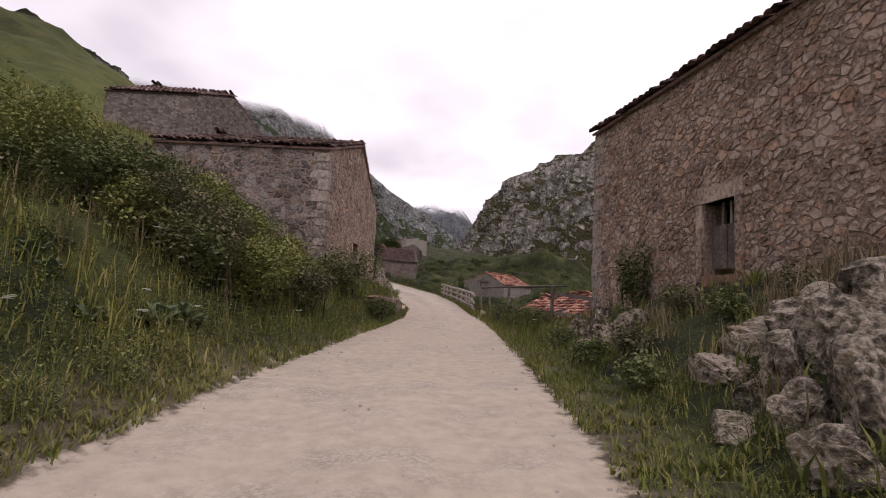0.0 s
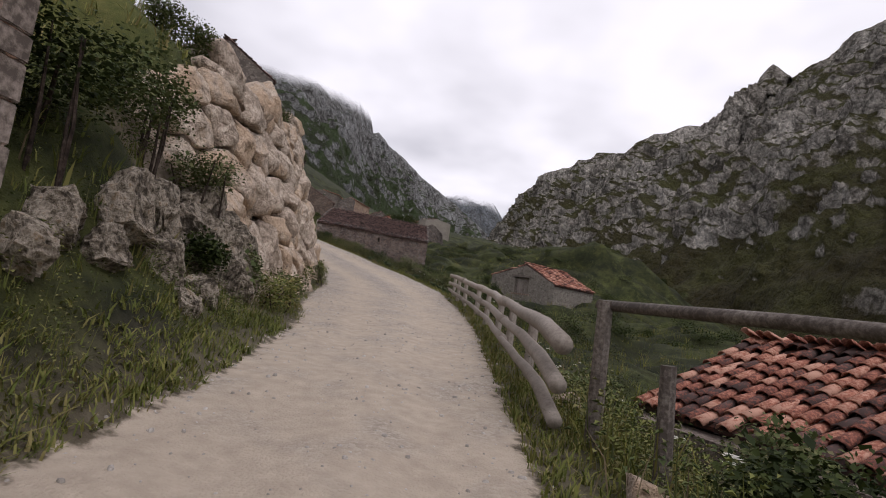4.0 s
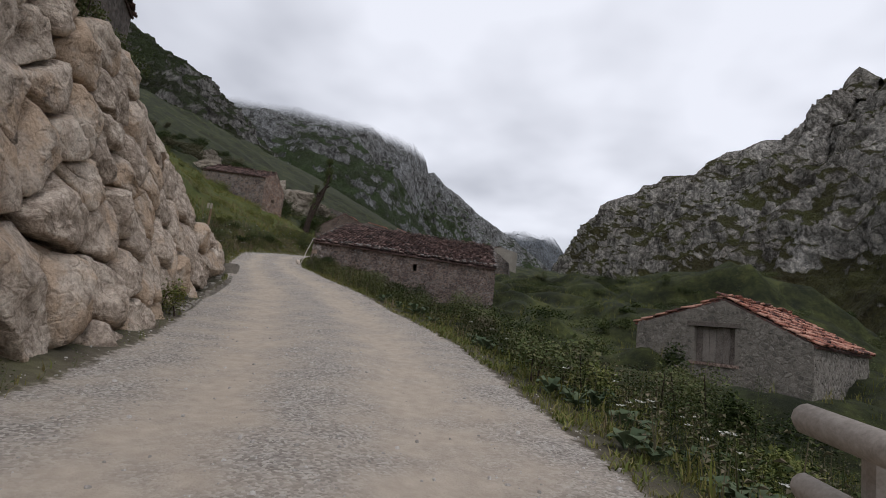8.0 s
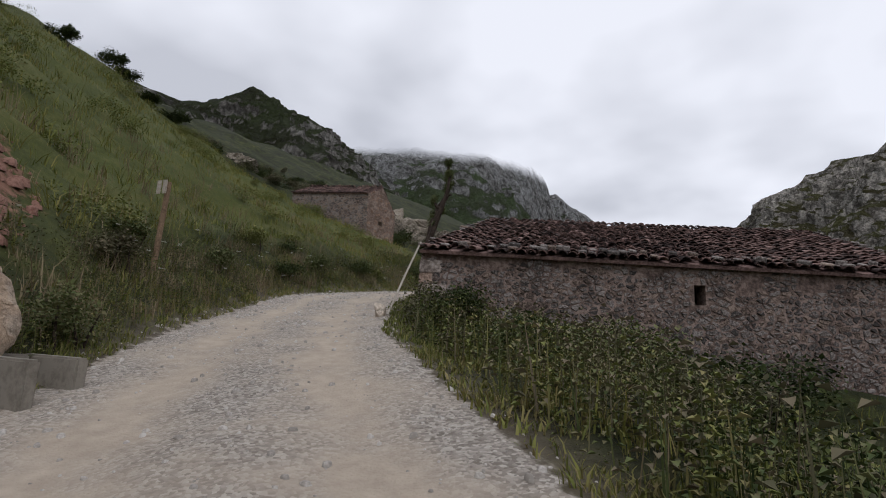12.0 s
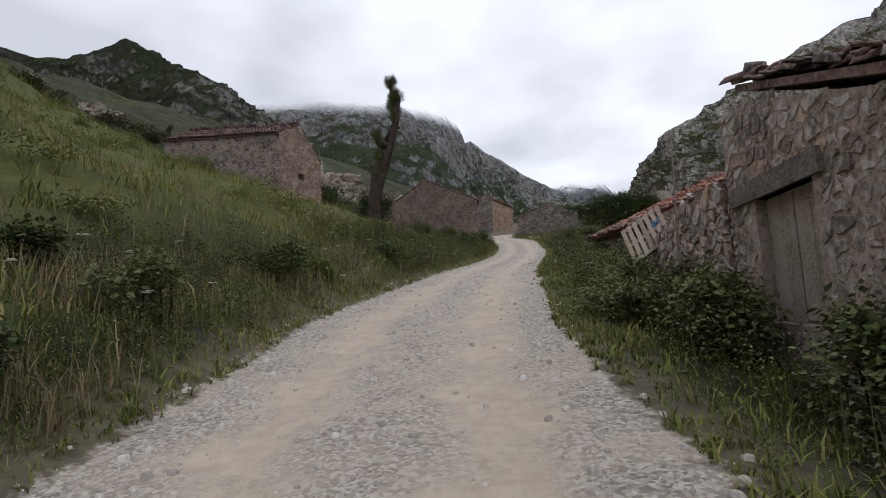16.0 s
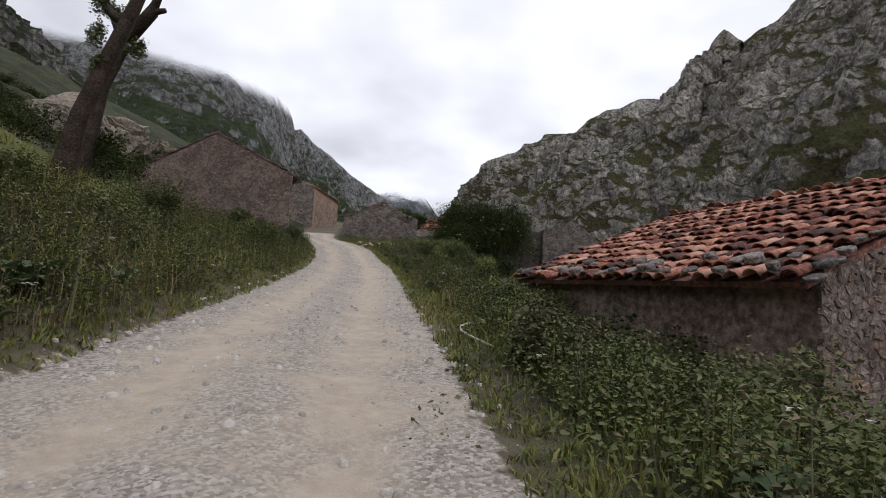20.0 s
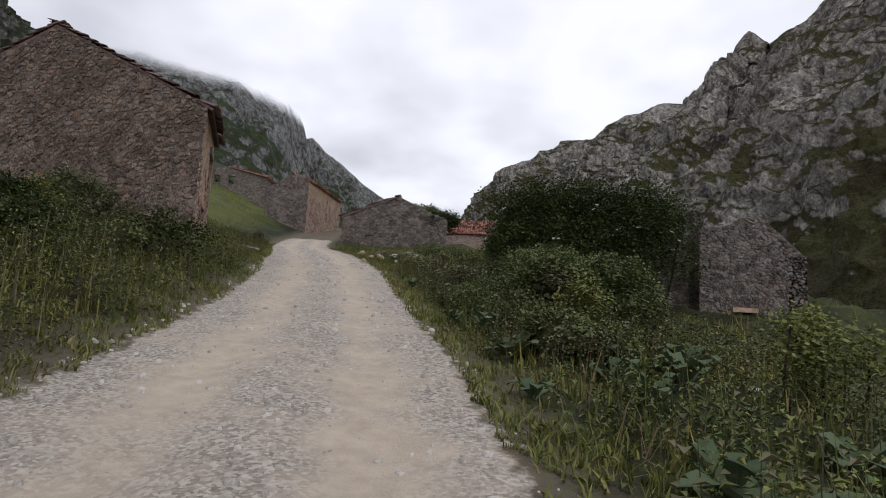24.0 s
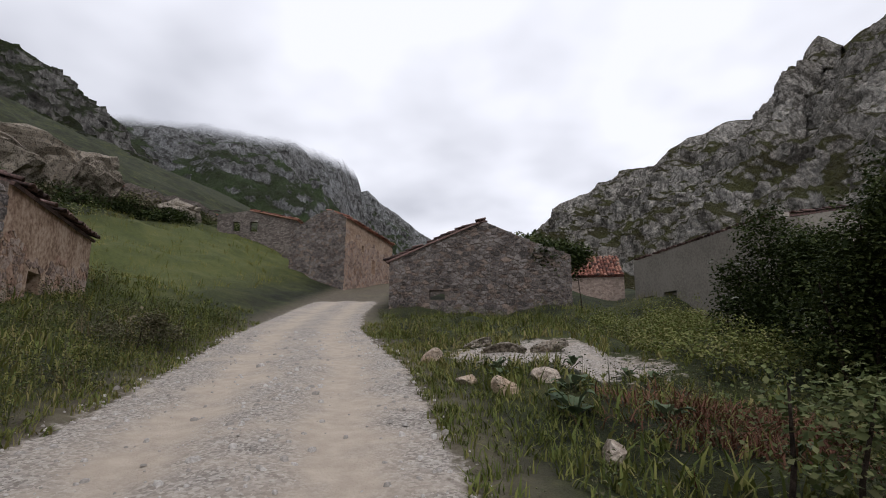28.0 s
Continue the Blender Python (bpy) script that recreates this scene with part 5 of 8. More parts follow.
def board(parent, name, a, b, c, e, f, g):
    bm = bmesh.new()
    q = [bm.verts.new(P0 + px * x + pu * y + pn * z) for z in (f, g) for x, y in ((a, c), (b, c), (b, e), (a, e))]
    for k in ((3, 2, 1, 0), (4, 5, 6, 7), (0, 1, 5, 4), (1, 2, 6, 5), (2, 3, 7, 6), (3, 0, 4, 7)):
        bm.faces.new([q[i] for i in k])
    bmesh.ops.recalc_face_normals(bm, faces=bm.faces)
    part(name, bm, M["pallet_wood"], parent)


for k in range(7):
    board(pallet, "slat", k * 0.115, k * 0.115 + 0.072, 0.0, 0.76, 0.065, 0.082)
for y in (0.01, 0.345, 0.68):
    board(pallet, "bearer", 0.0, 0.762, y, y + 0.07, 0.0, 0.064)

M["blue_twine"] = mottled("blue_twine", [(0.3, (0.03, 0.12, 0.27)), (0.7, (0.09, 0.27, 0.48))], 40, 6.0, 0.003, 0.6, 0.3)
g = random.Random(12)
for cx, cy in ((0.6, 0.42), (0.6, 0.06)):
    for _ in range(6):
        line = [P0 + px * (cx + g.gauss(0, 0.045)) + pu * (cy + g.gauss(0, 0.04)) + pn * g.uniform(0.085, 0.12) for _ in range(6)]
        part("twine", log(line, [0.005] * 6, 5), M["blue_twine"], pallet, "frayed blue plastic twine")

# ---- the red-roofed shed beside the track ----
A, B = (-14.76, 82.58), (-8.71, 84.48)
U = Vector((-0.3, 0.954, 0)) * 5.7
D, Cc = (A[0] + U.x, A[1] + U.y), (B[0] + U.x, B[1] + U.y)
sh, shw = house("red_roof_shed", "stone shed beside the track under a red tiled roof", [B, A, D, Cc], 4.9,
                [[(0, 8.65), (0.42, 10.25), (1, 8.62)], [(0, 8.62), (1, 8.75)], [(0, 8.7), (0.58, 10.25), (1, 8.65)], [(0, 8.65), (1, 8.65)]], "grey_rubble",
                {}, {0: dict(size=(0.19, 0.12), kind="gable_stone", count=290, z0=5.3, seed=71, proud=0.03, corner=0.4), 1: dict(size=(0.28, 0.18), kind="barn_stone", count=90, z0=6.2, seed=72, proud=0.03, corner=0.4, coat=0.5, mortar="earth_plaster")})
P0r, P1r = Vector((-11.2, 83.69, 10.32)), Vector((-11.2, 83.69, 10.32)) + U
tiled_roof(sh, (A[0], A[1], 8.66), (D[0], D[1], 8.8), P0r, P1r, "red_tile", "red_tile", 300, seed=13, over=0.32, loose=0.07, weights=2, verge=True)
tiled_roof(sh, (B[0], B[1], 8.68), (Cc[0], Cc[1], 8.68), P0r, P1r, "red_tile", "red_tile", 0, seed=14)

# ---- the house on the slope beside the pollard tree ----
A, B = (-34.5, 97.2), (-35.0, 93.0)
h2, h2w = house("slope_house", "stone house on the slope with a small gable window", [A, B, (-42.5, 91.4), (-42.0, 95.6)], 13.0,
                [[(0, 16.7), (0.5, 18.75), (1, 17.75)], [(0, 17.75), (1, 17.9)], [(0, 17.9), (0.5, 18.9), (1, 16.9)], [(0, 16.9), (1, 16.7)]], "rubble",
                {0: [(1.9, 2.5, 15.1, 15.5)]}, {0: dict(size=(0.32, 0.2), kind="stone", z0=13.5, seed=81, count=60), 1: dict(size=(0.32, 0.2), kind="dark_stone", z0=13.5, seed=82)})
tiled_roof(h2, (-35.0, 93.0, 17.8), (-42.5, 91.4, 17.95), (-34.8, 95.1, 18.85), (-42.2, 93.5, 19.0), "dark_tile", "dark_tile", 40, seed=15, over=0.25)
tiled_roof(h2, (-34.5, 97.2, 16.75), (-42.0, 95.6, 16.95), (-34.8, 95.1, 18.85), (-42.2, 93.5, 19.0), "dark_tile", "dark_tile", 0, seed=16)

# ---- the big gable house by the last rise ----
A, B = (-35.0, 109.1), (-25.6, 107.07)
Cc, D = (-26.7, 110.5), (-36.1, 112.5)
h3, h3w = house("big_gable_house", "large dark stone house, its blind gable facing the track", [B, A, D, Cc], 9.4,
                [[(0, 14.75), (0.49, 17.08), (1, 14.9)], [(0, 14.9), (1, 14.9)], [(0, 14.9), (0.51, 17.05), (1, 14.75)], [(0, 14.75), (1, 14.75)]], "grey_rubble",
                {3: [(0.55, 1.1, 12.7, 14.1), (1.75, 2.55, 10.3, 12.35)]}, {0: dict(size=(0.2, 0.13), kind="gable_stone", count=300, z0=10.8, seed=91, proud=0.045, corner=0.45, span=(0.0, 6.5)), 3: dict(size=(0.24, 0.16), kind="stone", count=150, z0=10.2, seed=92, proud=0.04, corner=0.4, coat=0.62, mortar="ochre_plaster")})
P0g, P1g = Vector((-30.29, 108.09, 17.15)), Vector((-31.4, 111.5, 17.12))
tiled_roof(h3, (B[0], B[1], 14.8), (Cc[0], Cc[1], 14.8), P0g, P1g, "dark_tile", "dark_tile", 120, seed=17, over=0.3)
tiled_roof(h3, (A[0], A[1], 14.95), (D[0], D[1], 14.95), P0g, P1g, "dark_tile", "dark_tile", 0, seed=18)
_, d, o, n, _ = h3w[3]
part("lintel", slab_on(Cc, d, o, 0.3, 1.4, 14.1, 14.32, -0.3, 0.06), M["old_wood"], h3, "grey wooden lintel beam")
part("lintel", slab_on(Cc, d, o, 1.55, 2.75, 12.35, 12.6, -0.3, 0.06), M["stone"], h3)
for z, hgt in ((10.3, 0.6), (10.92, 0.72), (11.66, 0.68)):
    part("jamb_stone", slab_on(Cc, d, o, 2.56, 2.78, z, z + hgt, -0.3, 0.045), M["stone"], h3)
for z, hgt in ((12.7, 0.45), (13.17, 0.4), (13.6, 0.48)):
    part("jamb_stone", slab_on(Cc, d, o, 0.3, 0.54, z, z + hgt, -0.3, 0.05), M["stone"], h3)

# ---- the low house behind it ----
A, B = (-30.6, 118.7), (-32.7, 123.6)
lh, lhw = house("low_house", "low half-fallen stone house with dark doorways beside the track", [B, A, (-35.2, 116.8), (-37.4, 121.6)], 11.0,
                [[(0, 15.5), (1, 15.55)], [(0, 15.55), (0.35, 15.9), (0.6, 15.5), (1, 14.6)], [(0, 14.6), (1, 15.5)], [(0, 15.5), (0.5, 16.7), (1, 15.5)]], "rubble",
                {0: [(0.9, 1.6, 12.6, 13.95), (3.2, 3.9, 12.4, 14.1)]}, {0: dict(size=(0.28, 0.18), kind="stone", count=160, z0=12.2, seed=101, corner=0.4, coat=0.7, mortar="ochre_plaster"), 1: dict(size=(0.26, 0.17), kind="dark_stone", z0=12.2, seed=102, count=90, mortar="dark_mortar")})
tiled_roof(lh, (B[0], B[1], 15.55), (A[0], A[1], 15.6), (-35.05, 122.6, 16.75), (-32.9, 117.8, 16.35), "dark_tile", "dark_tile", 60, seed=19, missing=0.12, loose=0.12)

# ---- the roofless ruin at the top of the track ----
A, B = (-25.75, 131.9), (-18.15, 131.9)
h5, h5w = house("gable_ruin", "roofless stone house with a bare gable and a small square hole", [B, A, (-25.75, 140.0), (-18.15, 140.0)], 12.6,
                [[(0, 16.55), (0.2, 17.1), (0.45, 17.95), (0.52, 17.95), (0.75, 17.2), (1, 16.3)], [(0, 16.3), (1, 16.0)], [(0, 16.0), (0.5, 17.5), (1, 16.2)], [(0, 16.2), (1, 16.55)]], "grey_rubble",
                {0: [(5.25, 5.9, 14.68, 15.08)]}, {0: dict(size=(0.3, 0.17), kind="dark_stone", count=280, z0=13.4, seed=111, proud=0.06, corner=0.4)})
tiled_roof(h5, (-25.8, 131.8, 16.35), (-25.8, 136.0, 16.3), (-21.95, 131.8, 18.0), (-21.95, 136.0, 17.9), "dark_tile", "dark_tile", 0, seed=22, missing=0.3)

# ---- the plastered building and the roofs behind it ----
A, B = (-13.8, 137.5), (-11.6, 128.6)
pb, pbw = house("plastered_building", "grey plastered building with low windows and a pale eave", [A, B, (-6.0, 130.0), (-8.2, 138.9)], 12.5,
                [[(0, 17.05), (1, 17.15)], [(0, 17.15), (0.5, 17.6), (1, 17.15)], [(0, 17.1), (1, 17.1)], [(0, 17.1), (0.5, 17.6), (1, 17.05)]], "plaster",
                {0: [(1.2, 2.1, 14.6, 15.2), (2.9, 3.9, 14.6, 15.25)]})
part("eave_board", slab_on(A, pbw[0][1], pbw[0][2], -0.3, 9.4, 17.15, 17.35, -0.05, 0.35), M["pale_wood"], pb, "pale eave edge")
part("downpipe", log([(-13.92, 137.45, 14.4), (-13.92, 137.45, 17.1)], [0.05, 0.05], 8), M["pale_wood"], pb, "pale grey downpipe")
tiled_roof(pb, (A[0], A[1], 17.2), (B[0], B[1], 17.25), (-11.0, 138.2, 17.7), (-8.8, 129.3, 17.7), "dark_tile", "dark_tile", 0, seed=24)
A, B = (-20.0, 146.0), (-12.5, 145.0)
rb, rbw = house("red_roof_cottage", "stone cottage with a red tiled roof behind the ruin", [B, A, (-19.4, 151.0), (-11.9, 150.0)], 13.5,
                [[(0, 17.6), (1, 17.6)], [(0, 17.6), (0.5, 19.2), (1, 17.6)], [(0, 17.6), (1, 17.6)], [(0, 17.6), (0.5, 19.2), (1, 17.6)]], "rubble")
tiled_roof(rb, (A[0], A[1], 17.6), (B[0], B[1], 17.6), (-19.7, 148.5, 19.2), (-12.2, 147.5, 19.2), "red_tile", "red_tile", 0, seed=25)

# ---- houses up the meadow ----
h6, h6w = house("meadow_house", "roofless rubble house up the meadow, tiles along its eave", [(-29.9, 157.0), (-31.7, 147.0), (-36.0, 147.5), (-34.2, 157.5)], 14.5,
                [[(0, 22.2), (1, 22.3)], [(0, 22.3), (0.3, 22.9), (0.55, 22.6), (1, 21.3)], [(0, 21.3), (1, 21.0)], [(0, 21.0), (1, 22.2)]], "rubble",
                {0: [(4.2, 4.9, 18.9, 20.0), (6.6, 7.1, 20.3, 20.8)]}, {0: dict(size=(0.3, 0.2), kind="stone", z0=15.5, seed=131, mortar="ochre_plaster", coat=0.8), 1: dict(size=(0.3, 0.2), kind="dark_stone", z0=15.5, seed=132, mortar="dark_mortar")})
tiled_roof(h6, (-29.9, 157.0, 22.25), (-31.7, 147.0, 22.35), (-31.2, 157.3, 22.75), (-33.0, 147.3, 22.85), "red_tile", "red_tile", 0, seed=26, missing=0.15, loose=0.14, over=0.25)
for k, (x, y, w_, h_, red, kind) in enumerate([(-42.6, 156.5, 7.2, 3.0, True, "grey_rubble"), (-61.5, 183, 7.5, 2.6, True, "grey_rubble"), (-58.2, 169, 4.5, 2.6, False, "grey_rubble"), (-62.6, 167, 5.0, 3.0, False, "grey_rubble"), (-66.5, 163, 5.5, 2.0, True, "grey_rubble"), (-54.0, 171, 3.0, 1.7, False, "grey_rubble")]):
    z = ground_z(x, y)
    up = thing("hillside_house", "small ruined stone house on the hillside" + (" with red tiles" if red else ""), "house", "ruins on the hillside")
    KEEP_OUT.append([(x - w_ / 2, y), (x + w_ / 2, y), (x + w_ / 2, y + 5), (x - w_ / 2, y + 5)])
    wall(up, (x + w_ / 2, y + 0.5), (x - w_ / 2, y - 0.5), 1, z - 2, [(0, z + h_ * 0.72), (0.35, z + h_ * 0.84), (0.6, z + h_), (1, z + h_ * 0.86)], M[kind], 0.5, [(w_ * 0.5, w_ * 0.5 + 0.7, z + 1.0, z + 1.95), (w_ * 0.72, w_ * 0.72 + 0.7, z + 1.0, z + 1.9)])
    wall(up, (x + w_ / 2, y + 5), (x + w_ / 2, y + 0.5), 1, z - 2, [(0, z + h_ * 0.6), (1, z + h_ * 0.72)], M[kind], 0.5)
    if red:
        tiled_roof(up, (x + w_ / 2, y + 0.2, z + h_ * 0.74), (x + w_ / 2, y + 5, z + h_ * 0.66), (x - w_ * 0.1, y - 0.2, z + h_ * 1.02), (x - w_ * 0.1, y + 4.6, z + h_ * 1.0), "red_tile", "red_tile", 0, seed=30 + k, missing=0.1, loose=0.1)
        for a, b in ((0.5, 0.7), (0.72, 0.7)):
            part("window_frame", box((0.74, 0.1, 0.1), (x + w_ / 2 - w_ * a - 0.35, y, z + 2.0), 0.01), M["pale_wood"], up, "pale stone window head")

# ---- the overgrown ruin behind the elder ----
ru = thing("overgrown_ruin", "broken stone ruin overgrown at its foot, with a lintelled hole", "ruin")
ob, d, o, n, top = wall(ru, (-5.9, 112.4), (-9.9, 112.4), 1, 8.2, [(0, 12.6), (0.3, 13.6), (0.5, 14.1), (0.75, 13.6), (1, 13.4)], M["grey_rubble"], 0.7, [(2.1, 2.6, 10.1, 10.5)])
stones(ob, (-5.9, 112.4), d, o, n, 9.0, top, (0.22, 0.14), "dark_stone", 180, [(2.1, 2.6, 10.1, 10.5)], seed=121, proud=0.07)
part("lintel", slab_on((-5.9, 112.4), d, o, 1.9, 2.85, 10.5, 10.66, -0.3, 0.12), M["stone"], ru, "pale stone lintel")
wall(ru, (-5.9, 118.0), (-5.9, 112.4), 1, 8.2, [(0, 11.5), (0.6, 12.4), (1, 12.6)], M["grey_rubble"], 0.7)
wall(ru, (-13.5, 114.5), (-9.9, 113.1), -1, 8.2, [(0, 12.6), (0.5, 13.6), (1, 13.3)], M["grey_rubble"], 0.7)
KEEP_OUT.append([(-13.5, 112.4), (-5.5, 112.2), (-5.5, 118), (-13.5, 118)])


# ---- the boulder wall along the bend ----
def boulder_pattern(seed, fine=4):
    g = random.Random(seed)
    bm = bmesh.new()
    bmesh.ops.create_icosphere(bm, subdivisions=fine, radius=1)
    cuts = [(Vector((g.uniform(-1, 1), g.uniform(-1, 1), g.uniform(-1, 1))).normalized(), g.uniform(0.55, 0.8)) for _ in range(10)]
    cuts += [(Vector((g.uniform(-0.22, 0.22), s, g.uniform(-0.22, 0.22))).normalized(), g.uniform(0.5, 0.6)) for s in (-1, 1)]
    off = Vector((g.uniform(0, 50), g.uniform(0, 50), g.uniform(0, 50)))
    for v in bm.verts:
        p = v.co.normalized()
        q = Vector([math.copysign(abs(c) ** 0.62, c) for c in p])
        for n, d in cuts:
            over = q.dot(n) - d
            if over > 0:
                q -= n * over
        q += p * (noise.noise(p * 1.6 + off) * 0.04 + noise.noise(p * 5 + off) * 0.03 + noise.noise(p * 12 + off) * 0.02)
        v.co = q * 0.68
    f = [[v.index for v in face.verts] for face in bm.faces]
    bm.verts.ensure_lookup_table()
    out = np.array([v.co[:] for v in bm.verts]), np.array(f)
    bm.free()
    return out


BOULDERS = [boulder_pattern(200 + s) for s in range(12)]
BOULDER_MESH = [mesh_of("boulder", *b, M["boulder"]) for b in BOULDERS]


def crag_pattern(seed):
    """A rough, cleft piece of bedrock."""
    g = random.Random(seed)
    v, f = boulder_pattern(seed)
    off = Vector((g.uniform(0, 50), g.uniform(0, 50), g.uniform(0, 50)))
    out = []
    for p in v:
        q = Vector(p)
        n = q.normalized()
        q += n * (0.12 * noise.turbulence(n * 2.4 + off, 4, True) - 0.2 * max(0.0, 0.12 - abs(noise.noise(n * 2.6 - off))) / 0.12 * 0.6)
        out.append(q[:])
    return np.array(out), f


CRAGS = [crag_pattern(300 + s) for s in range(6)]


def wall_line(y):
    return float(along(WALL_FOOT, y)) - 0.27


def rounded(poly, times=2):
    """A convex outline with its corners worn off."""
    for _ in range(times):
        poly = [q for a, b in zip(poly, poly[1:] + poly[:1]) for q in ((a[0] * 0.78 + b[0] * 0.22, a[1] * 0.78 + b[1] * 0.22), (a[0] * 0.22 + b[0] * 0.78, a[1] * 0.22 + b[1] * 0.78))]
    return poly


def dry_boulder(poly, g):
    """One boulder of a dry-laid wall, from its outline: worn edges, a broken face and a deep back; rows of (along, out, up)."""
    ring = rounded([q for a, b in zip(poly, poly[1:] + poly[:1]) for q in (a, ((a[0] + b[0]) / 2 + g.uniform(-0.03, 0.03), (a[1] + b[1]) / 2 + g.uniform(-0.03, 0.03)))], 1)
    ring = [q for a, b in zip(ring, ring[1:] + ring[:1]) for q in ((a, ((a[0] + b[0]) / 2, (a[1] + b[1]) / 2)) if math.dist(a, b) > 0.16 else (a,))]
    k = len(ring)
    cx, cz = sum(p[0] for p in ring) / k, sum(p[1] for p in ring) / k
    size = 0.5 * (max(p[0] for p in ring) - min(p[0] for p in ring) + max(p[1] for p in ring) - min(p[1] for p in ring))
    out = g.uniform(0.20, 0.38) * min(1.0, 0.45 + 0.6 * size)
    gap = g.uniform(0.028, 0.065)
    off = Vector((g.uniform(0, 90), g.uniform(0, 90), g.uniform(0, 90)))
    cuts = []
    for _ in range(7):
        a, e = g.uniform(0, 6.283), g.uniform(0.3, 1.1)
        cuts.append((Vector((math.cos(a) * math.cos(e), math.sin(e), math.sin(a) * math.cos(e))), g.uniform(0.56, 0.84)))
    lean = (g.uniform(-0.22, 0.22), g.uniform(-0.22, 0.22))
    v = []
    for depth, share in ((-1.0, 0.84), (-0.1, 1.0), (0.5, 0.995), (0.82, 0.955), (0.96, 0.85), (1.0, 0.58), (1.0, 0.29)):
        for x, z in ring:
            r = max(math.hypot(x - cx, z - cz), 0.05)
            q = share * max(1 - gap / r, 0.5)
            p = Vector(((x - cx) * q, depth * out + (depth > 0) * depth * ((x - cx) * lean[0] + (z - cz) * lean[1]), (z - cz) * q))
            if depth > 0:
                for n, d in cuts:
                    over = p.x / size * 2 * n.x + p.y / out * n.y + p.z / size * 2 * n.z - d * 1.25
                    if over > 0:
                        p -= Vector((n.x * size / 2, n.y * out, n.z * size / 2)) * over * 0.8
                s = Vector((p.x + cx, p.y, p.z + cz)) + off
                rough = 0.05 * noise.noise(s * 2.6) + 0.05 * abs(noise.noise(s * 5.5)) + 0.03 * noise.noise(s * 13)
                p += Vector((0.5 * rough, rough * 1.3, 0.5 * rough)) * min(1.0, 0.4 + size * 0.6)
            v.append((p.x + cx, p.y, p.z + cz))
    v.append((cx, out * 1.02 + sum(v[-i][1] for i in range(1, k + 1)) / k - out * 1.04 + 0.02, cz))
    f = []
    for a in range(6):
        for i in range(k):
            j = (i + 1) % k
            f += [(a * k + i, a * k + j, a * k + k + j), (a * k + i, a * k + k + j, a * k + k + i)]
    f += [(6 * k + i, 6 * k + (i + 1) % k, 7 * k) for i in range(k)]
    return v, f


def boulder_wall():
    g = random.Random(77)
    top = thing("boulder_wall", "retaining wall of big pale limestone boulders", "wall", kind="structure")
    ys = np.linspace(21.4, 57.0, 400)
    xs = along(WALL_FOOT, ys) - 0.27
    xs = np.convolve(np.pad(xs, 12, mode="edge"), np.ones(25) / 25, "valid")
    run = np.concatenate([[0], np.cumsum(np.hypot(np.diff(xs), np.diff(ys)))])
    tx, ty = np.gradient(xs, run), np.gradient(ys, run)
    for poly in rubble_cells(float(run[-1]), -0.3, 6.8, 1.05, 0.88, g, 0.0):
        cs, cz = sum(p[0] for p in poly) / len(poly), sum(p[1] for p in poly) / len(poly)
        wide, tall = max(p[0] for p in poly) - min(p[0] for p in poly), max(p[1] for p in poly) - min(p[1] for p in poly)
        yc = float(np.interp(cs, run, ys))
        limit = float(np.interp(yc, [21.4, 22.6, 24.2, 25.2, 27, 30, 35, 39, 42, 45.4, 48.5, 50.4, 53, 55.2, 57], [2.6, 3.3, 3.9, 4.7, 5.4, 5.8, 6.3, 6.6, 6.3, 5.7, 4.2, 3.4, 2.4, 1.5, 0.8]))
        if cz > limit - 0.1 or cz < float(np.interp(yc, [22.0, 27.0], [2.3, -0.1])) or wide < 0.2 or tall < 0.16:
            continue
        v, f = dry_boulder(poly, g)
        v = np.array(v)
        y, x = np.interp(v[:, 0], run, ys), np.interp(v[:, 0], run, xs)
        nx, ny = np.interp(v[:, 0], run, ty), -np.interp(v[:, 0], run, tx)
        back = v[:, 1] - 0.32 * v[:, 2] - 0.02
        w = np.stack([x + nx * back, y + ny * back, along(ROAD_Z, y) + v[:, 2]], -1)
        ob = new("boulder", mesh_of("boulder", w, f, M["boulder"], True))
        ob.parent = top


boulder_wall()


def kerb():
    """Broken lengths of an old concrete gutter below the boulders: an outer and an inner line."""
    g = random.Random(64)
    line = [(-9.6, 47.0), (-10.3, 48.4), (-11.35, 50.4), (-12.5, 53.3), (-13.6, 55.3)]
    cut = [0.0]
    for a, b in zip(line, line[1:]):
        cut.append(cut[-1] + math.dist(a, b))
    for off, skip in ((0.0, 0.08), (0.42, 0.3)):
        s = 0.0
        while s < cut[-1] - 0.3:
            long = g.uniform(0.35, 0.95)
            m = s + long / 2
            x, y = (float(np.interp(m, cut, [p[k] for p in line])) for k in (0, 1))
            x2, y2 = (float(np.interp(m + 0.2, cut, [p[k] for p in line])) for k in (0, 1))
            a = math.atan2(y2 - y, x2 - x)
            s += long + g.uniform(0.01, 0.06)
            if g.random() < skip:
                continue
            bm = box((long, g.uniform(0.13, 0.2), 0.26), (0, 0, 0), 0.025)
            for v in bm.verts:
                v.co += Vector((g.uniform(-0.02, 0.02), g.uniform(-0.015, 0.015), g.uniform(-0.015, 0.015)))
            ob = part("kerb", bm, M["plaster"])
            ob.matrix_world = Matrix.Translation((x - math.sin(a) * off, y + math.cos(a) * off, float(along(ROAD_Z, y)) - 0.05 + g.uniform(-0.02, 0.03))) @ Euler((g.uniform(-0.12, 0.12), g.uniform(-0.05, 0.05) - 0.09, a + g.uniform(-0.05, 0.05))).to_matrix().to_4x4()
            tagged(ob, "broken length of concrete gutter edge below the boulders", "kerb", "drain edging")


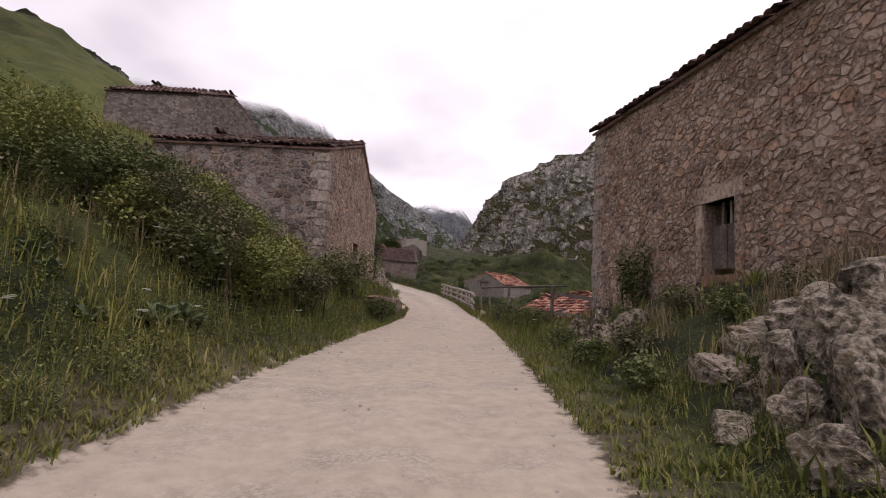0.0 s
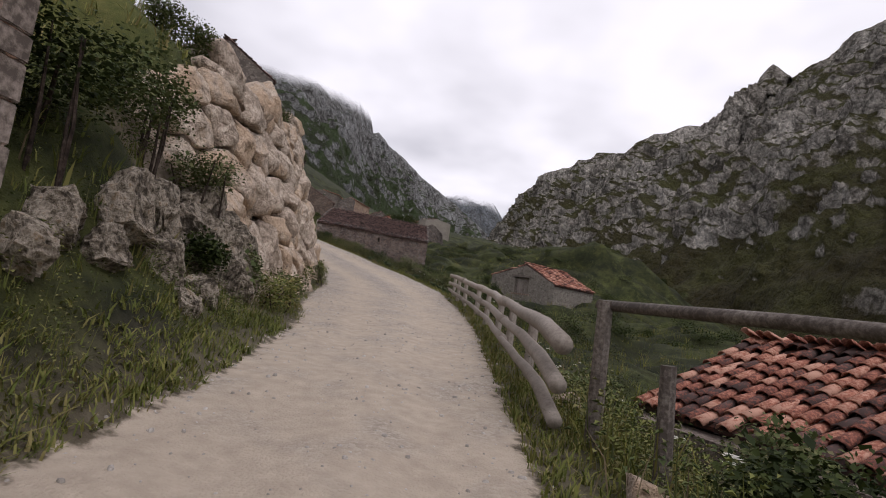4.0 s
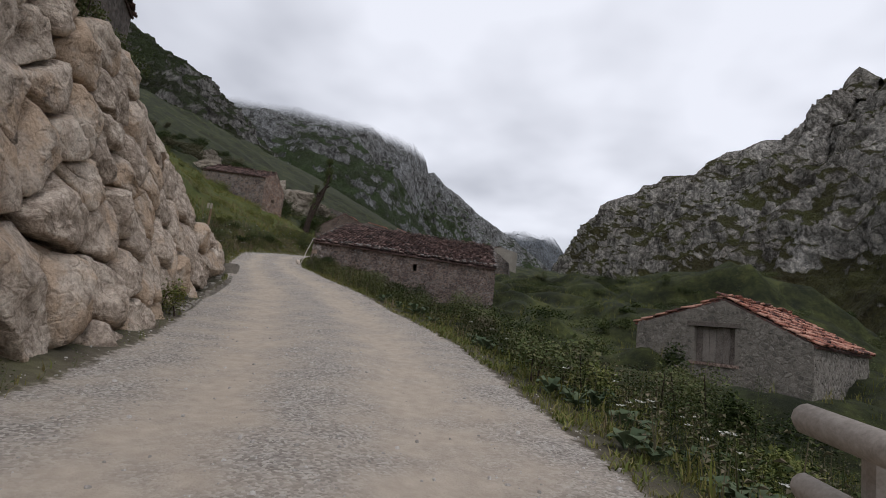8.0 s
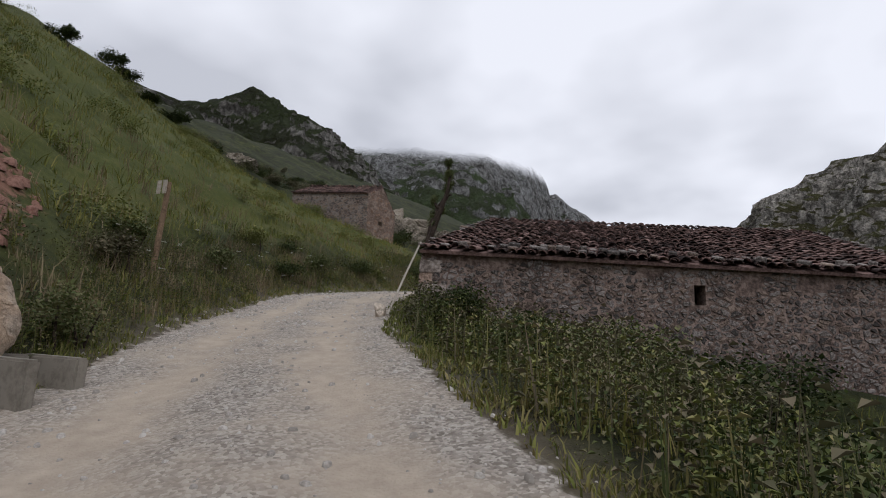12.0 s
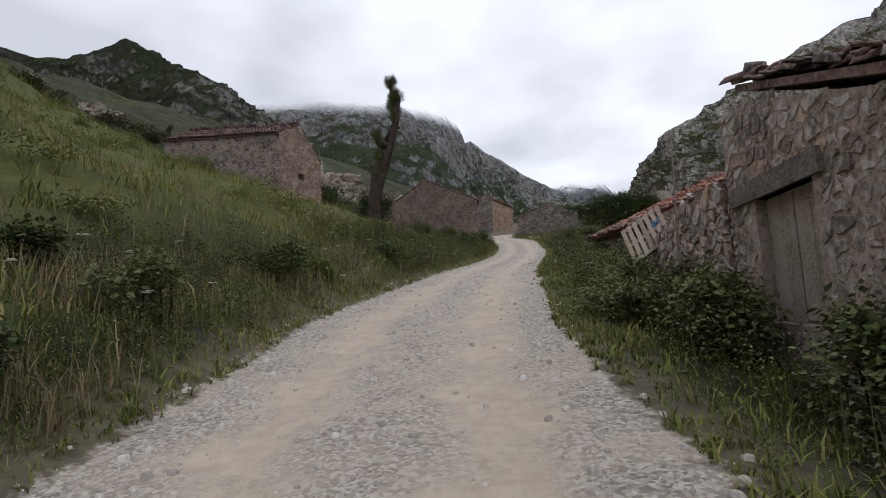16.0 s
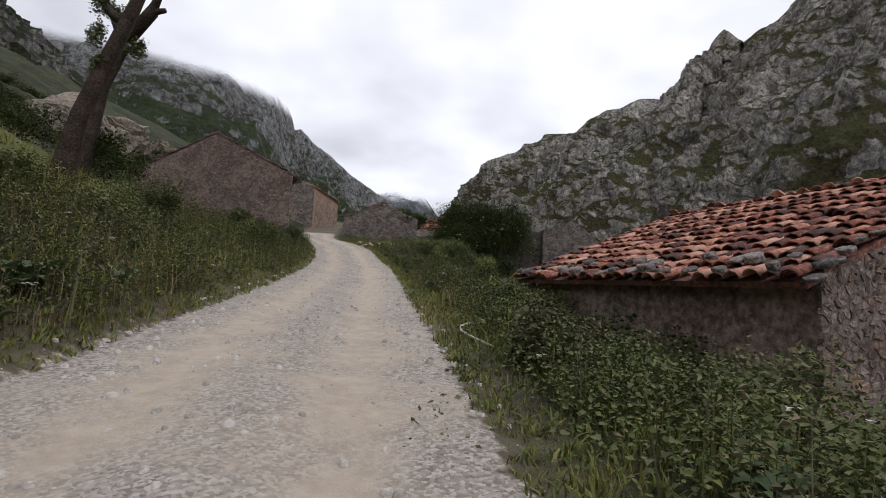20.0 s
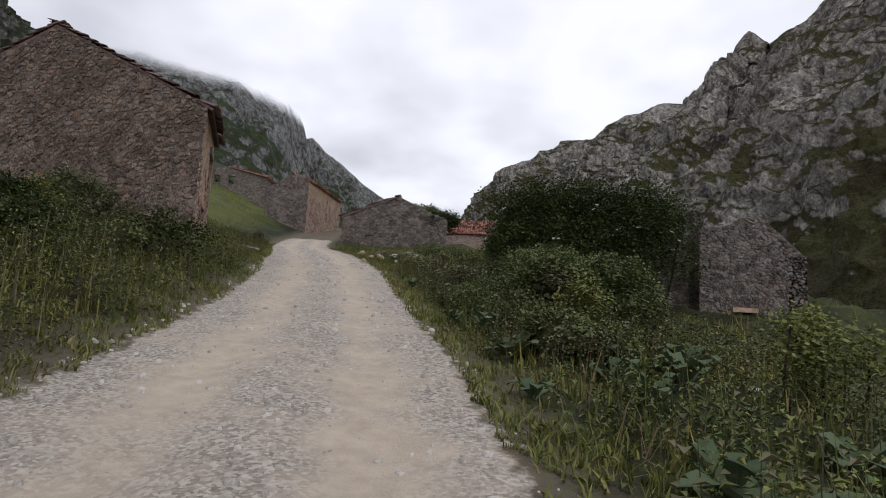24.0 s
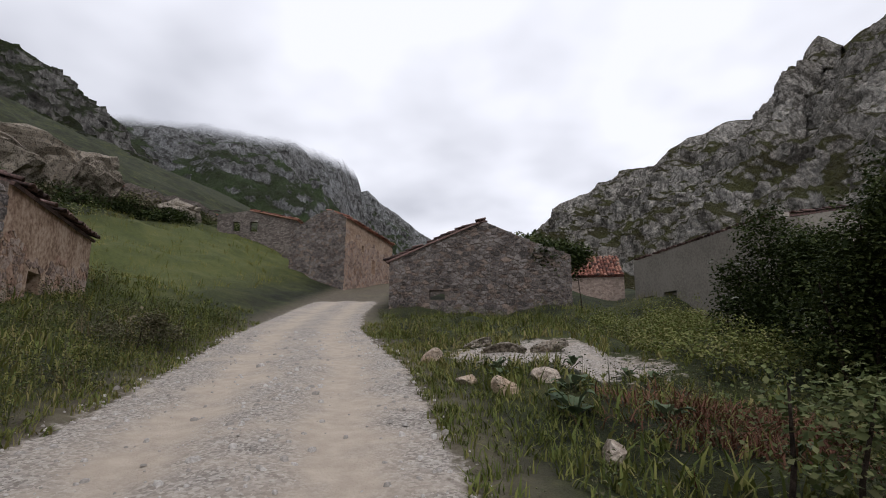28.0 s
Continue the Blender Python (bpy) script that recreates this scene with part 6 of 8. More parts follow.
kerb()
trough = thing("stone_trough", "small concrete drain box at the end of the boulder wall", "drain")
for size, at in (((0.9, 0.12, 0.45), (-14.3, 56.0, 0.15)), ((0.9, 0.12, 0.45), (-14.6, 56.6, 0.15)), ((0.12, 0.6, 0.45), (-14.9, 56.2, 0.15))):
    part("side", box(size, (at[0], at[1], at[2] + float(along(ROAD_Z, 56.2))), 0.02), M["plaster"], trough)


# ---- low garden wall under the first house ----
gw = thing("garden_wall", "low dry-stone wall along the track under the house", "wall")
pts = [(-1.66, 12.3), (-1.56, 13.6), (-1.4, 15.4), (-1.22, 17.3)]
for (a, b), tops in zip(zip(pts, pts[1:]), ([(0, -0.1), (1, 0.0)], [(0, 0.0), (1, 0.05)], [(0, 0.05), (1, -0.12)])):
    ob, d, o, n, top = wall(gw, b, a, 1, -1.3, tops[::-1] and [(0, tops[1][1]), (1, tops[0][1])], M["grey_rubble"], 0.45)
    stones(ob, b, d, o, n, -1.0, top, (0.3, 0.19), "gable_stone", 60, seed=int(a[1]), proud=0.05)
for k in range(9):
    f = k / 8
    x, y = np.interp(f, [0, 0.5, 1], [-1.62, -1.45, -1.26]), np.interp(f, [0, 1], [12.6, 17.0])
    c = new("cap_stone", stone_mesh("stone", k))
    c.parent = gw
    c.matrix_basis = Matrix.Translation((x - 0.22, y, 0.03)) @ Euler((math.pi / 2, 0, 1.5 + k)).to_matrix().to_4x4() @ Matrix.Diagonal((0.55, 0.07, 0.4, 1))


# ---- fences ----
def edge_x(y, off=0.32):
    return float(along(RIGHT_EDGE, y)) + off


lf = thing("log_fence", "roadside fence of three peeled log rails on short posts", "fence")
posts = [20.4, 22.7, 25.0, 27.2, 29.5, 31.8, 34.2, 36.4, 38.4]
g = random.Random(5)
for i, y in enumerate(posts):
    x, z = edge_x(y) + 0.02, float(along(ROAD_Z, y))
    lean = g.uniform(-0.05, 0.05)
    if i:
        part("post", log([(x + 0.1, y, z - 0.7), (x + 0.1 + lean, y + lean, z + 0.92)], [0.08, 0.07], 10, 0.04, i), M["rail_wood"], lf)
for name, hgt, r in (("top_rail", 0.9, 0.085), ("middle_rail", 0.58, 0.075), ("bottom_rail", 0.26, 0.065)):
    for a, b in ((0, 2), (2, 4), (4, 6), (6, 8)):
        pts = []
        for k in range(7):
            y = posts[a] - 0.25 + (posts[b] - posts[a] + 0.5) * k / 6
            pts.append((edge_x(y) - 0.03 + g.uniform(-0.015, 0.015), y, float(along(ROAD_Z, y)) + hgt + g.uniform(-0.02, 0.02) - (0.1 if k == 0 and a == 0 else 0)))
        part(name, log(pts, [r * 1.08, r * 1.05, r, r * 0.97, r * 0.95, r * 0.9, r * 0.88], 12, 0.05, a), M["rail_wood"], lf, smooth=True)

pf = thing("pole_fence", "grey pole fence with old boards above the low shed", "fence")
corner_posts = [((2.35, 20.2, -0.6), (2.3, 20.1, 0.9)), ((2.75, 19.6, -0.7), (2.7, 19.6, 0.45)), ((3.3, 17.0, -0.9), (3.35, 17.0, 0.82)), ((4.42, 13.1, -1.1), (4.45, 13.2, 0.75)), ((7.7, 15.5, -1.7), (7.75, 15.6, 0.5)), ((5.6, 12.0, -1.0), (5.5, 11.9, 0.3))]
for k, (a, b) in enumerate(corner_posts):
    part("post", log([a, b], [0.075, 0.06], 8, 0.12, 30 + k), M["old_wood"], pf)
part("top_rail", log([(2.3, 20.3, 0.86), (2.9, 18.4, 0.86), (3.6, 16.0, 0.8), (4.45, 13.2, 0.74), (4.75, 12.2, 0.72)], [0.05, 0.048, 0.045, 0.04, 0.03], 8, 0.1, 41), M["old_wood"], pf, smooth=True)
for a, b, h in (((4.45, 13.25, 0.45), (7.72, 15.5, 0.2), 0.14), ((4.43, 13.2, -0.25), (7.72, 15.5, -0.5), 0.12)):
    d = (Vector(b) - Vector(a)).normalized()
    n = d.cross(Vector((0, 0, 1))).normalized()
    bm = bmesh.new()
    q = [bm.verts.new(Vector(p) + n * s + Vector((0, 0, t))) for p in (a, b) for s, t in ((-0.015, 0), (0.015, 0), (0.015, h), (-0.015, h))]
    for f in ((0, 1, 2, 3), (7, 6, 5, 4), (0, 4, 5, 1), (1, 5, 6, 2), (2, 6, 7, 3), (3, 7, 4, 0)):
        bm.faces.new([q[i] for i in f])
    bmesh.ops.recalc_face_normals(bm, faces=bm.faces)
    part("board", bm, M["old_wood"], pf)

# ---- way mark on the slope ----
sg = thing("way_mark", "wooden post with two small pale finger plates on the slope", "sign post")
zg = ground_z(-18.92, 60.72)
part("post", log([(-18.88, 60.66, zg - 0.3), (-18.95, 60.8, 7.28)], [0.06, 0.055], 8, 0.05, 3), M["sign_wood"], sg)
for s in (-0.09, 0.05):
    part("plate", box((0.12, 0.02, 0.3), (-18.95 + s * 1.3, 60.66, 7.14), 0.004), M["pale_wood"], sg, "pale plate with worn marks")

# ---- rocks and loose stones ----
def boulder_thing(x, y, w, h, seed, label="half-buried weathered limestone rock", mat=None, deep=0.3, name="rock"):
    g = random.Random(seed)
    me = BOULDER_MESH[seed % len(BOULDER_MESH)]
    if mat:
        me = flat(mesh_of("rock", *CRAGS[seed % len(CRAGS)], M[mat]))
    ob = new(name, me)
    ob.matrix_world = Matrix.Translation((x, y, ground_z(x, y) + h * (0.5 - deep))) @ Euler((g.uniform(-0.3, 0.3), g.uniform(-0.3, 0.3), g.uniform(0, 6))).to_matrix().to_4x4() @ Matrix.Diagonal((w, w * g.uniform(0.7, 1.1), h, 1))
    return tagged(ob, label, "rock", "rocks beside the track")


for k, (x, y, w, h) in enumerate([(4.2, -0.5, 0.7, 0.6), (3.9, -0.1, 0.55, 0.4), (4.1, -1.3, 0.8, 0.75), (3.75, -0.9, 0.55, 0.5), (3.5, -0.35, 0.5, 0.3), (3.45, -1.0, 0.32, 0.3), (3.75, -1.9, 0.6, 0.6), (3.45, -1.65, 0.4, 0.4), (3.1, -1.25, 0.35, 0.25), (4.6, -0.9, 0.9, 0.8), (4.5, -1.9, 1.0, 0.9), (3.95, 6.8, 0.4, 0.35), (3.2, -2.2, 0.5, 0.35), (4.7, -0.2, 0.6, 0.5), (3.7, 6.3, 0.5, 0.5), (4.05, 5.7, 0.55, 0.5), (3.55, 4.6, 0.45, 0.4), (3.6, 3.4, 0.45, 0.4), (3.5, 3.75, 0.35, 0.3), (3.85, 3.1, 0.5, 0.4), (3.3, 4.2, 0.25, 0.2)]):
    boulder_thing(x, y, w, h, 40 + k, mat="lichen_rock", deep=0.5)
for k, (x, y, w, h) in enumerate([(-2.75, 20.9, 0.6, 0.7), (-3.0, 22.0, 0.6, 0.8), (-2.4, 22.2, 0.4, 0.4), (-2.7, 19.9, 0.6, 0.5), (-3.2, 23.0, 0.6, 0.6), (-2.1, 21.4, 0.35, 0.3), (-2.5, 20.4, 0.45, 0.4), (-2.3, 19.2, 0.45, 0.4), (-2.5, 18.4, 0.5, 0.4), (-2.6, 21.5, 0.5, 0.6), (-2.75, 23.7, 0.7, 0.8), (-2.95, 24.3, 0.7, 0.9), (-3.1, 23.6, 0.8, 1.0), (-3.2, 24.2, 0.8, 1.0), (-3.4, 23.8, 0.9, 1.1), (-3.5, 24.5, 0.9, 1.1), (-3.7, 24.0, 0.9, 1.0)]):
    boulder_thing(x, y, w, h, 60 + k, "rough bedrock outcrop beside the house", "lichen_rock")
for k, (x, y, w, h) in enumerate([(2.4, 18.9, 0.3, 0.24), (2.5, 22.4, 0.3, 0.2), (-1.25, 17.4, 0.28, 0.3), (-21.66, 116.5, 0.24, 0.22), (-22.75, 118.9, 0.26, 0.26), (-22.1, 117.2, 0.24, 0.14), (-13.92, 61.69, 0.28, 0.26), (-20.9, 114.4, 0.2, 0.2), (-22.0, 112.9, 0.25, 0.2), (-21.1, 117.0, 0.28, 0.22)]):
    boulder_thing(x, y, w, h, 80 + k, "pale limestone stone lying beside the track", None, 0.2, "stone_block")
for k, (x, y, w, h) in enumerate([(-21.5, 119.5, 0.6, 0.22), (-20.7, 119.9, 0.5, 0.2), (-22.0, 120.4, 0.45, 0.16)]):
    boulder_thing(x, y, w, h, 95 + k, "flat weathered bedrock showing in the verge", "lichen_rock", 0.42, "bedrock")
slab = part("flat_slab", box((0.95, 0.4, 0.06), (-26.0, 112.1, ground_z(-26.0, 112.1) + 0.12), 0.01, Matrix.Rotation(0.15, 3, "Y")), M["pale_wood"])
tagged(slab, "pale flat slab lying on the verge", "slab")


def pebble(seed):
    g = random.Random(seed)
    v = [(0.5 * math.cos(k * 1.047) * g.uniform(0.7, 1.1), -0.2, 0.5 * math.sin(k * 1.047) * g.uniform(0.7, 1.1)) for k in range(6)]
    v += [(x * 0.8, g.uniform(0.4, 0.75), z * 0.8) for x, _, z in v] + [(0.05, 0.85, 0.0)]
    f = [(k, k + 6, (k + 1) % 6 + 6) for k in range(6)] + [(k, (k + 1) % 6 + 6, (k + 1) % 6) for k in range(6)] + [(k + 6, 12, (k + 1) % 6 + 6) for k in range(6)]
    return np.array(v), np.array(f)


PEBBLES = [pebble(s) for s in range(8)]


def scree():
    """Stones and clods lying on the red landslip."""
    g = np.random.RandomState(19)
    y, d = g.uniform(53, 60, 900), g.uniform(1.5, 8.5, 900)
    x = along(LEFT_EDGE, y) - d
    keep = SCAR(x, y) > 0.35
    x, y = x[keep], y[keep]
    s = 0.03 + 0.16 * g.uniform(0, 1, len(x)) ** 3
    a = g.uniform(0, 6.28, len(x))
    m = np.zeros((len(x), 4, 4))
    m[:, 0, 0], m[:, 0, 2], m[:, 1, 0], m[:, 1, 2], m[:, 2, 1] = np.cos(a) * s * 2, -np.sin(a) * s * 1.6, np.sin(a) * s * 2, np.cos(a) * s * 1.6, s * 1.2
    m[:, 0, 3], m[:, 1, 3], m[:, 2, 3] = x, y, height(x, y)
    kind = g.randint(0, len(PEBBLES), len(x))
    stuff("scree", [many(*PEBBLES[k], m[kind == k]) for k in range(len(PEBBLES))], M["rust_stone"], "reddish stones and clods on the landslip", "scree")


scree()


def road_gravel():
    g = np.random.RandomState(9)
    poses = []
    n = 24000
    y = g.uniform(-7, 124, n)
    f = g.uniform(-0.06, 1.06, n)
    le, re = along(LEFT_EDGE, y), along(RIGHT_EDGE, y)
    x = le + (re - le) * f
    worn = np.exp(-((f - 0.3) / 0.1) ** 2) + np.exp(-((f - 0.74) / 0.1) ** 2)
    keep = g.uniform(0, 1, n) < np.clip(1 - 0.85 * worn, 0, 1) * np.clip((y - 2) / 30, 0.22, 1)
    x, y = x[keep], y[keep]
    z = height(x, y)
    s = 0.011 + (0.022 + 0.024 * np.clip((y - 45) / 20, 0, 1)) * g.uniform(0, 1, len(x)) ** 4
    a, t = g.uniform(0, 6.28, len(x)), g.uniform(0.45, 0.8, len(x))
    m = np.zeros((len(x), 4, 4))
    m[:, 0, 0], m[:, 0, 2], m[:, 1, 0], m[:, 1, 2] = np.cos(a) * s * 2, -np.sin(a) * s * 1.5, np.sin(a) * s * 2, np.cos(a) * s * 1.5
    m[:, 2, 1] = s * t * 1.3
    m[:, 0, 3], m[:, 1, 3], m[:, 2, 3] = x, y, z
    kind = g.randint(0, len(PEBBLES), len(x))
    stuff("gravel", [many(*PEBBLES[k], m[kind == k]) for k in range(len(PEBBLES))], M["gravel_stone"], "loose pale limestone gravel on the track", "gravel")


road_gravel()


# ---- plants ----
def leaf_material(name, stops, rough=0.65, glow=0.13, patch=0.25):
    """Leaves and blades: each its own shade, with broad patches of fresher and drier growth; some light passes through."""
    m, n, l, b = material(name, rough + 0.15)
    b.inputs["Specular IOR Level"].default_value = 0.1
    p = world_place(n)
    isl = n.new("ShaderNodeNewGeometry").outputs["Random Per Island"]
    big = noise_at(n, l, patch, 3, p)
    f = calc(n, l, "ADD", calc(n, l, "MULTIPLY", isl, 0.55), calc(n, l, "MULTIPLY", big, 0.75))
    col = ramp_of(n, l, f, stops)
    l.new(col, b.inputs["Base Color"])
    tr, mix, out = n.new("ShaderNodeBsdfTranslucent"), n.new("ShaderNodeMixShader"), n["Material Output"]
    l.new(col, tr.inputs["Color"])
    mix.inputs[0].default_value = glow
    l.new(b.outputs[0], mix.inputs[1])
    l.new(tr.outputs[0], mix.inputs[2])
    l.new(mix.outputs[0], out.inputs["Surface"])
    return m


M["grass"] = leaf_material("grass_blade", [(0.2, (0.058, 0.074, 0.020)), (0.5, (0.115, 0.138, 0.036)), (0.75, (0.19, 0.19, 0.055)), (1.0, (0.27, 0.225, 0.10))])
M["meadow"] = leaf_material("meadow_grass", [(0.2, (0.07, 0.086, 0.020)), (0.5, (0.135, 0.152, 0.034)), (0.75, (0.215, 0.20, 0.055)), (1.0, (0.28, 0.23, 0.095))])
M["herb"] = leaf_material("herb_leaf", [(0.2, (0.036, 0.052, 0.021)), (0.5, (0.076, 0.100, 0.037)), (0.75, (0.127, 0.143, 0.055)), (1.0, (0.175, 0.16, 0.085))], 0.55)
M["dusty"] = leaf_material("dusty_leaf", [(0.2, (0.040, 0.042, 0.022)), (0.5, (0.085, 0.084, 0.045)), (0.75, (0.135, 0.125, 0.075)), (1.0, (0.20, 0.165, 0.11))], 0.75)
M["dark_leaf"] = leaf_material("elder_leaf", [(0.2, (0.011, 0.016, 0.006)), (0.5, (0.025, 0.037, 0.012)), (0.8, (0.053, 0.071, 0.020)), (1.0, (0.09, 0.105, 0.034))], 0.5, 0.15)
M["dry"] = leaf_material("dry_stalk", [(0.2, (0.10, 0.075, 0.045)), (0.6, (0.20, 0.155, 0.095)), (1.0, (0.30, 0.24, 0.15))], 0.8, 0.15)
M["dead_bracken"] = leaf_material("dead_brush", [(0.2, (0.06, 0.028, 0.018)), (0.6, (0.13, 0.062, 0.040)), (1.0, (0.21, 0.115, 0.075))], 0.85, 0.1)
M["flower"] = leaf_material("white_flower", [(0.2, (0.55, 0.54, 0.46)), (1.0, (0.78, 0.77, 0.70))], 0.7, 0.3)
M["bark"] = mottled("tree_bark", [(0.3, (0.016, 0.011, 0.009)), (0.5, (0.042, 0.029, 0.022)), (0.7, (0.085, 0.063, 0.05))], 16, 2.5, 0.03, 0.92, 0.9)


def tuft_pattern(blades, seed, droop=0.5, wide=0.035):
    g = random.Random(seed)
    v, f = [], []
    for _ in range(blades):
        a = g.uniform(0, 6.283)
        bx, by = 0.3 * g.uniform(-1, 1), 0.3 * g.uniform(-1, 1)
        dx, dy = math.cos(a), math.sin(a)
        h, lean, w = g.uniform(0.5, 1.05), g.uniform(0.1, droop), wide * g.uniform(0.7, 1.4)
        k = len(v)
        for t, q in ((0, 1.0), (0.55, 0.8)):
            c = (bx + dx * lean * t * t, by + dy * lean * t * t, h * t * (1 - 0.12 * t))
            v += [(c[0] - dy * w * q, c[1] + dx * w * q, c[2]), (c[0] + dy * w * q, c[1] - dx * w * q, c[2])]
        v.append((bx + dx * lean, by + dy * lean, h * g.uniform(0.72, 0.95)))
        f += [(k, k + 1, k + 3), (k, k + 3, k + 2), (k + 2, k + 3, k + 4)]
    return np.array(v), np.array(f)


def leafy_pattern(leaves, seed, size=0.17, spread=0.32, stem=True):
    """An upright herb: a thin stem with folded, pointed leaves all the way up."""
    g = random.Random(seed)
    v, f = [], []
    for i in range(leaves):
        t = 0.08 + 0.92 * i / leaves
        a = i * 2.4 + g.uniform(-0.5, 0.5)
        d = Vector((math.cos(a), math.sin(a), g.uniform(-0.35, 0.5))).normalized()
        s = Vector((-math.sin(a), math.cos(a), 0))
        L = size * g.uniform(0.7, 1.3) * (1.15 - 0.5 * t)
        base = Vector((0, 0, t * 0.95)) + d * spread * g.uniform(0.1, 0.75) * (1.1 - 0.6 * t)
        k = len(v)
        n = d.cross(s)
        for p in (base, base + d * L * 0.45 + s * L * 0.36 + n * 0.03, base + d * L - n * 0.02 * L, base + d * L * 0.45 - s * L * 0.36 + n * 0.03):
            v.append(p[:])
        f += [(k, k + 1, k + 2), (k, k + 2, k + 3)]
    if stem:
        k = len(v)
        v += [(-0.012, 0, 0), (0.012, 0, 0), (0.0, 0.012, 0.95)]
        f.append((k, k + 1, k + 2))
    return np.array(v), np.array(f)


def dock_pattern(seed):
    """A rosette of very large, arching, ribbed leaves."""
    g = random.Random(seed)
    v, f = [], []
    for i in range(8):
        a = i * 0.785 + g.uniform(-0.3, 0.3)
        d, s = Vector((math.cos(a), math.sin(a), 0)), Vector((-math.sin(a), math.cos(a), 0))
        L, rise, w = g.uniform(0.6, 1.0), g.uniform(0.35, 0.9), g.uniform(0.22, 0.34)
        k = len(v)
        for t, q in ((0.15, 0.05), (0.4, 0.8), (0.65, 1.0), (0.88, 0.6), (1.0, 0.0)):
            c = d * L * t + Vector((0, 0, rise * math.sin(t * 2.2)))
            for e in (-1, 0, 1):
                v.append((c + s * w * q * e + Vector((0, 0, 0.05 * abs(e) + g.uniform(-0.02, 0.02))))[:])
        for r in range(4):
            for e in range(2):
                b = k + r * 3 + e
                f += [(b, b + 1, b + 4), (b, b + 4, b + 3)]
    return np.array(v), np.array(f)


TUFTS = [tuft_pattern(6, s, 0.6, 0.034) for s in range(5)]
LAWN = [tuft_pattern(5, 80 + s, 0.9, 0.05) for s in range(4)]
BENT = [tuft_pattern(6, 20 + s, 0.8, 0.013) for s in range(4)]
HERBS = [leafy_pattern(13, 40 + s, 0.10, 0.36) for s in range(6)]
DOCKS = [dock_pattern(60 + s) for s in range(4)]


def inside_any(x, y, grow=0.0):
    hit = np.zeros(len(x), bool)
    for poly in KEEP_OUT:
        cx, cy = np.mean([p[0] for p in poly]), np.mean([p[1] for p in poly])
        q = [(cx + (a - cx) * (1 + grow), cy + (b - cy) * (1 + grow)) for a, b in poly]
        ins = np.zeros(len(x), bool)
        for (x0, y0), (x1, y1) in zip(q, q[1:] + q[:1]):
            if y0 == y1:
                continue
            c = ((y0 > y) != (y1 > y)) & (x < (x1 - x0) * (y - y0) / (y1 - y0) + x0)
            ins ^= c
        hit |= ins
    return hit


def sow(n, seed, side, y0, y1, d0, d1, power=1.0, clump=0.0, size=2.2):
    """Places on one bank: side -1 left, 1 right; distances from the track's edge, crowded towards it by power; clump: how patchy."""
    g = np.random.RandomState(seed)
    y = g.uniform(y0, y1, n)
    d = d0 + (d1 - d0) * g.uniform(0, 1, n) ** power
    x = np.where(side < 0, along(LEFT_EDGE, y) - d, along(RIGHT_EDGE, y) + d)
    keep = ~inside_any(x, y, 0.03)
    keep &= SCAR(x, y) + 0.25 * waves(x, y, 1.5, 31) < 0.45
    keep &= ~((side < 0) & (y > 12.4) & (y < 17.4) & (d > 0.12) & (d < 0.72) & (g.uniform(0, 1, n) < 0.9))
    if side < 0:
        keep &= ~((y > 24.0) & (y < 56.5) & (x < along(WALL_FOOT, y) + 0.05) & (d < 3.0))
    keep &= ~((side > 0) & (np.hypot((x + 20.6) / 2.1, (y - 119.6) / 1.5) < 0.9 + 0.25 * waves(x, y, 0.9, 44)))
    if clump:
        keep &= waves(x, y, size, seed) + g.uniform(-1, 1, n) * (1 - clump) > -0.15 + 0.35 * clump
    return x[keep], y[keep], d[keep]


def plant(patterns, x, y, tall, seed, sink=0.03, flat=1.0):
    g = np.random.RandomState(seed)
    n = len(x)
    z = height(x, y) - sink
    a = g.uniform(0, 6.283, n)
    h = tall * g.uniform(0.6, 1.35, n)
    w = h * flat * g.uniform(0.8, 1.3, n)
    lx, ly = g.uniform(-0.15, 0.15, n), g.uniform(-0.15, 0.15, n)
    m = np.zeros((n, 4, 4))
    m[:, 0, 0], m[:, 0, 1], m[:, 1, 0], m[:, 1, 1] = np.cos(a) * w, -np.sin(a) * w, np.sin(a) * w, np.cos(a) * w
    m[:, 0, 2], m[:, 1, 2], m[:, 2, 2] = lx * h, ly * h, h
    m[:, 0, 3], m[:, 1, 3], m[:, 2, 3] = x, y, z
    kind = g.randint(0, len(patterns), n)
    return [many(*patterns[k], m[kind == k]) for k in range(len(patterns)) if (kind == k).any()]


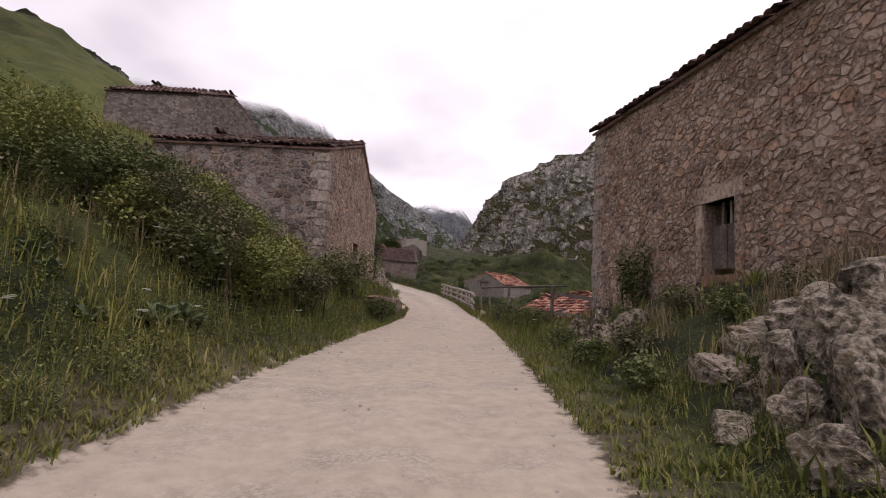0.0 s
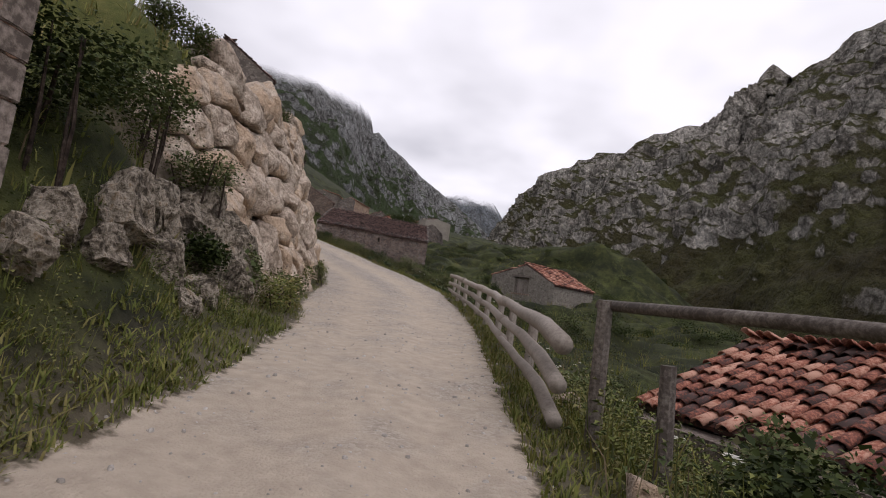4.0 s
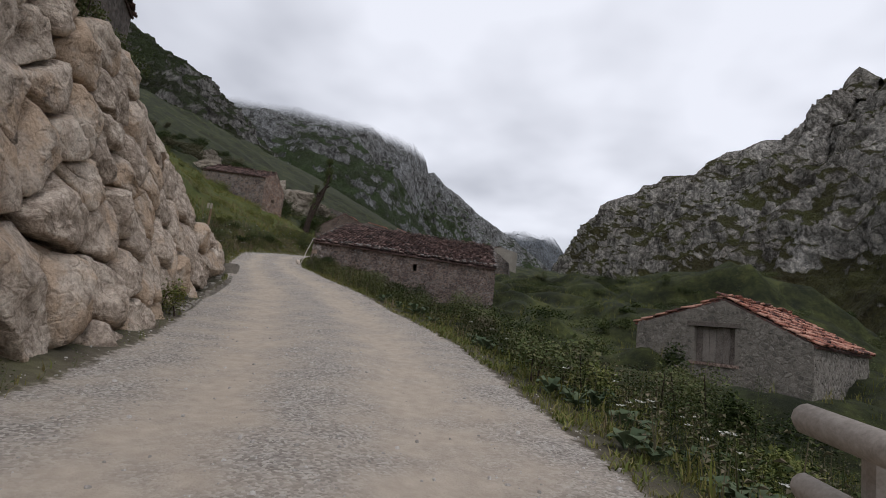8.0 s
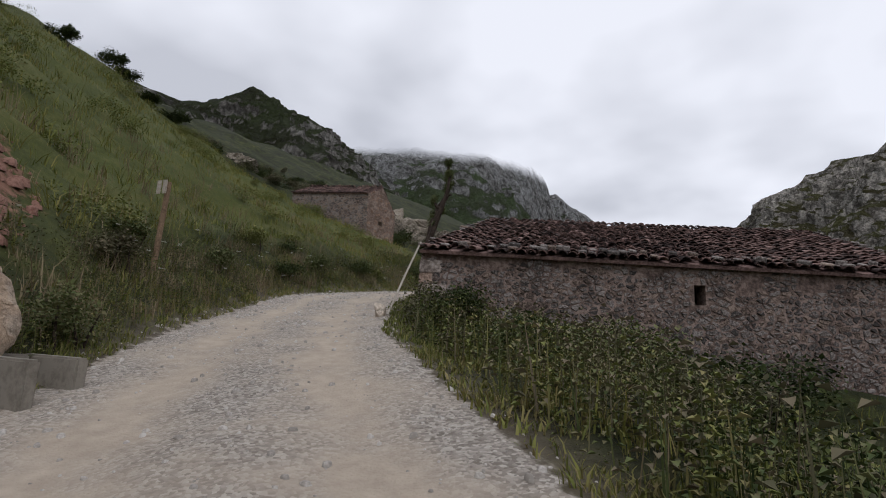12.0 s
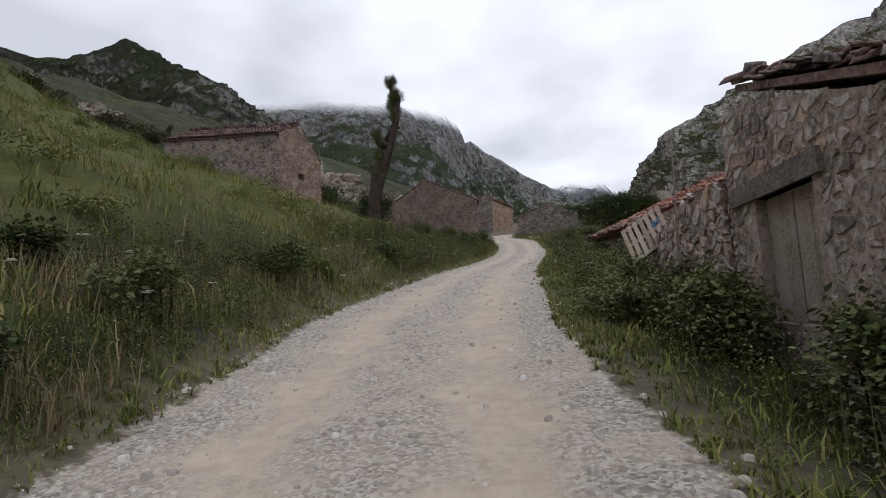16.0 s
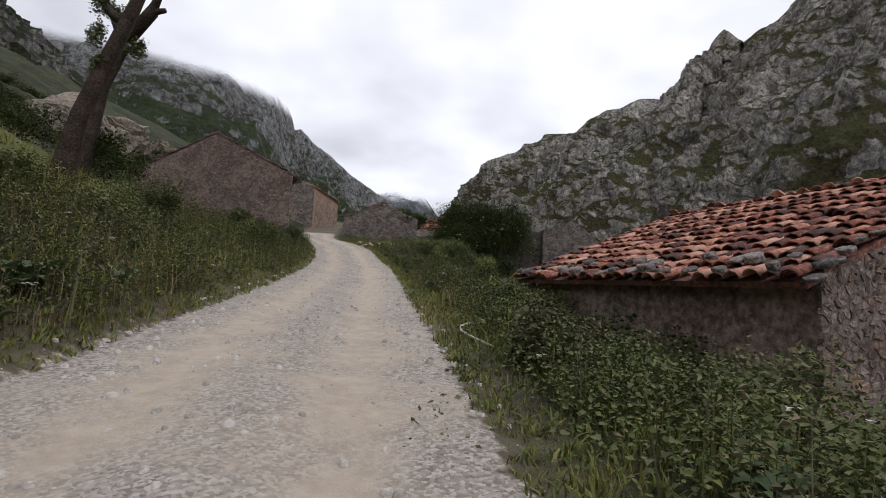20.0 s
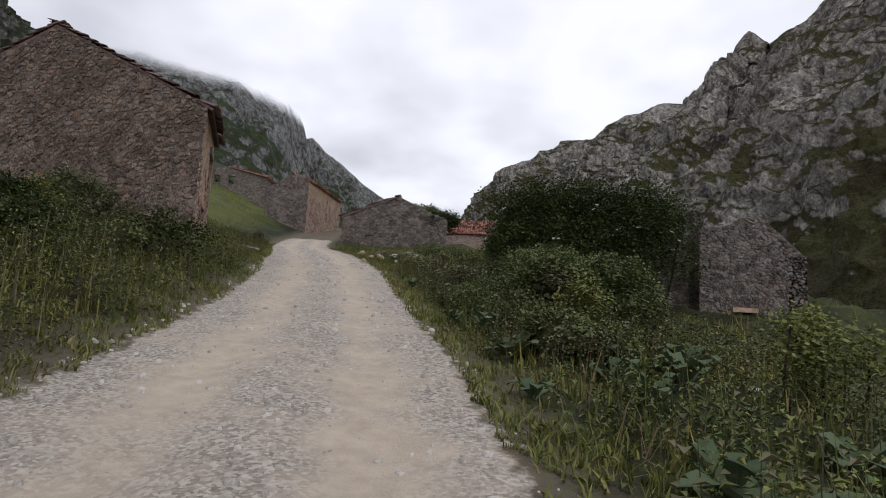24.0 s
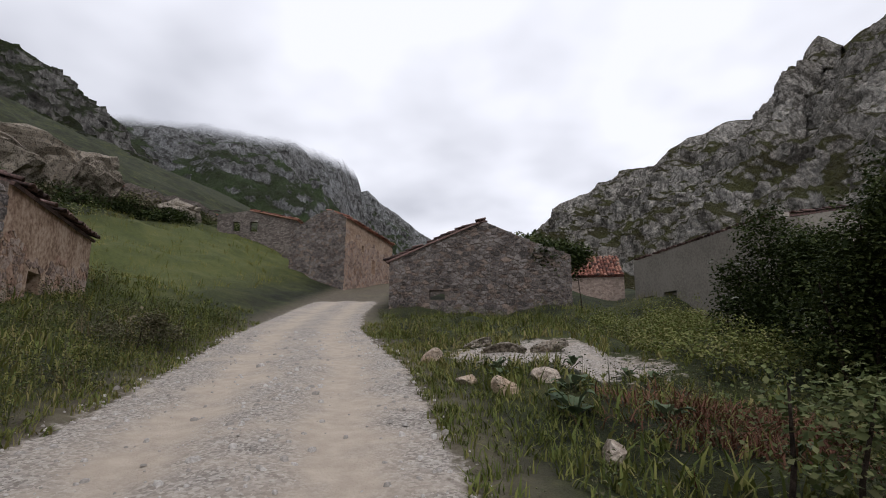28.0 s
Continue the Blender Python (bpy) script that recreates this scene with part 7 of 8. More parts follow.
def verge():
    out = []
    for seed, side, n, y0, y1, d0, d1, power, tall in ((1, -1, 9000, -8, 126, 0.05, 1.8, 1.0, 0.18), (2, 1, 10000, -8, 126, 0.05, 1.8, 1.0, 0.17), (61, -1, 7000, -8, 30, 0.0, 1.5, 1.0, 0.14), (62, 1, 7000, -8, 30, 0.0, 1.3, 1.0, 0.14), (63, -1, 8000, 56, 122, 0.0, 1.3, 1.0, 0.14), (64, 1, 8000, 56, 122, 0.0, 1.5, 1.0, 0.14), (3, -1, 6500, -8, 126, 1.0, 6.0, 1.3, 0.32), (4, 1, 7500, -8, 126, 1.0, 6.0, 1.2, 0.28)):
        x, y, d = sow(n, seed, side, y0, y1, d0, d1, power, 0.35)
        out += plant(TUFTS, x, y, tall, seed + 10)
    for seed, side, y0, y1 in ((81, -1, -8, 24), (82, 1, -8, 60), (83, -1, 55, 126), (84, 1, 60, 126)):
        x, y, d = sow(5600, seed, side, y0, y1, 0.0, 0.95, 1.3, 0.1)
        out += plant(LAWN, x, y, 0.12, seed + 10, 0.02, 1.3)
    for seed, side, n, d1 in ((85, 1, 5200, 8.5), (86, -1, 4200, 7.0)):
        x, y, d = sow(n, seed, side, 107, 129, 0.7, d1, 1.0, 0.15)
        out += plant(LAWN, x, y, 0.2, seed + 10, 0.02, 1.2)
    stuff("verge_grass", out, M["grass"], "rank roadside grass, green to straw yellow", "grass")
    out = []
    for seed, side, n, y0, y1, d0, d1, tall in ((5, -1, 7000, -8, 30, 4, 22, 0.5), (6, -1, 8000, 52, 95, 3, 26, 0.5), (7, -1, 5000, 95, 160, 3, 30, 0.45), (8, 1, 7000, 12, 110, 5, 30, 0.4), (9, 1, 2500, 100, 135, 4, 16, 0.35)):
        x, y, d = sow(n, seed, side, y0, y1, d0, d1, 1.0, 0.2, 5.0)
        out += plant(BENT, x, y, tall, seed + 10, 0.05, 1.2)
    for seed, side, n, y0, y1, d0, d1, tall in ((65, 1, 2200, 76, 111, 0.6, 5.5, 0.42), (66, 1, 2000, 36, 62, 0.7, 8, 0.42), (67, -1, 1600, 78, 108, 0.5, 5, 0.42), (68, 1, 1500, 8, 24, 0.6, 5, 0.5), (69, -1, 2200, -8, 12, 0.6, 5, 0.5)):
        x, y, d = sow(n, seed, side, y0, y1, d0, d1, 1.0, 0.2, 3.0)
        out += plant(BENT, x, y, tall, seed + 10, 0.05, 0.9)
    stuff("meadow_grass", out, M["meadow"], "long meadow grass on the slopes", "grass")


def weeds():
    out, pale, dust, deep = [], [], [], []
    rows = ((17, -1, 2200, 54, 124, 0.1, 1.3, 0.2, 0.2), (18, -1, 1800, -8, 12, 0.1, 1.3, 0.2, 0.2), (19, 1, 2600, 10, 124, 0.1, 1.2, 0.2, 0.2), (20, 1, 1600, -8, 12, 0.1, 1.2, 0.2, 0.2), (29, 1, 5200, 30, 104, 5, 34, 0.5, 0.35), (30, 1, 2500, 60, 104, 25, 52, 0.6, 0.3), (11, -1, 5200, -8, 11, 0.25, 4.2, 0.42, 0.25), (12, -1, 1700, 10, 24, 0.15, 2.6, 0.34, 0.3), (10, -1, 900, 10.5, 17.6, 0.0, 0.12, 0.24, 0.1), (13, -1, 700, 24, 57, 0.05, 0.5, 0.28, 0.5), (14, -1, 5200, 56, 88, 0.3, 3.0, 0.45, 0.25), (15, -1, 4200, 80, 107, 0.3, 4.5, 0.68, 0.15), (16, -1, 3600, 106, 126, 0.3, 5.0, 0.42, 0.15),
            (21, 1, 2600, -8, 12, 0.9, 4.8, 0.3, 0.4), (22, 1, 3800, 10, 22, 0.6, 5.0, 0.55, 0.15), (23, 1, 1600, 20, 38, 0.5, 5.5, 0.42, 0.3), (37, 1, 3600, 37, 58, 0.7, 7.5, 0.66, 0.3), (24, 1, 2200, 54, 64, 0.5, 4.5, 0.66, 0.25), (25, 1, 1900, 62, 80, 0.8, 2.6, 0.42, 0.3), (26, 1, 3600, 76, 96, 0.8, 4.2, 0.62, 0.3), (27, 1, 3800, 93, 110, 0.5, 6.5, 0.6, 0.25), (28, 1, 4200, 106, 130, 0.6, 8, 0.34, 0.2))
    for seed, side, n, y0, y1, d0, d1, tall, clump in rows:
        x, y, d = sow(n, seed, side, y0, y1, d0, d1, 1.0, clump, 1.6)
        turn = np.arange(len(x)) % 4
        half = (turn == 0) | ((turn == 2) & (y < 30)) if seed not in (29, 30) else np.zeros(len(x), bool)
        grey = (turn == 1) & (y > 30) & (np.array([seed not in (29, 30)] * len(x)))
        # These take the dark leaf colour, which carries the shade below the edge.
        if seed in (37, 23):
            deep += plant(HERBS, x[~grey], y[~grey], tall, seed + 30)
            dust += plant(HERBS, x[grey], y[grey], tall * 1.15, seed + 110)
            continue
        out += plant(HERBS, x[~half & ~grey], y[~half & ~grey], tall, seed + 30)
        dust += plant(HERBS, x[grey], y[grey], tall * 1.15, seed + 110) if grey.any() else []
        pale += plant(HERBS, x[half], y[half], tall, seed + 70) if half.any() else []
    stuff("fresh_weeds", pale, M["nettle"], "fresh yellow-green roadside weeds", "weeds")
    stuff("nettle_bed", deep, M["dark_leaf"], "green nettles below the track edge, their shade put into a darker leaf", "weeds")
    stuff("dusty_weeds", dust, M["dusty"], "dusty grey-brown roadside weeds", "weeds")
    stuff("weeds", out, M["herb"], "dense dark green nettles and roadside weeds", "weeds")
    out = []
    for seed, side, n, y0, y1, d0, d1, tall in ((31, 1, 34, 36, 54, 0.5, 2.4, 0.36), (32, 1, 50, 92, 107, 0.5, 3.5, 0.33), (33, -1, 26, -6, 9, 1.0, 3.0, 0.28), (34, 1, 24, 108, 120, 1.0, 4.0, 0.26), (35, 1, 24, 70, 84, 1.0, 3.0, 0.27), (36, -1, 30, 80, 96, 0.5, 3.0, 0.28)):
        x, y, d = sow(n, seed, side, y0, y1, d0, d1)
        out += plant(DOCKS, x, y, tall, seed + 30)
    stuff("burdock_leaves", out, M["broad"], "large soft grey-green burdock leaves", "weeds")
    out = []
    for seed, side, n, y0, y1, d0, d1, tall in ((41, -1, 1300, -8, 20, 2.0, 9.0, 0.75), (42, -1, 1300, 55, 92, 0.6, 9.0, 0.6), (48, -1, 2600, 55, 90, 0.3, 2.6, 0.42), (43, 1, 900, -6, 9, 1.2, 4.5, 0.45), (47, 1, 1100, -4, 1.6, 2.4, 5.0, 0.5), (44, 1, 900, 9, 62, 0.3, 4, 0.42), (45, 1, 700, 88, 112, 0.5, 7, 0.5), (46, -1, 500, 95, 125, 0.5, 6, 0.45)):
        x, y, d = sow(n, seed, side, y0, y1, d0, d1, 1.0, 0.5, 2.5)
        out += plant(BENT, x, y, tall, seed + 30, 0.03, 0.8)
    stuff("dry_grass", out, M["dry"], "dry straw-coloured grass stalks", "grass")
    # flat white flower heads on thin stalks
    g = np.random.RandomState(50)
    vs, fs = [], []
    for seed, side, n, y0, y1, d0, d1 in ((51, -1, 60, 54, 90, 0.3, 3), (52, 1, 70, 24, 50, 0.6, 3.0), (53, 1, 40, 66, 108, 0.6, 3.5), (54, -1, 40, -6, 12, 0.6, 4), (55, 1, 30, 4, 22, 0.8, 4)):
        x, y, d = sow(n, seed, side, y0, y1, d0, d1)
        z = height(x, y) + g.uniform(0.3, 0.65, len(x))
        for a, b, c in zip(x, y, z):
            for _ in range(9):
                u, w, r = a + g.uniform(-0.05, 0.05), b + g.uniform(-0.05, 0.05), g.uniform(0.012, 0.022)
                q = c + g.uniform(-0.012, 0.012)
                vs.append(np.array([(u - r, w - r, q), (u + r, w - r, q + 0.006), (u + r, w + r, q), (u - r, w + r, q + 0.006)]))
                fs.append(np.array([(0, 1, 2), (0, 2, 3)]))
    stuff("white_umbels", list(zip(vs, fs)), M["flower"], "small flat white umbel flowers", "flowers")


M["nettle"] = leaf_material("fresh_leaf", [(0.2, (0.078, 0.100, 0.030)), (0.5, (0.138, 0.160, 0.045)), (0.75, (0.195, 0.205, 0.066)), (1.0, (0.255, 0.225, 0.10))], 0.6)
M["rank"] = leaf_material("rank_leaf", [(0.2, (0.050, 0.066, 0.028)), (0.5, (0.095, 0.118, 0.046)), (0.75, (0.148, 0.165, 0.066)), (1.0, (0.20, 0.185, 0.095))], 0.6)
M["broad"] = leaf_material("burdock_leaf", [(0.2, (0.045, 0.068, 0.036)), (0.6, (0.085, 0.115, 0.062)), (1.0, (0.13, 0.16, 0.09))], 0.6)
verge()
weeds()

LEAF = leafy_pattern(3, 99, 0.5, 0.5, False)


def foliage(blobs, count, size, seed):
    """Leaf sprays over and inside a cluster of lumps [(x, y, z, rx, ry, rz)]."""
    g = np.random.RandomState(seed)
    vol = np.array([b[3] * b[4] * b[5] for b in blobs]) ** 0.67
    pick = g.choice(len(blobs), count, p=vol / vol.sum())
    d = g.normal(size=(count, 3))
    d /= np.linalg.norm(d, axis=1)[:, None]
    r = g.uniform(0, 1, count) ** 0.28 * (1 + 0.22 * np.sin(7 * d[:, 0] + 5 * d[:, 2] + pick) * np.sin(6 * d[:, 1] + pick * 2))
    B = np.array(blobs)[pick]
    P = B[:, :3] + d * B[:, 3:] * r[:, None]
    m = np.zeros((count, 4, 4))
    a, t = g.uniform(0, 6.283, count), g.uniform(-1.1, 1.1, count)
    s = size * g.uniform(0.6, 1.4, count)
    ca, sa_, ct, st = np.cos(a), np.sin(a), np.cos(t), np.sin(t)
    m[:, 0, 0], m[:, 0, 1], m[:, 0, 2] = ca * s, -sa_ * ct * s, sa_ * st * s
    m[:, 1, 0], m[:, 1, 1], m[:, 1, 2] = sa_ * s, ca * ct * s, -ca * st * s
    m[:, 2, 1], m[:, 2, 2] = st * s, ct * s
    m[:, :3, 3] = P
    return many(*LEAF, m), P, d


def shrub(name, label, category, blobs, count, size, mat, seed, stems=6, flowers=0, group=""):
    top = thing(name, label, category, group)
    (v, f), P, d = foliage(blobs, count, size, seed)
    (vi, fi), _, _ = foliage([(*b[:3], *(0.66 * q for q in b[3:])) for b in blobs], count // 6, size * 1.7, seed + 5)
    v, f = np.concatenate([v, vi]), np.concatenate([f, fi + len(v)])
    ob = new("crown", mesh_of("crown", v, f, M[mat]))
    ob.parent = top
    g = random.Random(seed)
    low = min(b[2] - b[5] for b in blobs)
    for k in range(stems):
        b = g.choice(blobs)
        x, y = b[0] + g.uniform(-0.4, 0.4) * b[3], b[1] + g.uniform(-0.4, 0.4) * b[4]
        z = min(ground_z(x, y), low + 0.3) - 0.2
        tip = (b[0] + g.uniform(-0.6, 0.6) * b[3], b[1] + g.uniform(-0.6, 0.6) * b[4], b[2] + 0.5 * b[5])
        r = 0.02 + 0.02 * b[5]
        part("stem", log([(x, y, z), ((x + tip[0]) / 2 + g.uniform(-0.1, 0.1), (y + tip[1]) / 2, (z + tip[2]) / 2), tip], [r, r * 0.7, r * 0.3], 6, 0.1, k), M["bark"], top)
    if flowers:
        outer = [i for i in range(len(P)) if d[i][2] > -0.3]
        vs, fs = [], []
        for i in g.sample(outer, flowers):
            c = Vector(P[i]) + Vector(d[i]) * size * 0.9
            n = (Vector(d[i]) * 0.6 + Vector((0, 0, 1))).normalized()
            a = n.orthogonal().normalized()
            b2 = n.cross(a)
            R = g.uniform(0.06, 0.1)
            for _ in range(14):
                t, q = g.uniform(0, 6.283), R * g.random() ** 0.5
                o = c + a * math.cos(t) * q + b2 * math.sin(t) * q + n * g.uniform(-0.01, 0.015)
                e = g.uniform(0.014, 0.024)
                vs.append(np.array([(o - a * e)[:], (o - b2 * e)[:], (o + a * e)[:], (o + b2 * e)[:]]))
                fs.append(np.array([(0, 1, 2), (0, 2, 3)]))
        stuff("flower_head", list(zip(vs, fs)), M["flower"], "creamy flat flower heads", "flowers", top)
    return top


def lumps(c, r, n, seed, k=0.5):
    """A main lump with smaller ones standing out of it."""
    g = random.Random(seed)
    out = [(*c, *(q * 0.8 for q in r))]
    for _ in range(n):
        a, e = g.uniform(0, 6.283), g.uniform(-0.25, 1.2)
        s = g.uniform(0.7, 1.25) * k
        out.append((c[0] + math.cos(a) * math.cos(e) * r[0] * 0.75, c[1] + math.sin(a) * math.cos(e) * r[1] * 0.75, c[2] + math.sin(e) * r[2] * 0.72, r[0] * s, r[1] * s, r[2] * s))
    return out


shrub("elder_bush", "great dark elder bush in flower beside the ruin", "bush", lumps((-13.9, 112.2, 12.0), (4.4, 2.4, 2.9), 22, 3, 0.36), 24000, 0.16, "dark_leaf", 61, 14, 220)
shrub("elder_bush", "dark elder bush beside the brush heap, in flower", "bush", lumps((-14.3, 118.6, 13.2), (2.3, 2.0, 2.8), 20, 4, 0.38), 36000, 0.15, "dark_leaf", 62, 10, 40)
shrub("elder_bush", "dark elder bush in front of the plastered building", "bush", lumps((-14.4, 122.9, 13.7), (1.9, 1.7, 2.3), 16, 9, 0.38), 14000, 0.16, "dark_leaf", 67, 8, 30)
shrub("hazel_bush", "rank green bush on the verge", "bush", lumps((-17.4, 103.2, 10.1), (1.7, 2.2, 1.1), 17, 5, 0.3), 10000, 0.115, "herb", 63, 10)
shrub("hazel_bush", "rank green bush on the verge", "bush", lumps((-16.6, 107.6, 10.6), (1.6, 2.0, 1.2), 17, 6, 0.3), 10000, 0.115, "rank", 64, 10)
shrub("ivy_tangle", "ivy growing over the ruin's corner", "ivy", lumps((-18.4, 132.6, 16.2), (1.3, 1.0, 1.0), 7, 7, 0.5), 2200, 0.26, "dark_leaf", 65, 3)
shrub("climbing_bush", "leafy bush rising over the gable ruin", "bush", lumps((-19.6, 134.0, 17.1), (2.0, 1.2, 0.7), 7, 8, 0.5), 1800, 0.26, "herb", 66, 3)
for k, (x, y, r, h) in enumerate([(-22.9, 73.9, 0.9, 0.5), (5.0, 6.6, 0.45, 1.1), (-24.2, 96.5, 0.9, 0.8), (-25.5, 101.0, 1.1, 0.8), (-25.0, 88.0, 1.0, 0.7), (4.2, 16.2, 1.2, 0.8), (3.4, 18.6, 0.9, 0.7), (3.1, 24.0, 0.8, 0.6), (-11.2, 62.6, 0.9, 0.8), (-8.6, 61.5, 1.1, 0.7), (-14.2, 78.5, 1.0, 0.6), (-14.9, 81.0, 1.0, 0.7), (-5.8, 58.6, 1.1, 0.6), (-3.3, 54.0, 1.0, 0.6), (-27.9, 106.0, 0.8, 0.9), (-24.6, 103.8, 0.9, 0.8), (5.2, 14.4, 0.9, 1.1), (6.0, 15.3, 0.9, 1.3), (6.8, 14.6, 0.9, 1.3), (5.0, 16.2, 0.8, 1.0), (4.6, 17.8, 0.8, 0.9), (6.6, 16.2, 0.7, 1.2), (4.4, 20.6, 0.7, 0.9), (-15.6, 82.4, 0.8, 1.0), (-15.9, 84.2, 0.8, 0.9), (-15.3, 80.4, 0.8, 0.9), (-16.4, 86.2, 0.9, 0.8), (-7.5, 62.4, 0.9, 0.9), (-5.2, 63.6, 1.0, 1.0), (-9.6, 61.4, 0.8, 0.7), (-3.3, 20.3, 0.7, 1.2), (-3.7, 21.8, 0.8, 1.3), (-4.2, 23.0, 0.8, 1.0), (-3.0, 22.9, 0.4, 0.5), (-2.8, 24.0, 0.45, 0.6), (-3.9, 24.2, 0.7, 0.9), (-3.3, 24.0, 0.5, 0.6)]):
    z = ground_z(x, y)
    shrub("low_bush", "low dark bramble bush on the bank", "bush", lumps((x, y, z + h * 0.45), (r, r * 0.9, h * 0.75), 5, 70 + k, 0.5), 800, 0.12, "herb" if k % 3 else "dark_leaf", 80 + k, 4, group="brambles on the banks")
for k, (y, d) in enumerate([(25.0, 0.5), (26.2, 0.45), (30.8, 0.5), (33.6, 0.4), (36.4, 0.55), (39.0, 0.4), (46.0, 0.5), (57.2, 0.8)]):
    x = float(along(LEFT_EDGE, y)) - d
    z = ground_z(x, y)
    shrub("wall_foot_bush", "dry wiry weeds at the foot of the boulders", "bush", lumps((x, y, z + 0.28), (0.42, 0.5, 0.42), 4, 120 + k, 0.55), 500, 0.10, "herb" if k % 2 else "grass", 140 + k, 4, group="weeds along the boulder wall")
for k, y in enumerate((26.0, 27.6, 29.4, 31.5, 34.0, 37.5, 40.5, 43.0, 45.5)):
    x = wall_line(y) - 2.5
    z = ground_z(x, y) + 0.35
    shrub("wall_top_bush", "scrubby bush overhanging the boulder wall", "bush", lumps((x, y, z), (0.7, 0.8, 0.55), 5, 160 + k, 0.5), 1200, 0.12, "herb", 170 + k, 2, group="scrub above the boulder wall")
g = random.Random(18)
for k in range(30):
    y, d, r = g.uniform(-4.5, 10.8), g.uniform(0.8, 5.5), g.uniform(0.45, 1.0)
    x = float(along(LEFT_EDGE, y)) - d
    z = ground_z(x, y)
    shrub("bank_bush", "leafy green bush of weeds on the bank", "bush", lumps((x, y, z + 0.25), (r, r, r * 0.7), 5, 500 + k, 0.5), 700, 0.12, ("nettle", "herb", "nettle", "dusty", "dark_leaf")[k % 5], 520 + k, 3, group="leafy weeds on the first bank")
g = random.Random(29)
for k in range(26):
    y = g.uniform(1.5, 10.6)
    d, r = g.uniform(1.2, 6.5), g.uniform(0.7, 1.25)
    x = float(along(LEFT_EDGE, y)) - d
    if x < -3.2 and y > 10.2:
        continue
    h = g.uniform(0.8, 1.3)
    shrub("slope_bush", "tall yellow-green bush of weeds on the slope", "bush", lumps((x, y, ground_z(x, y) + h * 0.4), (r, r, h * 0.75), 9, 1600 + k, 0.4), 1500, 0.125, ("nettle", "nettle", "herb", "nettle", "dusty")[k % 5] if d > 2.6 else ("herb", "dusty", "nettle")[k % 3], 1640 + k, 4, group="leafy weeds on the first bank")
for k, (x, y, r, h, kind) in enumerate([(-1.62, 11.9, 0.4, 0.6, "herb"), (-1.56, 12.6, 0.35, 0.55, "dusty"), (-1.42, 13.3, 0.32, 0.5, "herb"), (-1.36, 14.0, 0.3, 0.42, "herb"), (-14.35, 65.3, 0.26, 0.5, "rank"), (-14.75, 66.8, 0.28, 0.65, "rank"), (-15.0, 68.2, 0.32, 0.75, "rank"), (-15.35, 69.8, 0.36, 0.8, "rank"), (-15.5, 71.4, 0.36, 0.7, "dusty"), (-15.9, 73.2, 0.4, 0.7, "herb")]):
    shrub("foot_weeds", "leafy clump of nettles at the foot of the wall", "weeds", lumps((x, y, ground_z(x, y) + h * 0.42), (r, r * 1.3, h * 0.7), 7, 1900 + k, 0.42), 900, 0.10, kind, 1920 + k, 3, group="weeds at the wall foot")
g = random.Random(41)
for k in range(9):
    y, d, r = 12.2 + 0.62 * k, g.uniform(0.9, 2.1), g.uniform(0.45, 0.7)
    x, h = float(along(RIGHT_EDGE, y)) + d, g.uniform(0.65, 0.95)
    shrub("fence_bush", "dusty leafy bush growing along the pole fence", "bush", lumps((x, y, ground_z(x, y) + h * 0.4), (r, r, h * 0.7), 8, 1800 + k, 0.42), 1300, 0.10, ("herb", "dusty")[k % 2], 1820 + k, 4, group="bushes along the fence")
g = random.Random(23)
for k in range(58):
    side, y0, y1, d0, d1, tall = ((1, 38, 62, 0.9, 4.5, 0.8), (1, 76, 92, 0.9, 3.6, 0.8), (1, 92, 108, 1.3, 5.0, 1.1), (-1, 80, 105, 0.8, 4.0, 0.8), (-1, 57, 80, 0.7, 3.0, 0.55), (1, 62, 74, 0.9, 1.7, 0.7))[k % 6]
    y, d = g.uniform(y0, y1), g.uniform(d0, d1)
    x = float(along(LEFT_EDGE, y)) - d if side < 0 else float(along(RIGHT_EDGE, y)) + d
    r, h = g.uniform(0.35, 0.8), tall * g.uniform(0.6, 1.15)
    if inside_any(np.array([x]), np.array([y]), 0.05)[0]:
        continue
    shrub("weed_clump", "tall clump of rank weeds on the verge", "weeds", lumps((x, y, ground_z(x, y) + h * 0.5), (r, r, h * 0.62), 6, 600 + k, 0.45), 650, 0.115, ("dusty", "herb", "herb", "nettle", "dark_leaf")[(k * 7 // 3) % 5], 660 + k, 4, group="weed clumps on the verges")

g = random.Random(57)
for k in range(34):
    side, y0, y1, d0, d1, tall = ((1, 106, 118.5, 1.2, 4.2, 0.85), (1, 100, 108, 0.9, 3.0, 0.6), (-1, 103, 121, 0.9, 4.5, 0.75))[k % 3]
    y, d = g.uniform(y0, y1), g.uniform(d0, d1)
    x = float(along(LEFT_EDGE, y)) - d if side < 0 else float(along(RIGHT_EDGE, y)) + d
    r, h = g.uniform(0.4, 0.8), tall * g.uniform(0.6, 1.1) * min(1.0, 0.5 + d / 3)
    if inside_any(np.array([x]), np.array([y]), 0.1)[0]:
        continue
    shrub("rank_weeds", "rank leafy weeds and nettles growing over the verge", "weeds", lumps((x, y, ground_z(x, y) + h * 0.45), (r, r, h * 0.62), 7, 2600 + k, 0.42), 800, 0.10, ("herb", "rank", "dusty", "rank")[k % 4], 2660 + k, 4, group="weed clumps on the verges")


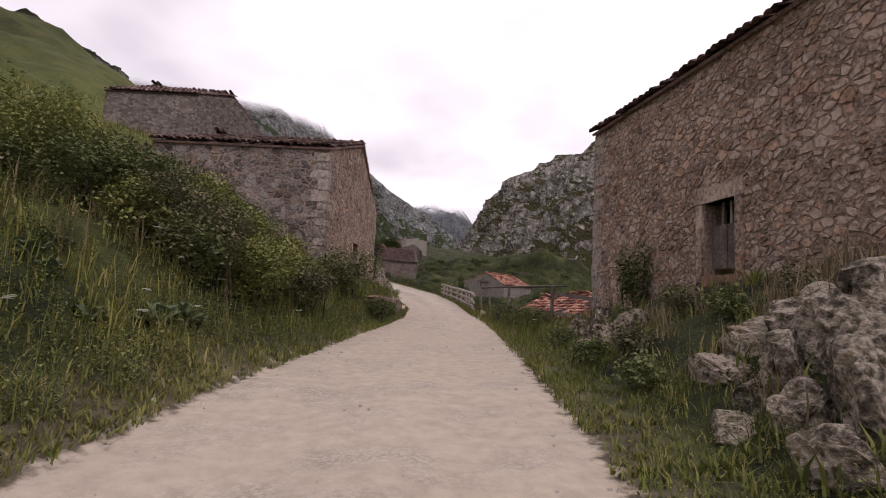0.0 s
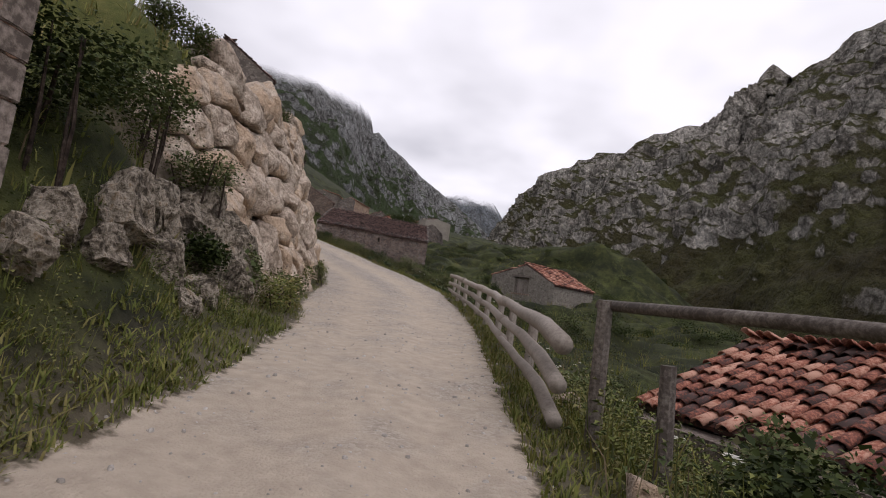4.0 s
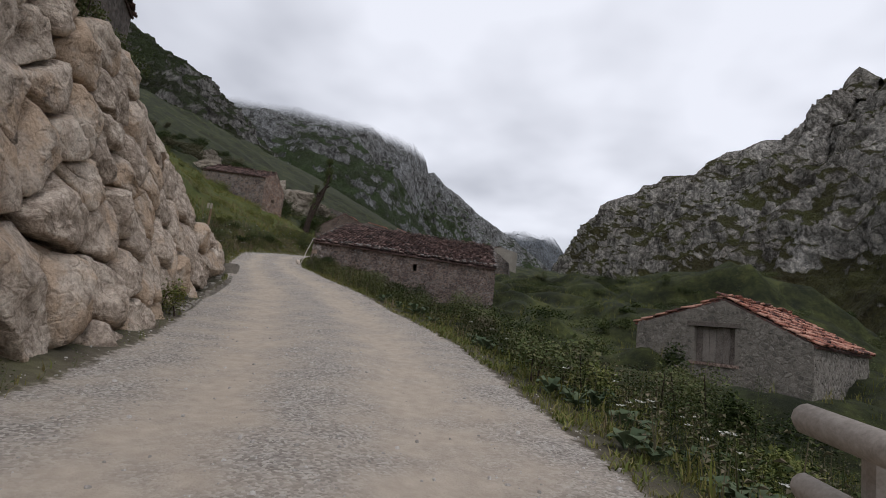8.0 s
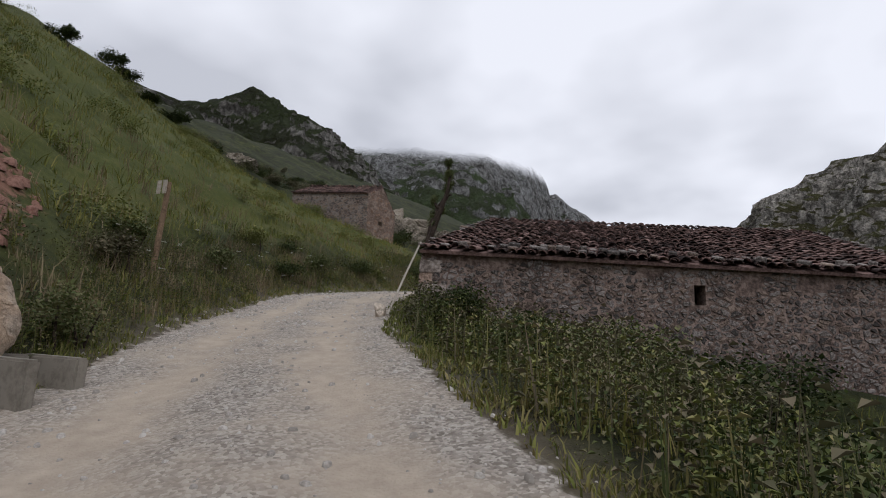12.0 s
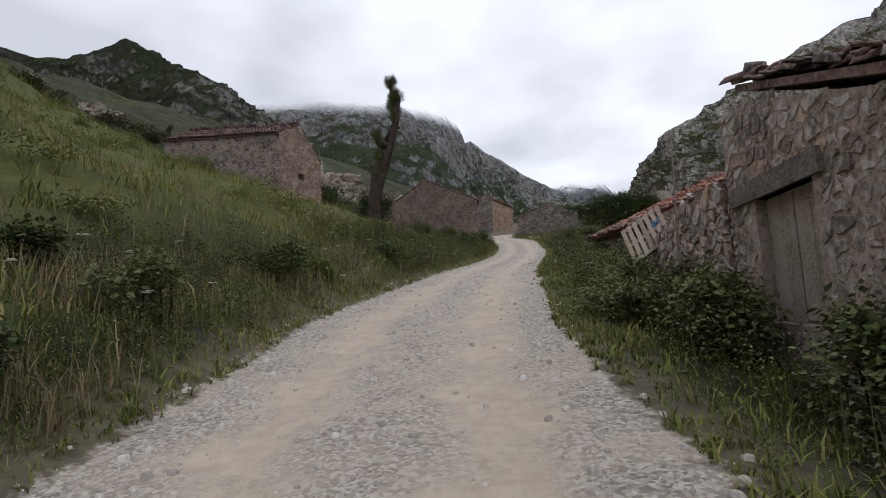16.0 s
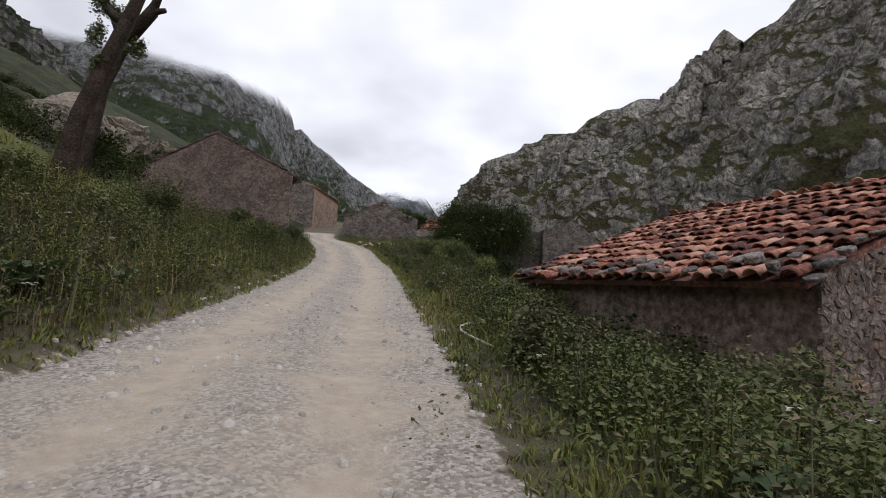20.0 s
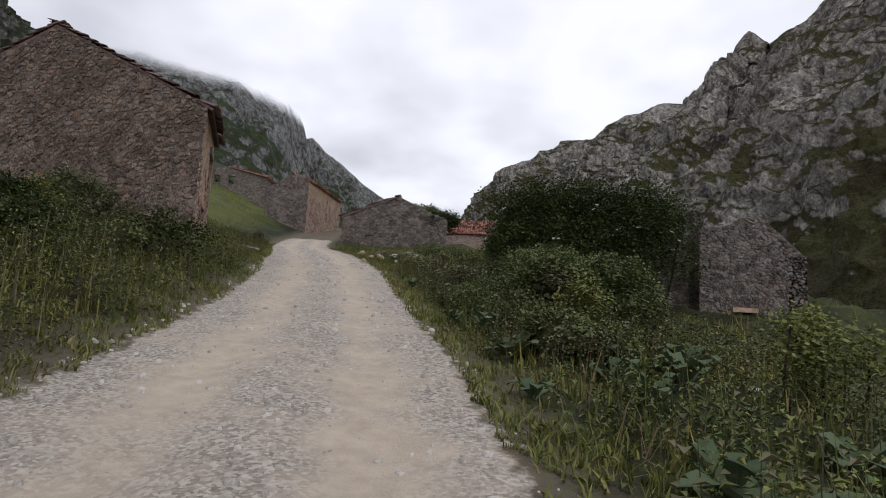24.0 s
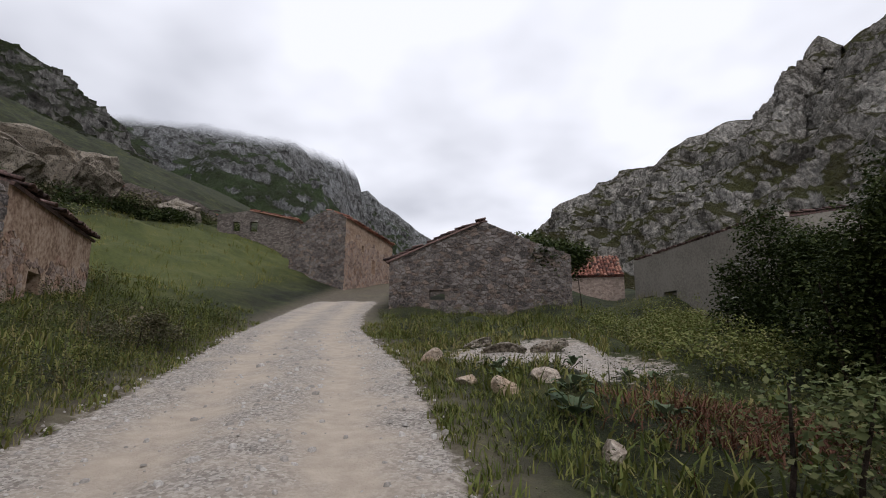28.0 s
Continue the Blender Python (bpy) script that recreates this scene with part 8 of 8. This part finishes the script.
def scrub_patches(name, label, places, mat, seed, size, big=1.0):
    """Low scrub, bracken and tussocks scattered over open ground, too many to count."""
    g = random.Random(seed)
    out = []
    for k, (x, y) in enumerate(places):
        r, h = big * g.uniform(0.4, 1.5), big * g.uniform(0.22, 0.6)
        (v, f), _, _ = foliage(lumps((x, y, ground_z(x, y) + h * 0.3), (r, r * g.uniform(0.6, 1.2), h), 4, seed + k, 0.6), int(120 + 170 * r / big), size, seed + 300 + k)
        out.append((v, f))
    stuff(name, out, M[mat], label, "scrub")


g = random.Random(28)
field = [(x, y) for x, y in ((g.uniform(-4, 46), g.uniform(40, 102)) for _ in range(260)) if x > float(along(RIGHT_EDGE, y)) + 6 and not inside_any(np.array([x]), np.array([y]), 0.25)[0]]
scrub_patches("field_scrub", "dark low scrub and bracken over the field", field[0::2], "dark_leaf", 700, 0.22)
scrub_patches("field_tussocks", "rough green tussocks over the field", field[1::2], "herb", 900, 0.2)
slope = [(float(along(LEFT_EDGE, y)) - d, y) for y, d in ((g.uniform(53, 92), g.uniform(3, 30)) for _ in range(70))]
scrub_patches("slope_tussocks", "green tussocks and weeds over the slope", slope, "nettle", 1100, 0.16)
g = random.Random(37)
upper = [(float(along(LEFT_EDGE, y)) - d, y) for y, d in ((g.uniform(112, 178), g.uniform(16, 75)) for _ in range(170))]
upper = [q for q in upper if not inside_any(np.array([q[0]]), np.array([q[1]]), 0.3)[0]]
g = random.Random(77)
band = [(float(along(LEFT_EDGE, y)) - d, y) for y, d in ((g.uniform(126, 172), g.uniform(13, 46)) for _ in range(130))]
band = [q for q in band if not inside_any(np.array([q[0]]), np.array([q[1]]), 0.4)[0] and q[0] < -32 - 0.1 * (q[1] - 130)]
scrub_patches("terrace_scrub", "dark thorn scrub and bramble above the village houses", band[0::2], "dark_leaf", 2100, 0.34, 1.5)
scrub_patches("terrace_weeds", "rank green weeds above the village houses", band[1::2], "rank", 2300, 0.3, 1.3)
scrub_patches("hillside_scrub", "dark scrub and bracken over the upper hillside", upper[0::2], "dark_leaf", 1700, 0.5, 1.9)
scrub_patches("hillside_bracken", "rough olive bracken over the upper hillside", upper[1::2], "dusty", 1900, 0.5, 1.9)
g = random.Random(31)
weed_spots = [(float(along(RIGHT_EDGE, y)) + d, y) for y, d in ((g.uniform(71.5, 87), g.uniform(1.0, 2.0)) for _ in range(34)) if not inside_any(np.array([float(along(RIGHT_EDGE, y)) + d]), np.array([y]), 0.1)[0]]
scrub_patches("verge_weeds", "rank nettles and bramble along the verge", weed_spots, "herb", 1300, 0.1)
ruin_spots = [(g.uniform(-18.6, -14.0), g.uniform(119.2, 128)) for _ in range(34)]
scrub_patches("ruin_weeds", "rank green weeds in front of the ruins", [q for q in ruin_spots if not inside_any(np.array([q[0]]), np.array([q[1]]), 0.2)[0]], "nettle", 1500, 0.13)
# scrub on the skyline of the slope and on the hill behind
g = random.Random(8)
for k, (x, y, r, h) in enumerate([(-47.0, 72.0, 1.0, 0.7), (-48.5, 76.5, 1.1, 0.9), (-49.0, 78.0, 1.0, 0.7), (-49.5, 80.5, 1.0, 0.6), (-50.0, 83.5, 1.1, 0.6), (-47.5, 68.0, 0.8, 0.5), (-50.5, 88.0, 1.2, 0.7), (-40, 100, 1.8, 1.6), (-38, 104, 2.0, 1.8), (-33, 103, 1.6, 1.6), (-43, 108, 2.2, 2.0), (-30.5, 97.5, 1.2, 1.2)]):
    z = ground_z(x, y)
    shrub("scrub_tree", "dark scrubby thorn on the slope", "bush", lumps((x, y, z + h * 0.7), (r, r, h * 0.8), 6, 200 + k, 0.5), 800, 0.24, "dark_leaf", 220 + k, 4, group="thorns on the slope")
# the dead brush heap
vv = []
g2 = np.random.RandomState(4)
heap = []
for k in range(5):
    x, y = -19.3 + g2.normal(0, 0.62 - 0.07 * k, 330), 115.7 + g2.normal(0, 0.62 - 0.07 * k, 330)
    heap += plant(BENT, x, y, 0.2, 300 + k, 0.075 * k - 0.02, 2.4)
stuff("brush_heap", heap, M["dead_bracken"], "heap of dead red-brown brushwood", "brush heap")


def pollard():
    t = thing("pollard_tree", "old lopped ash with two leaning trunks and sprouting tufts", "tree")
    part("trunk", log([(-28.75, 92.8, 10.5), (-28.6, 92.8, 11.6), (-28.4, 92.8, 12.9), (-28.0, 92.8, 14.1), (-27.4, 92.8, 15.8), (-27.0, 92.8, 17.0), (-26.75, 92.8, 18.6)], [0.42, 0.29, 0.25, 0.22, 0.19, 0.16, 0.12], 12, 0.12, 1), M["bark"], t, smooth=True)
    part("trunk", log([(-30.6, 96.4, 11.4), (-30.4, 96.4, 12.6), (-30.05, 96.4, 15.1), (-29.5, 96.4, 16.7), (-29.3, 96.4, 17.0)], [0.5, 0.34, 0.27, 0.24, 0.22], 12, 0.12, 2), M["bark"], t, smooth=True)
    part("limb", log([(-29.4, 96.4, 16.85), (-28.6, 96.4, 18.0), (-28.35, 96.4, 18.9), (-28.5, 96.4, 20.0), (-28.6, 96.4, 21.0)], [0.25, 0.22, 0.2, 0.17, 0.12], 10, 0.14, 3), M["bark"], t, smooth=True)
    part("limb", log([(-29.5, 96.4, 16.8), (-29.85, 96.4, 17.5), (-29.8, 96.4, 18.0)], [0.17, 0.12, 0.08], 8, 0.12, 4), M["bark"], t, smooth=True)
    part("limb", log([(-28.6, 96.4, 18.0), (-28.1, 96.3, 18.05)], [0.12, 0.09], 8, 0.1, 5), M["bark"], t, smooth=True)
    part("limb", log([(-27.45, 92.8, 15.7), (-27.9, 92.8, 16.0), (-28.15, 92.8, 16.4)], [0.16, 0.12, 0.08], 8, 0.12, 6), M["bark"], t, smooth=True)
    for k, (x, y, z, r, h, c) in enumerate([(-28.6, 96.4, 21.1, 0.42, 0.5, 420), (-28.4, 96.4, 20.0, 0.36, 0.6, 300), (-28.2, 96.3, 18.9, 0.34, 0.5, 260), (-28.2, 92.8, 16.2, 0.3, 0.45, 240), (-29.85, 96.4, 17.8, 0.3, 0.4, 160), (-28.9, 96.3, 16.4, 0.34, 0.35, 220), (-28.25, 92.8, 15.2, 0.25, 0.4, 160), (-26.75, 92.8, 18.6, 0.35, 0.5, 220), (-28.65, 96.4, 19.4, 0.3, 0.5, 240), (-28.0, 92.8, 14.3, 0.28, 0.4, 180), (-27.1, 92.8, 17.4, 0.3, 0.45, 200), (-30.2, 96.4, 15.4, 0.3, 0.45, 180)]):
        (v, f), _, _ = foliage(lumps((x, y, z), (r, r, h), 4, 400 + k, 0.5), int(c * 1.8), 0.17, 410 + k)
        ob = new("sprout", mesh_of("sprout", v, f, M["herb"]))
        ob.parent = t


pollard()


for k, (x, y, w, h) in enumerate([(-55, 141, 7, 4.5), (-58, 147, 8, 5.5), (-61, 153, 7, 5), (-53, 148, 5, 3), (-57, 134, 6, 4), (-50, 156, 5, 3), (-64, 160, 8, 6), (-60, 139, 6, 5)]):
    boulder_thing(x, y, w, h, 700 + k, "rugged rock outcrop on the hillside above the village", "lichen_rock", 0.35, "outcrop")
g = random.Random(91)
for k, (x, y) in enumerate([(3.0, 0.4), (3.3, 1.5), (3.0, 2.6), (4.3, 1.2), (4.4, 2.4), (4.0, 4.4), (3.1, 5.4), (4.9, 0.6), (4.6, 3.6)]):
    shrub("rock_weeds", "small leafy weeds among the rocks", "weeds", lumps((x, y, ground_z(x, y) + 0.16), (0.32, 0.36, 0.26), 6, 2800 + k, 0.45), 420, 0.085, ("rank", "dusty", "herb")[k % 3], 2860 + k, 3, group="weeds among the rocks")
# ---- outcrops and turf hummocks on the field beyond the hut ----
for k, (x, y, w, h) in enumerate([(-62, 118, 4, 1.8), (-70, 128, 5, 2.2), (-58, 132, 3, 1.5), (-78, 140, 5, 2.5), (-66, 145, 4, 2), (-50, 112, 2.5, 1.0), (-84, 125, 5, 2.5), (-73, 112, 4, 2)]):
    boulder_thing(x, y, w, h, 500 + k, "weathered limestone outcrop on the hillside", "lichen_rock", 0.3, "outcrop")

# ---- the hose in the verge ----
hose = part("hose", log([(-17.55, 86.6, ground_z(-17.55, 86.6) + 0.06), (-17.85, 86.1, ground_z(-17.85, 86.1) + 0.09), (-18.02, 85.7, ground_z(-18.02, 85.7) + 0.09), (-18.05, 85.3, ground_z(-18.05, 85.3) + 0.07), (-17.95, 84.95, ground_z(-17.95, 84.95) + 0.06), (-17.7, 84.5, ground_z(-17.7, 84.5) + 0.03)], [0.018], 8), M["pale_wood"], smooth=True)
tagged(hose, "pale length of water hose lying in the verge grass", "hose")

# ---- old fence posts in the verge and tiles standing in for a lower shed's roof ----
for x, y, h in ((-16.63, 89.9, 0.95),):
    z = ground_z(x, y)
    p = part("fence_post", log([(x, y, z - 0.3), (x + 0.03, y, z + h)], [0.06, 0.05], 8, 0.1, int(y)), M["old_wood"])
    tagged(p, "grey weathered fence post standing in weeds", "post", "posts in the verge")
shed_tiles = thing("shed_roof_tiles", "few red roof tiles standing in for a lower shed's roof", "roof tiles")
g = random.Random(3)
for k in range(14):
    x, y = 4.9 + 0.22 * (k % 5) + g.uniform(-0.03, 0.03), 10.1 - 0.3 * (k // 5)
    t = new("roof_tile", TILE_MESH["red_tile"])
    t.parent = shed_tiles
    t.matrix_basis = Matrix.Translation((x, y, ground_z(x, y) + 0.03 + 0.07 * (k // 5))) @ Euler((0.1, 0, 0.5 + g.uniform(-0.2, 0.2))).to_matrix().to_4x4()
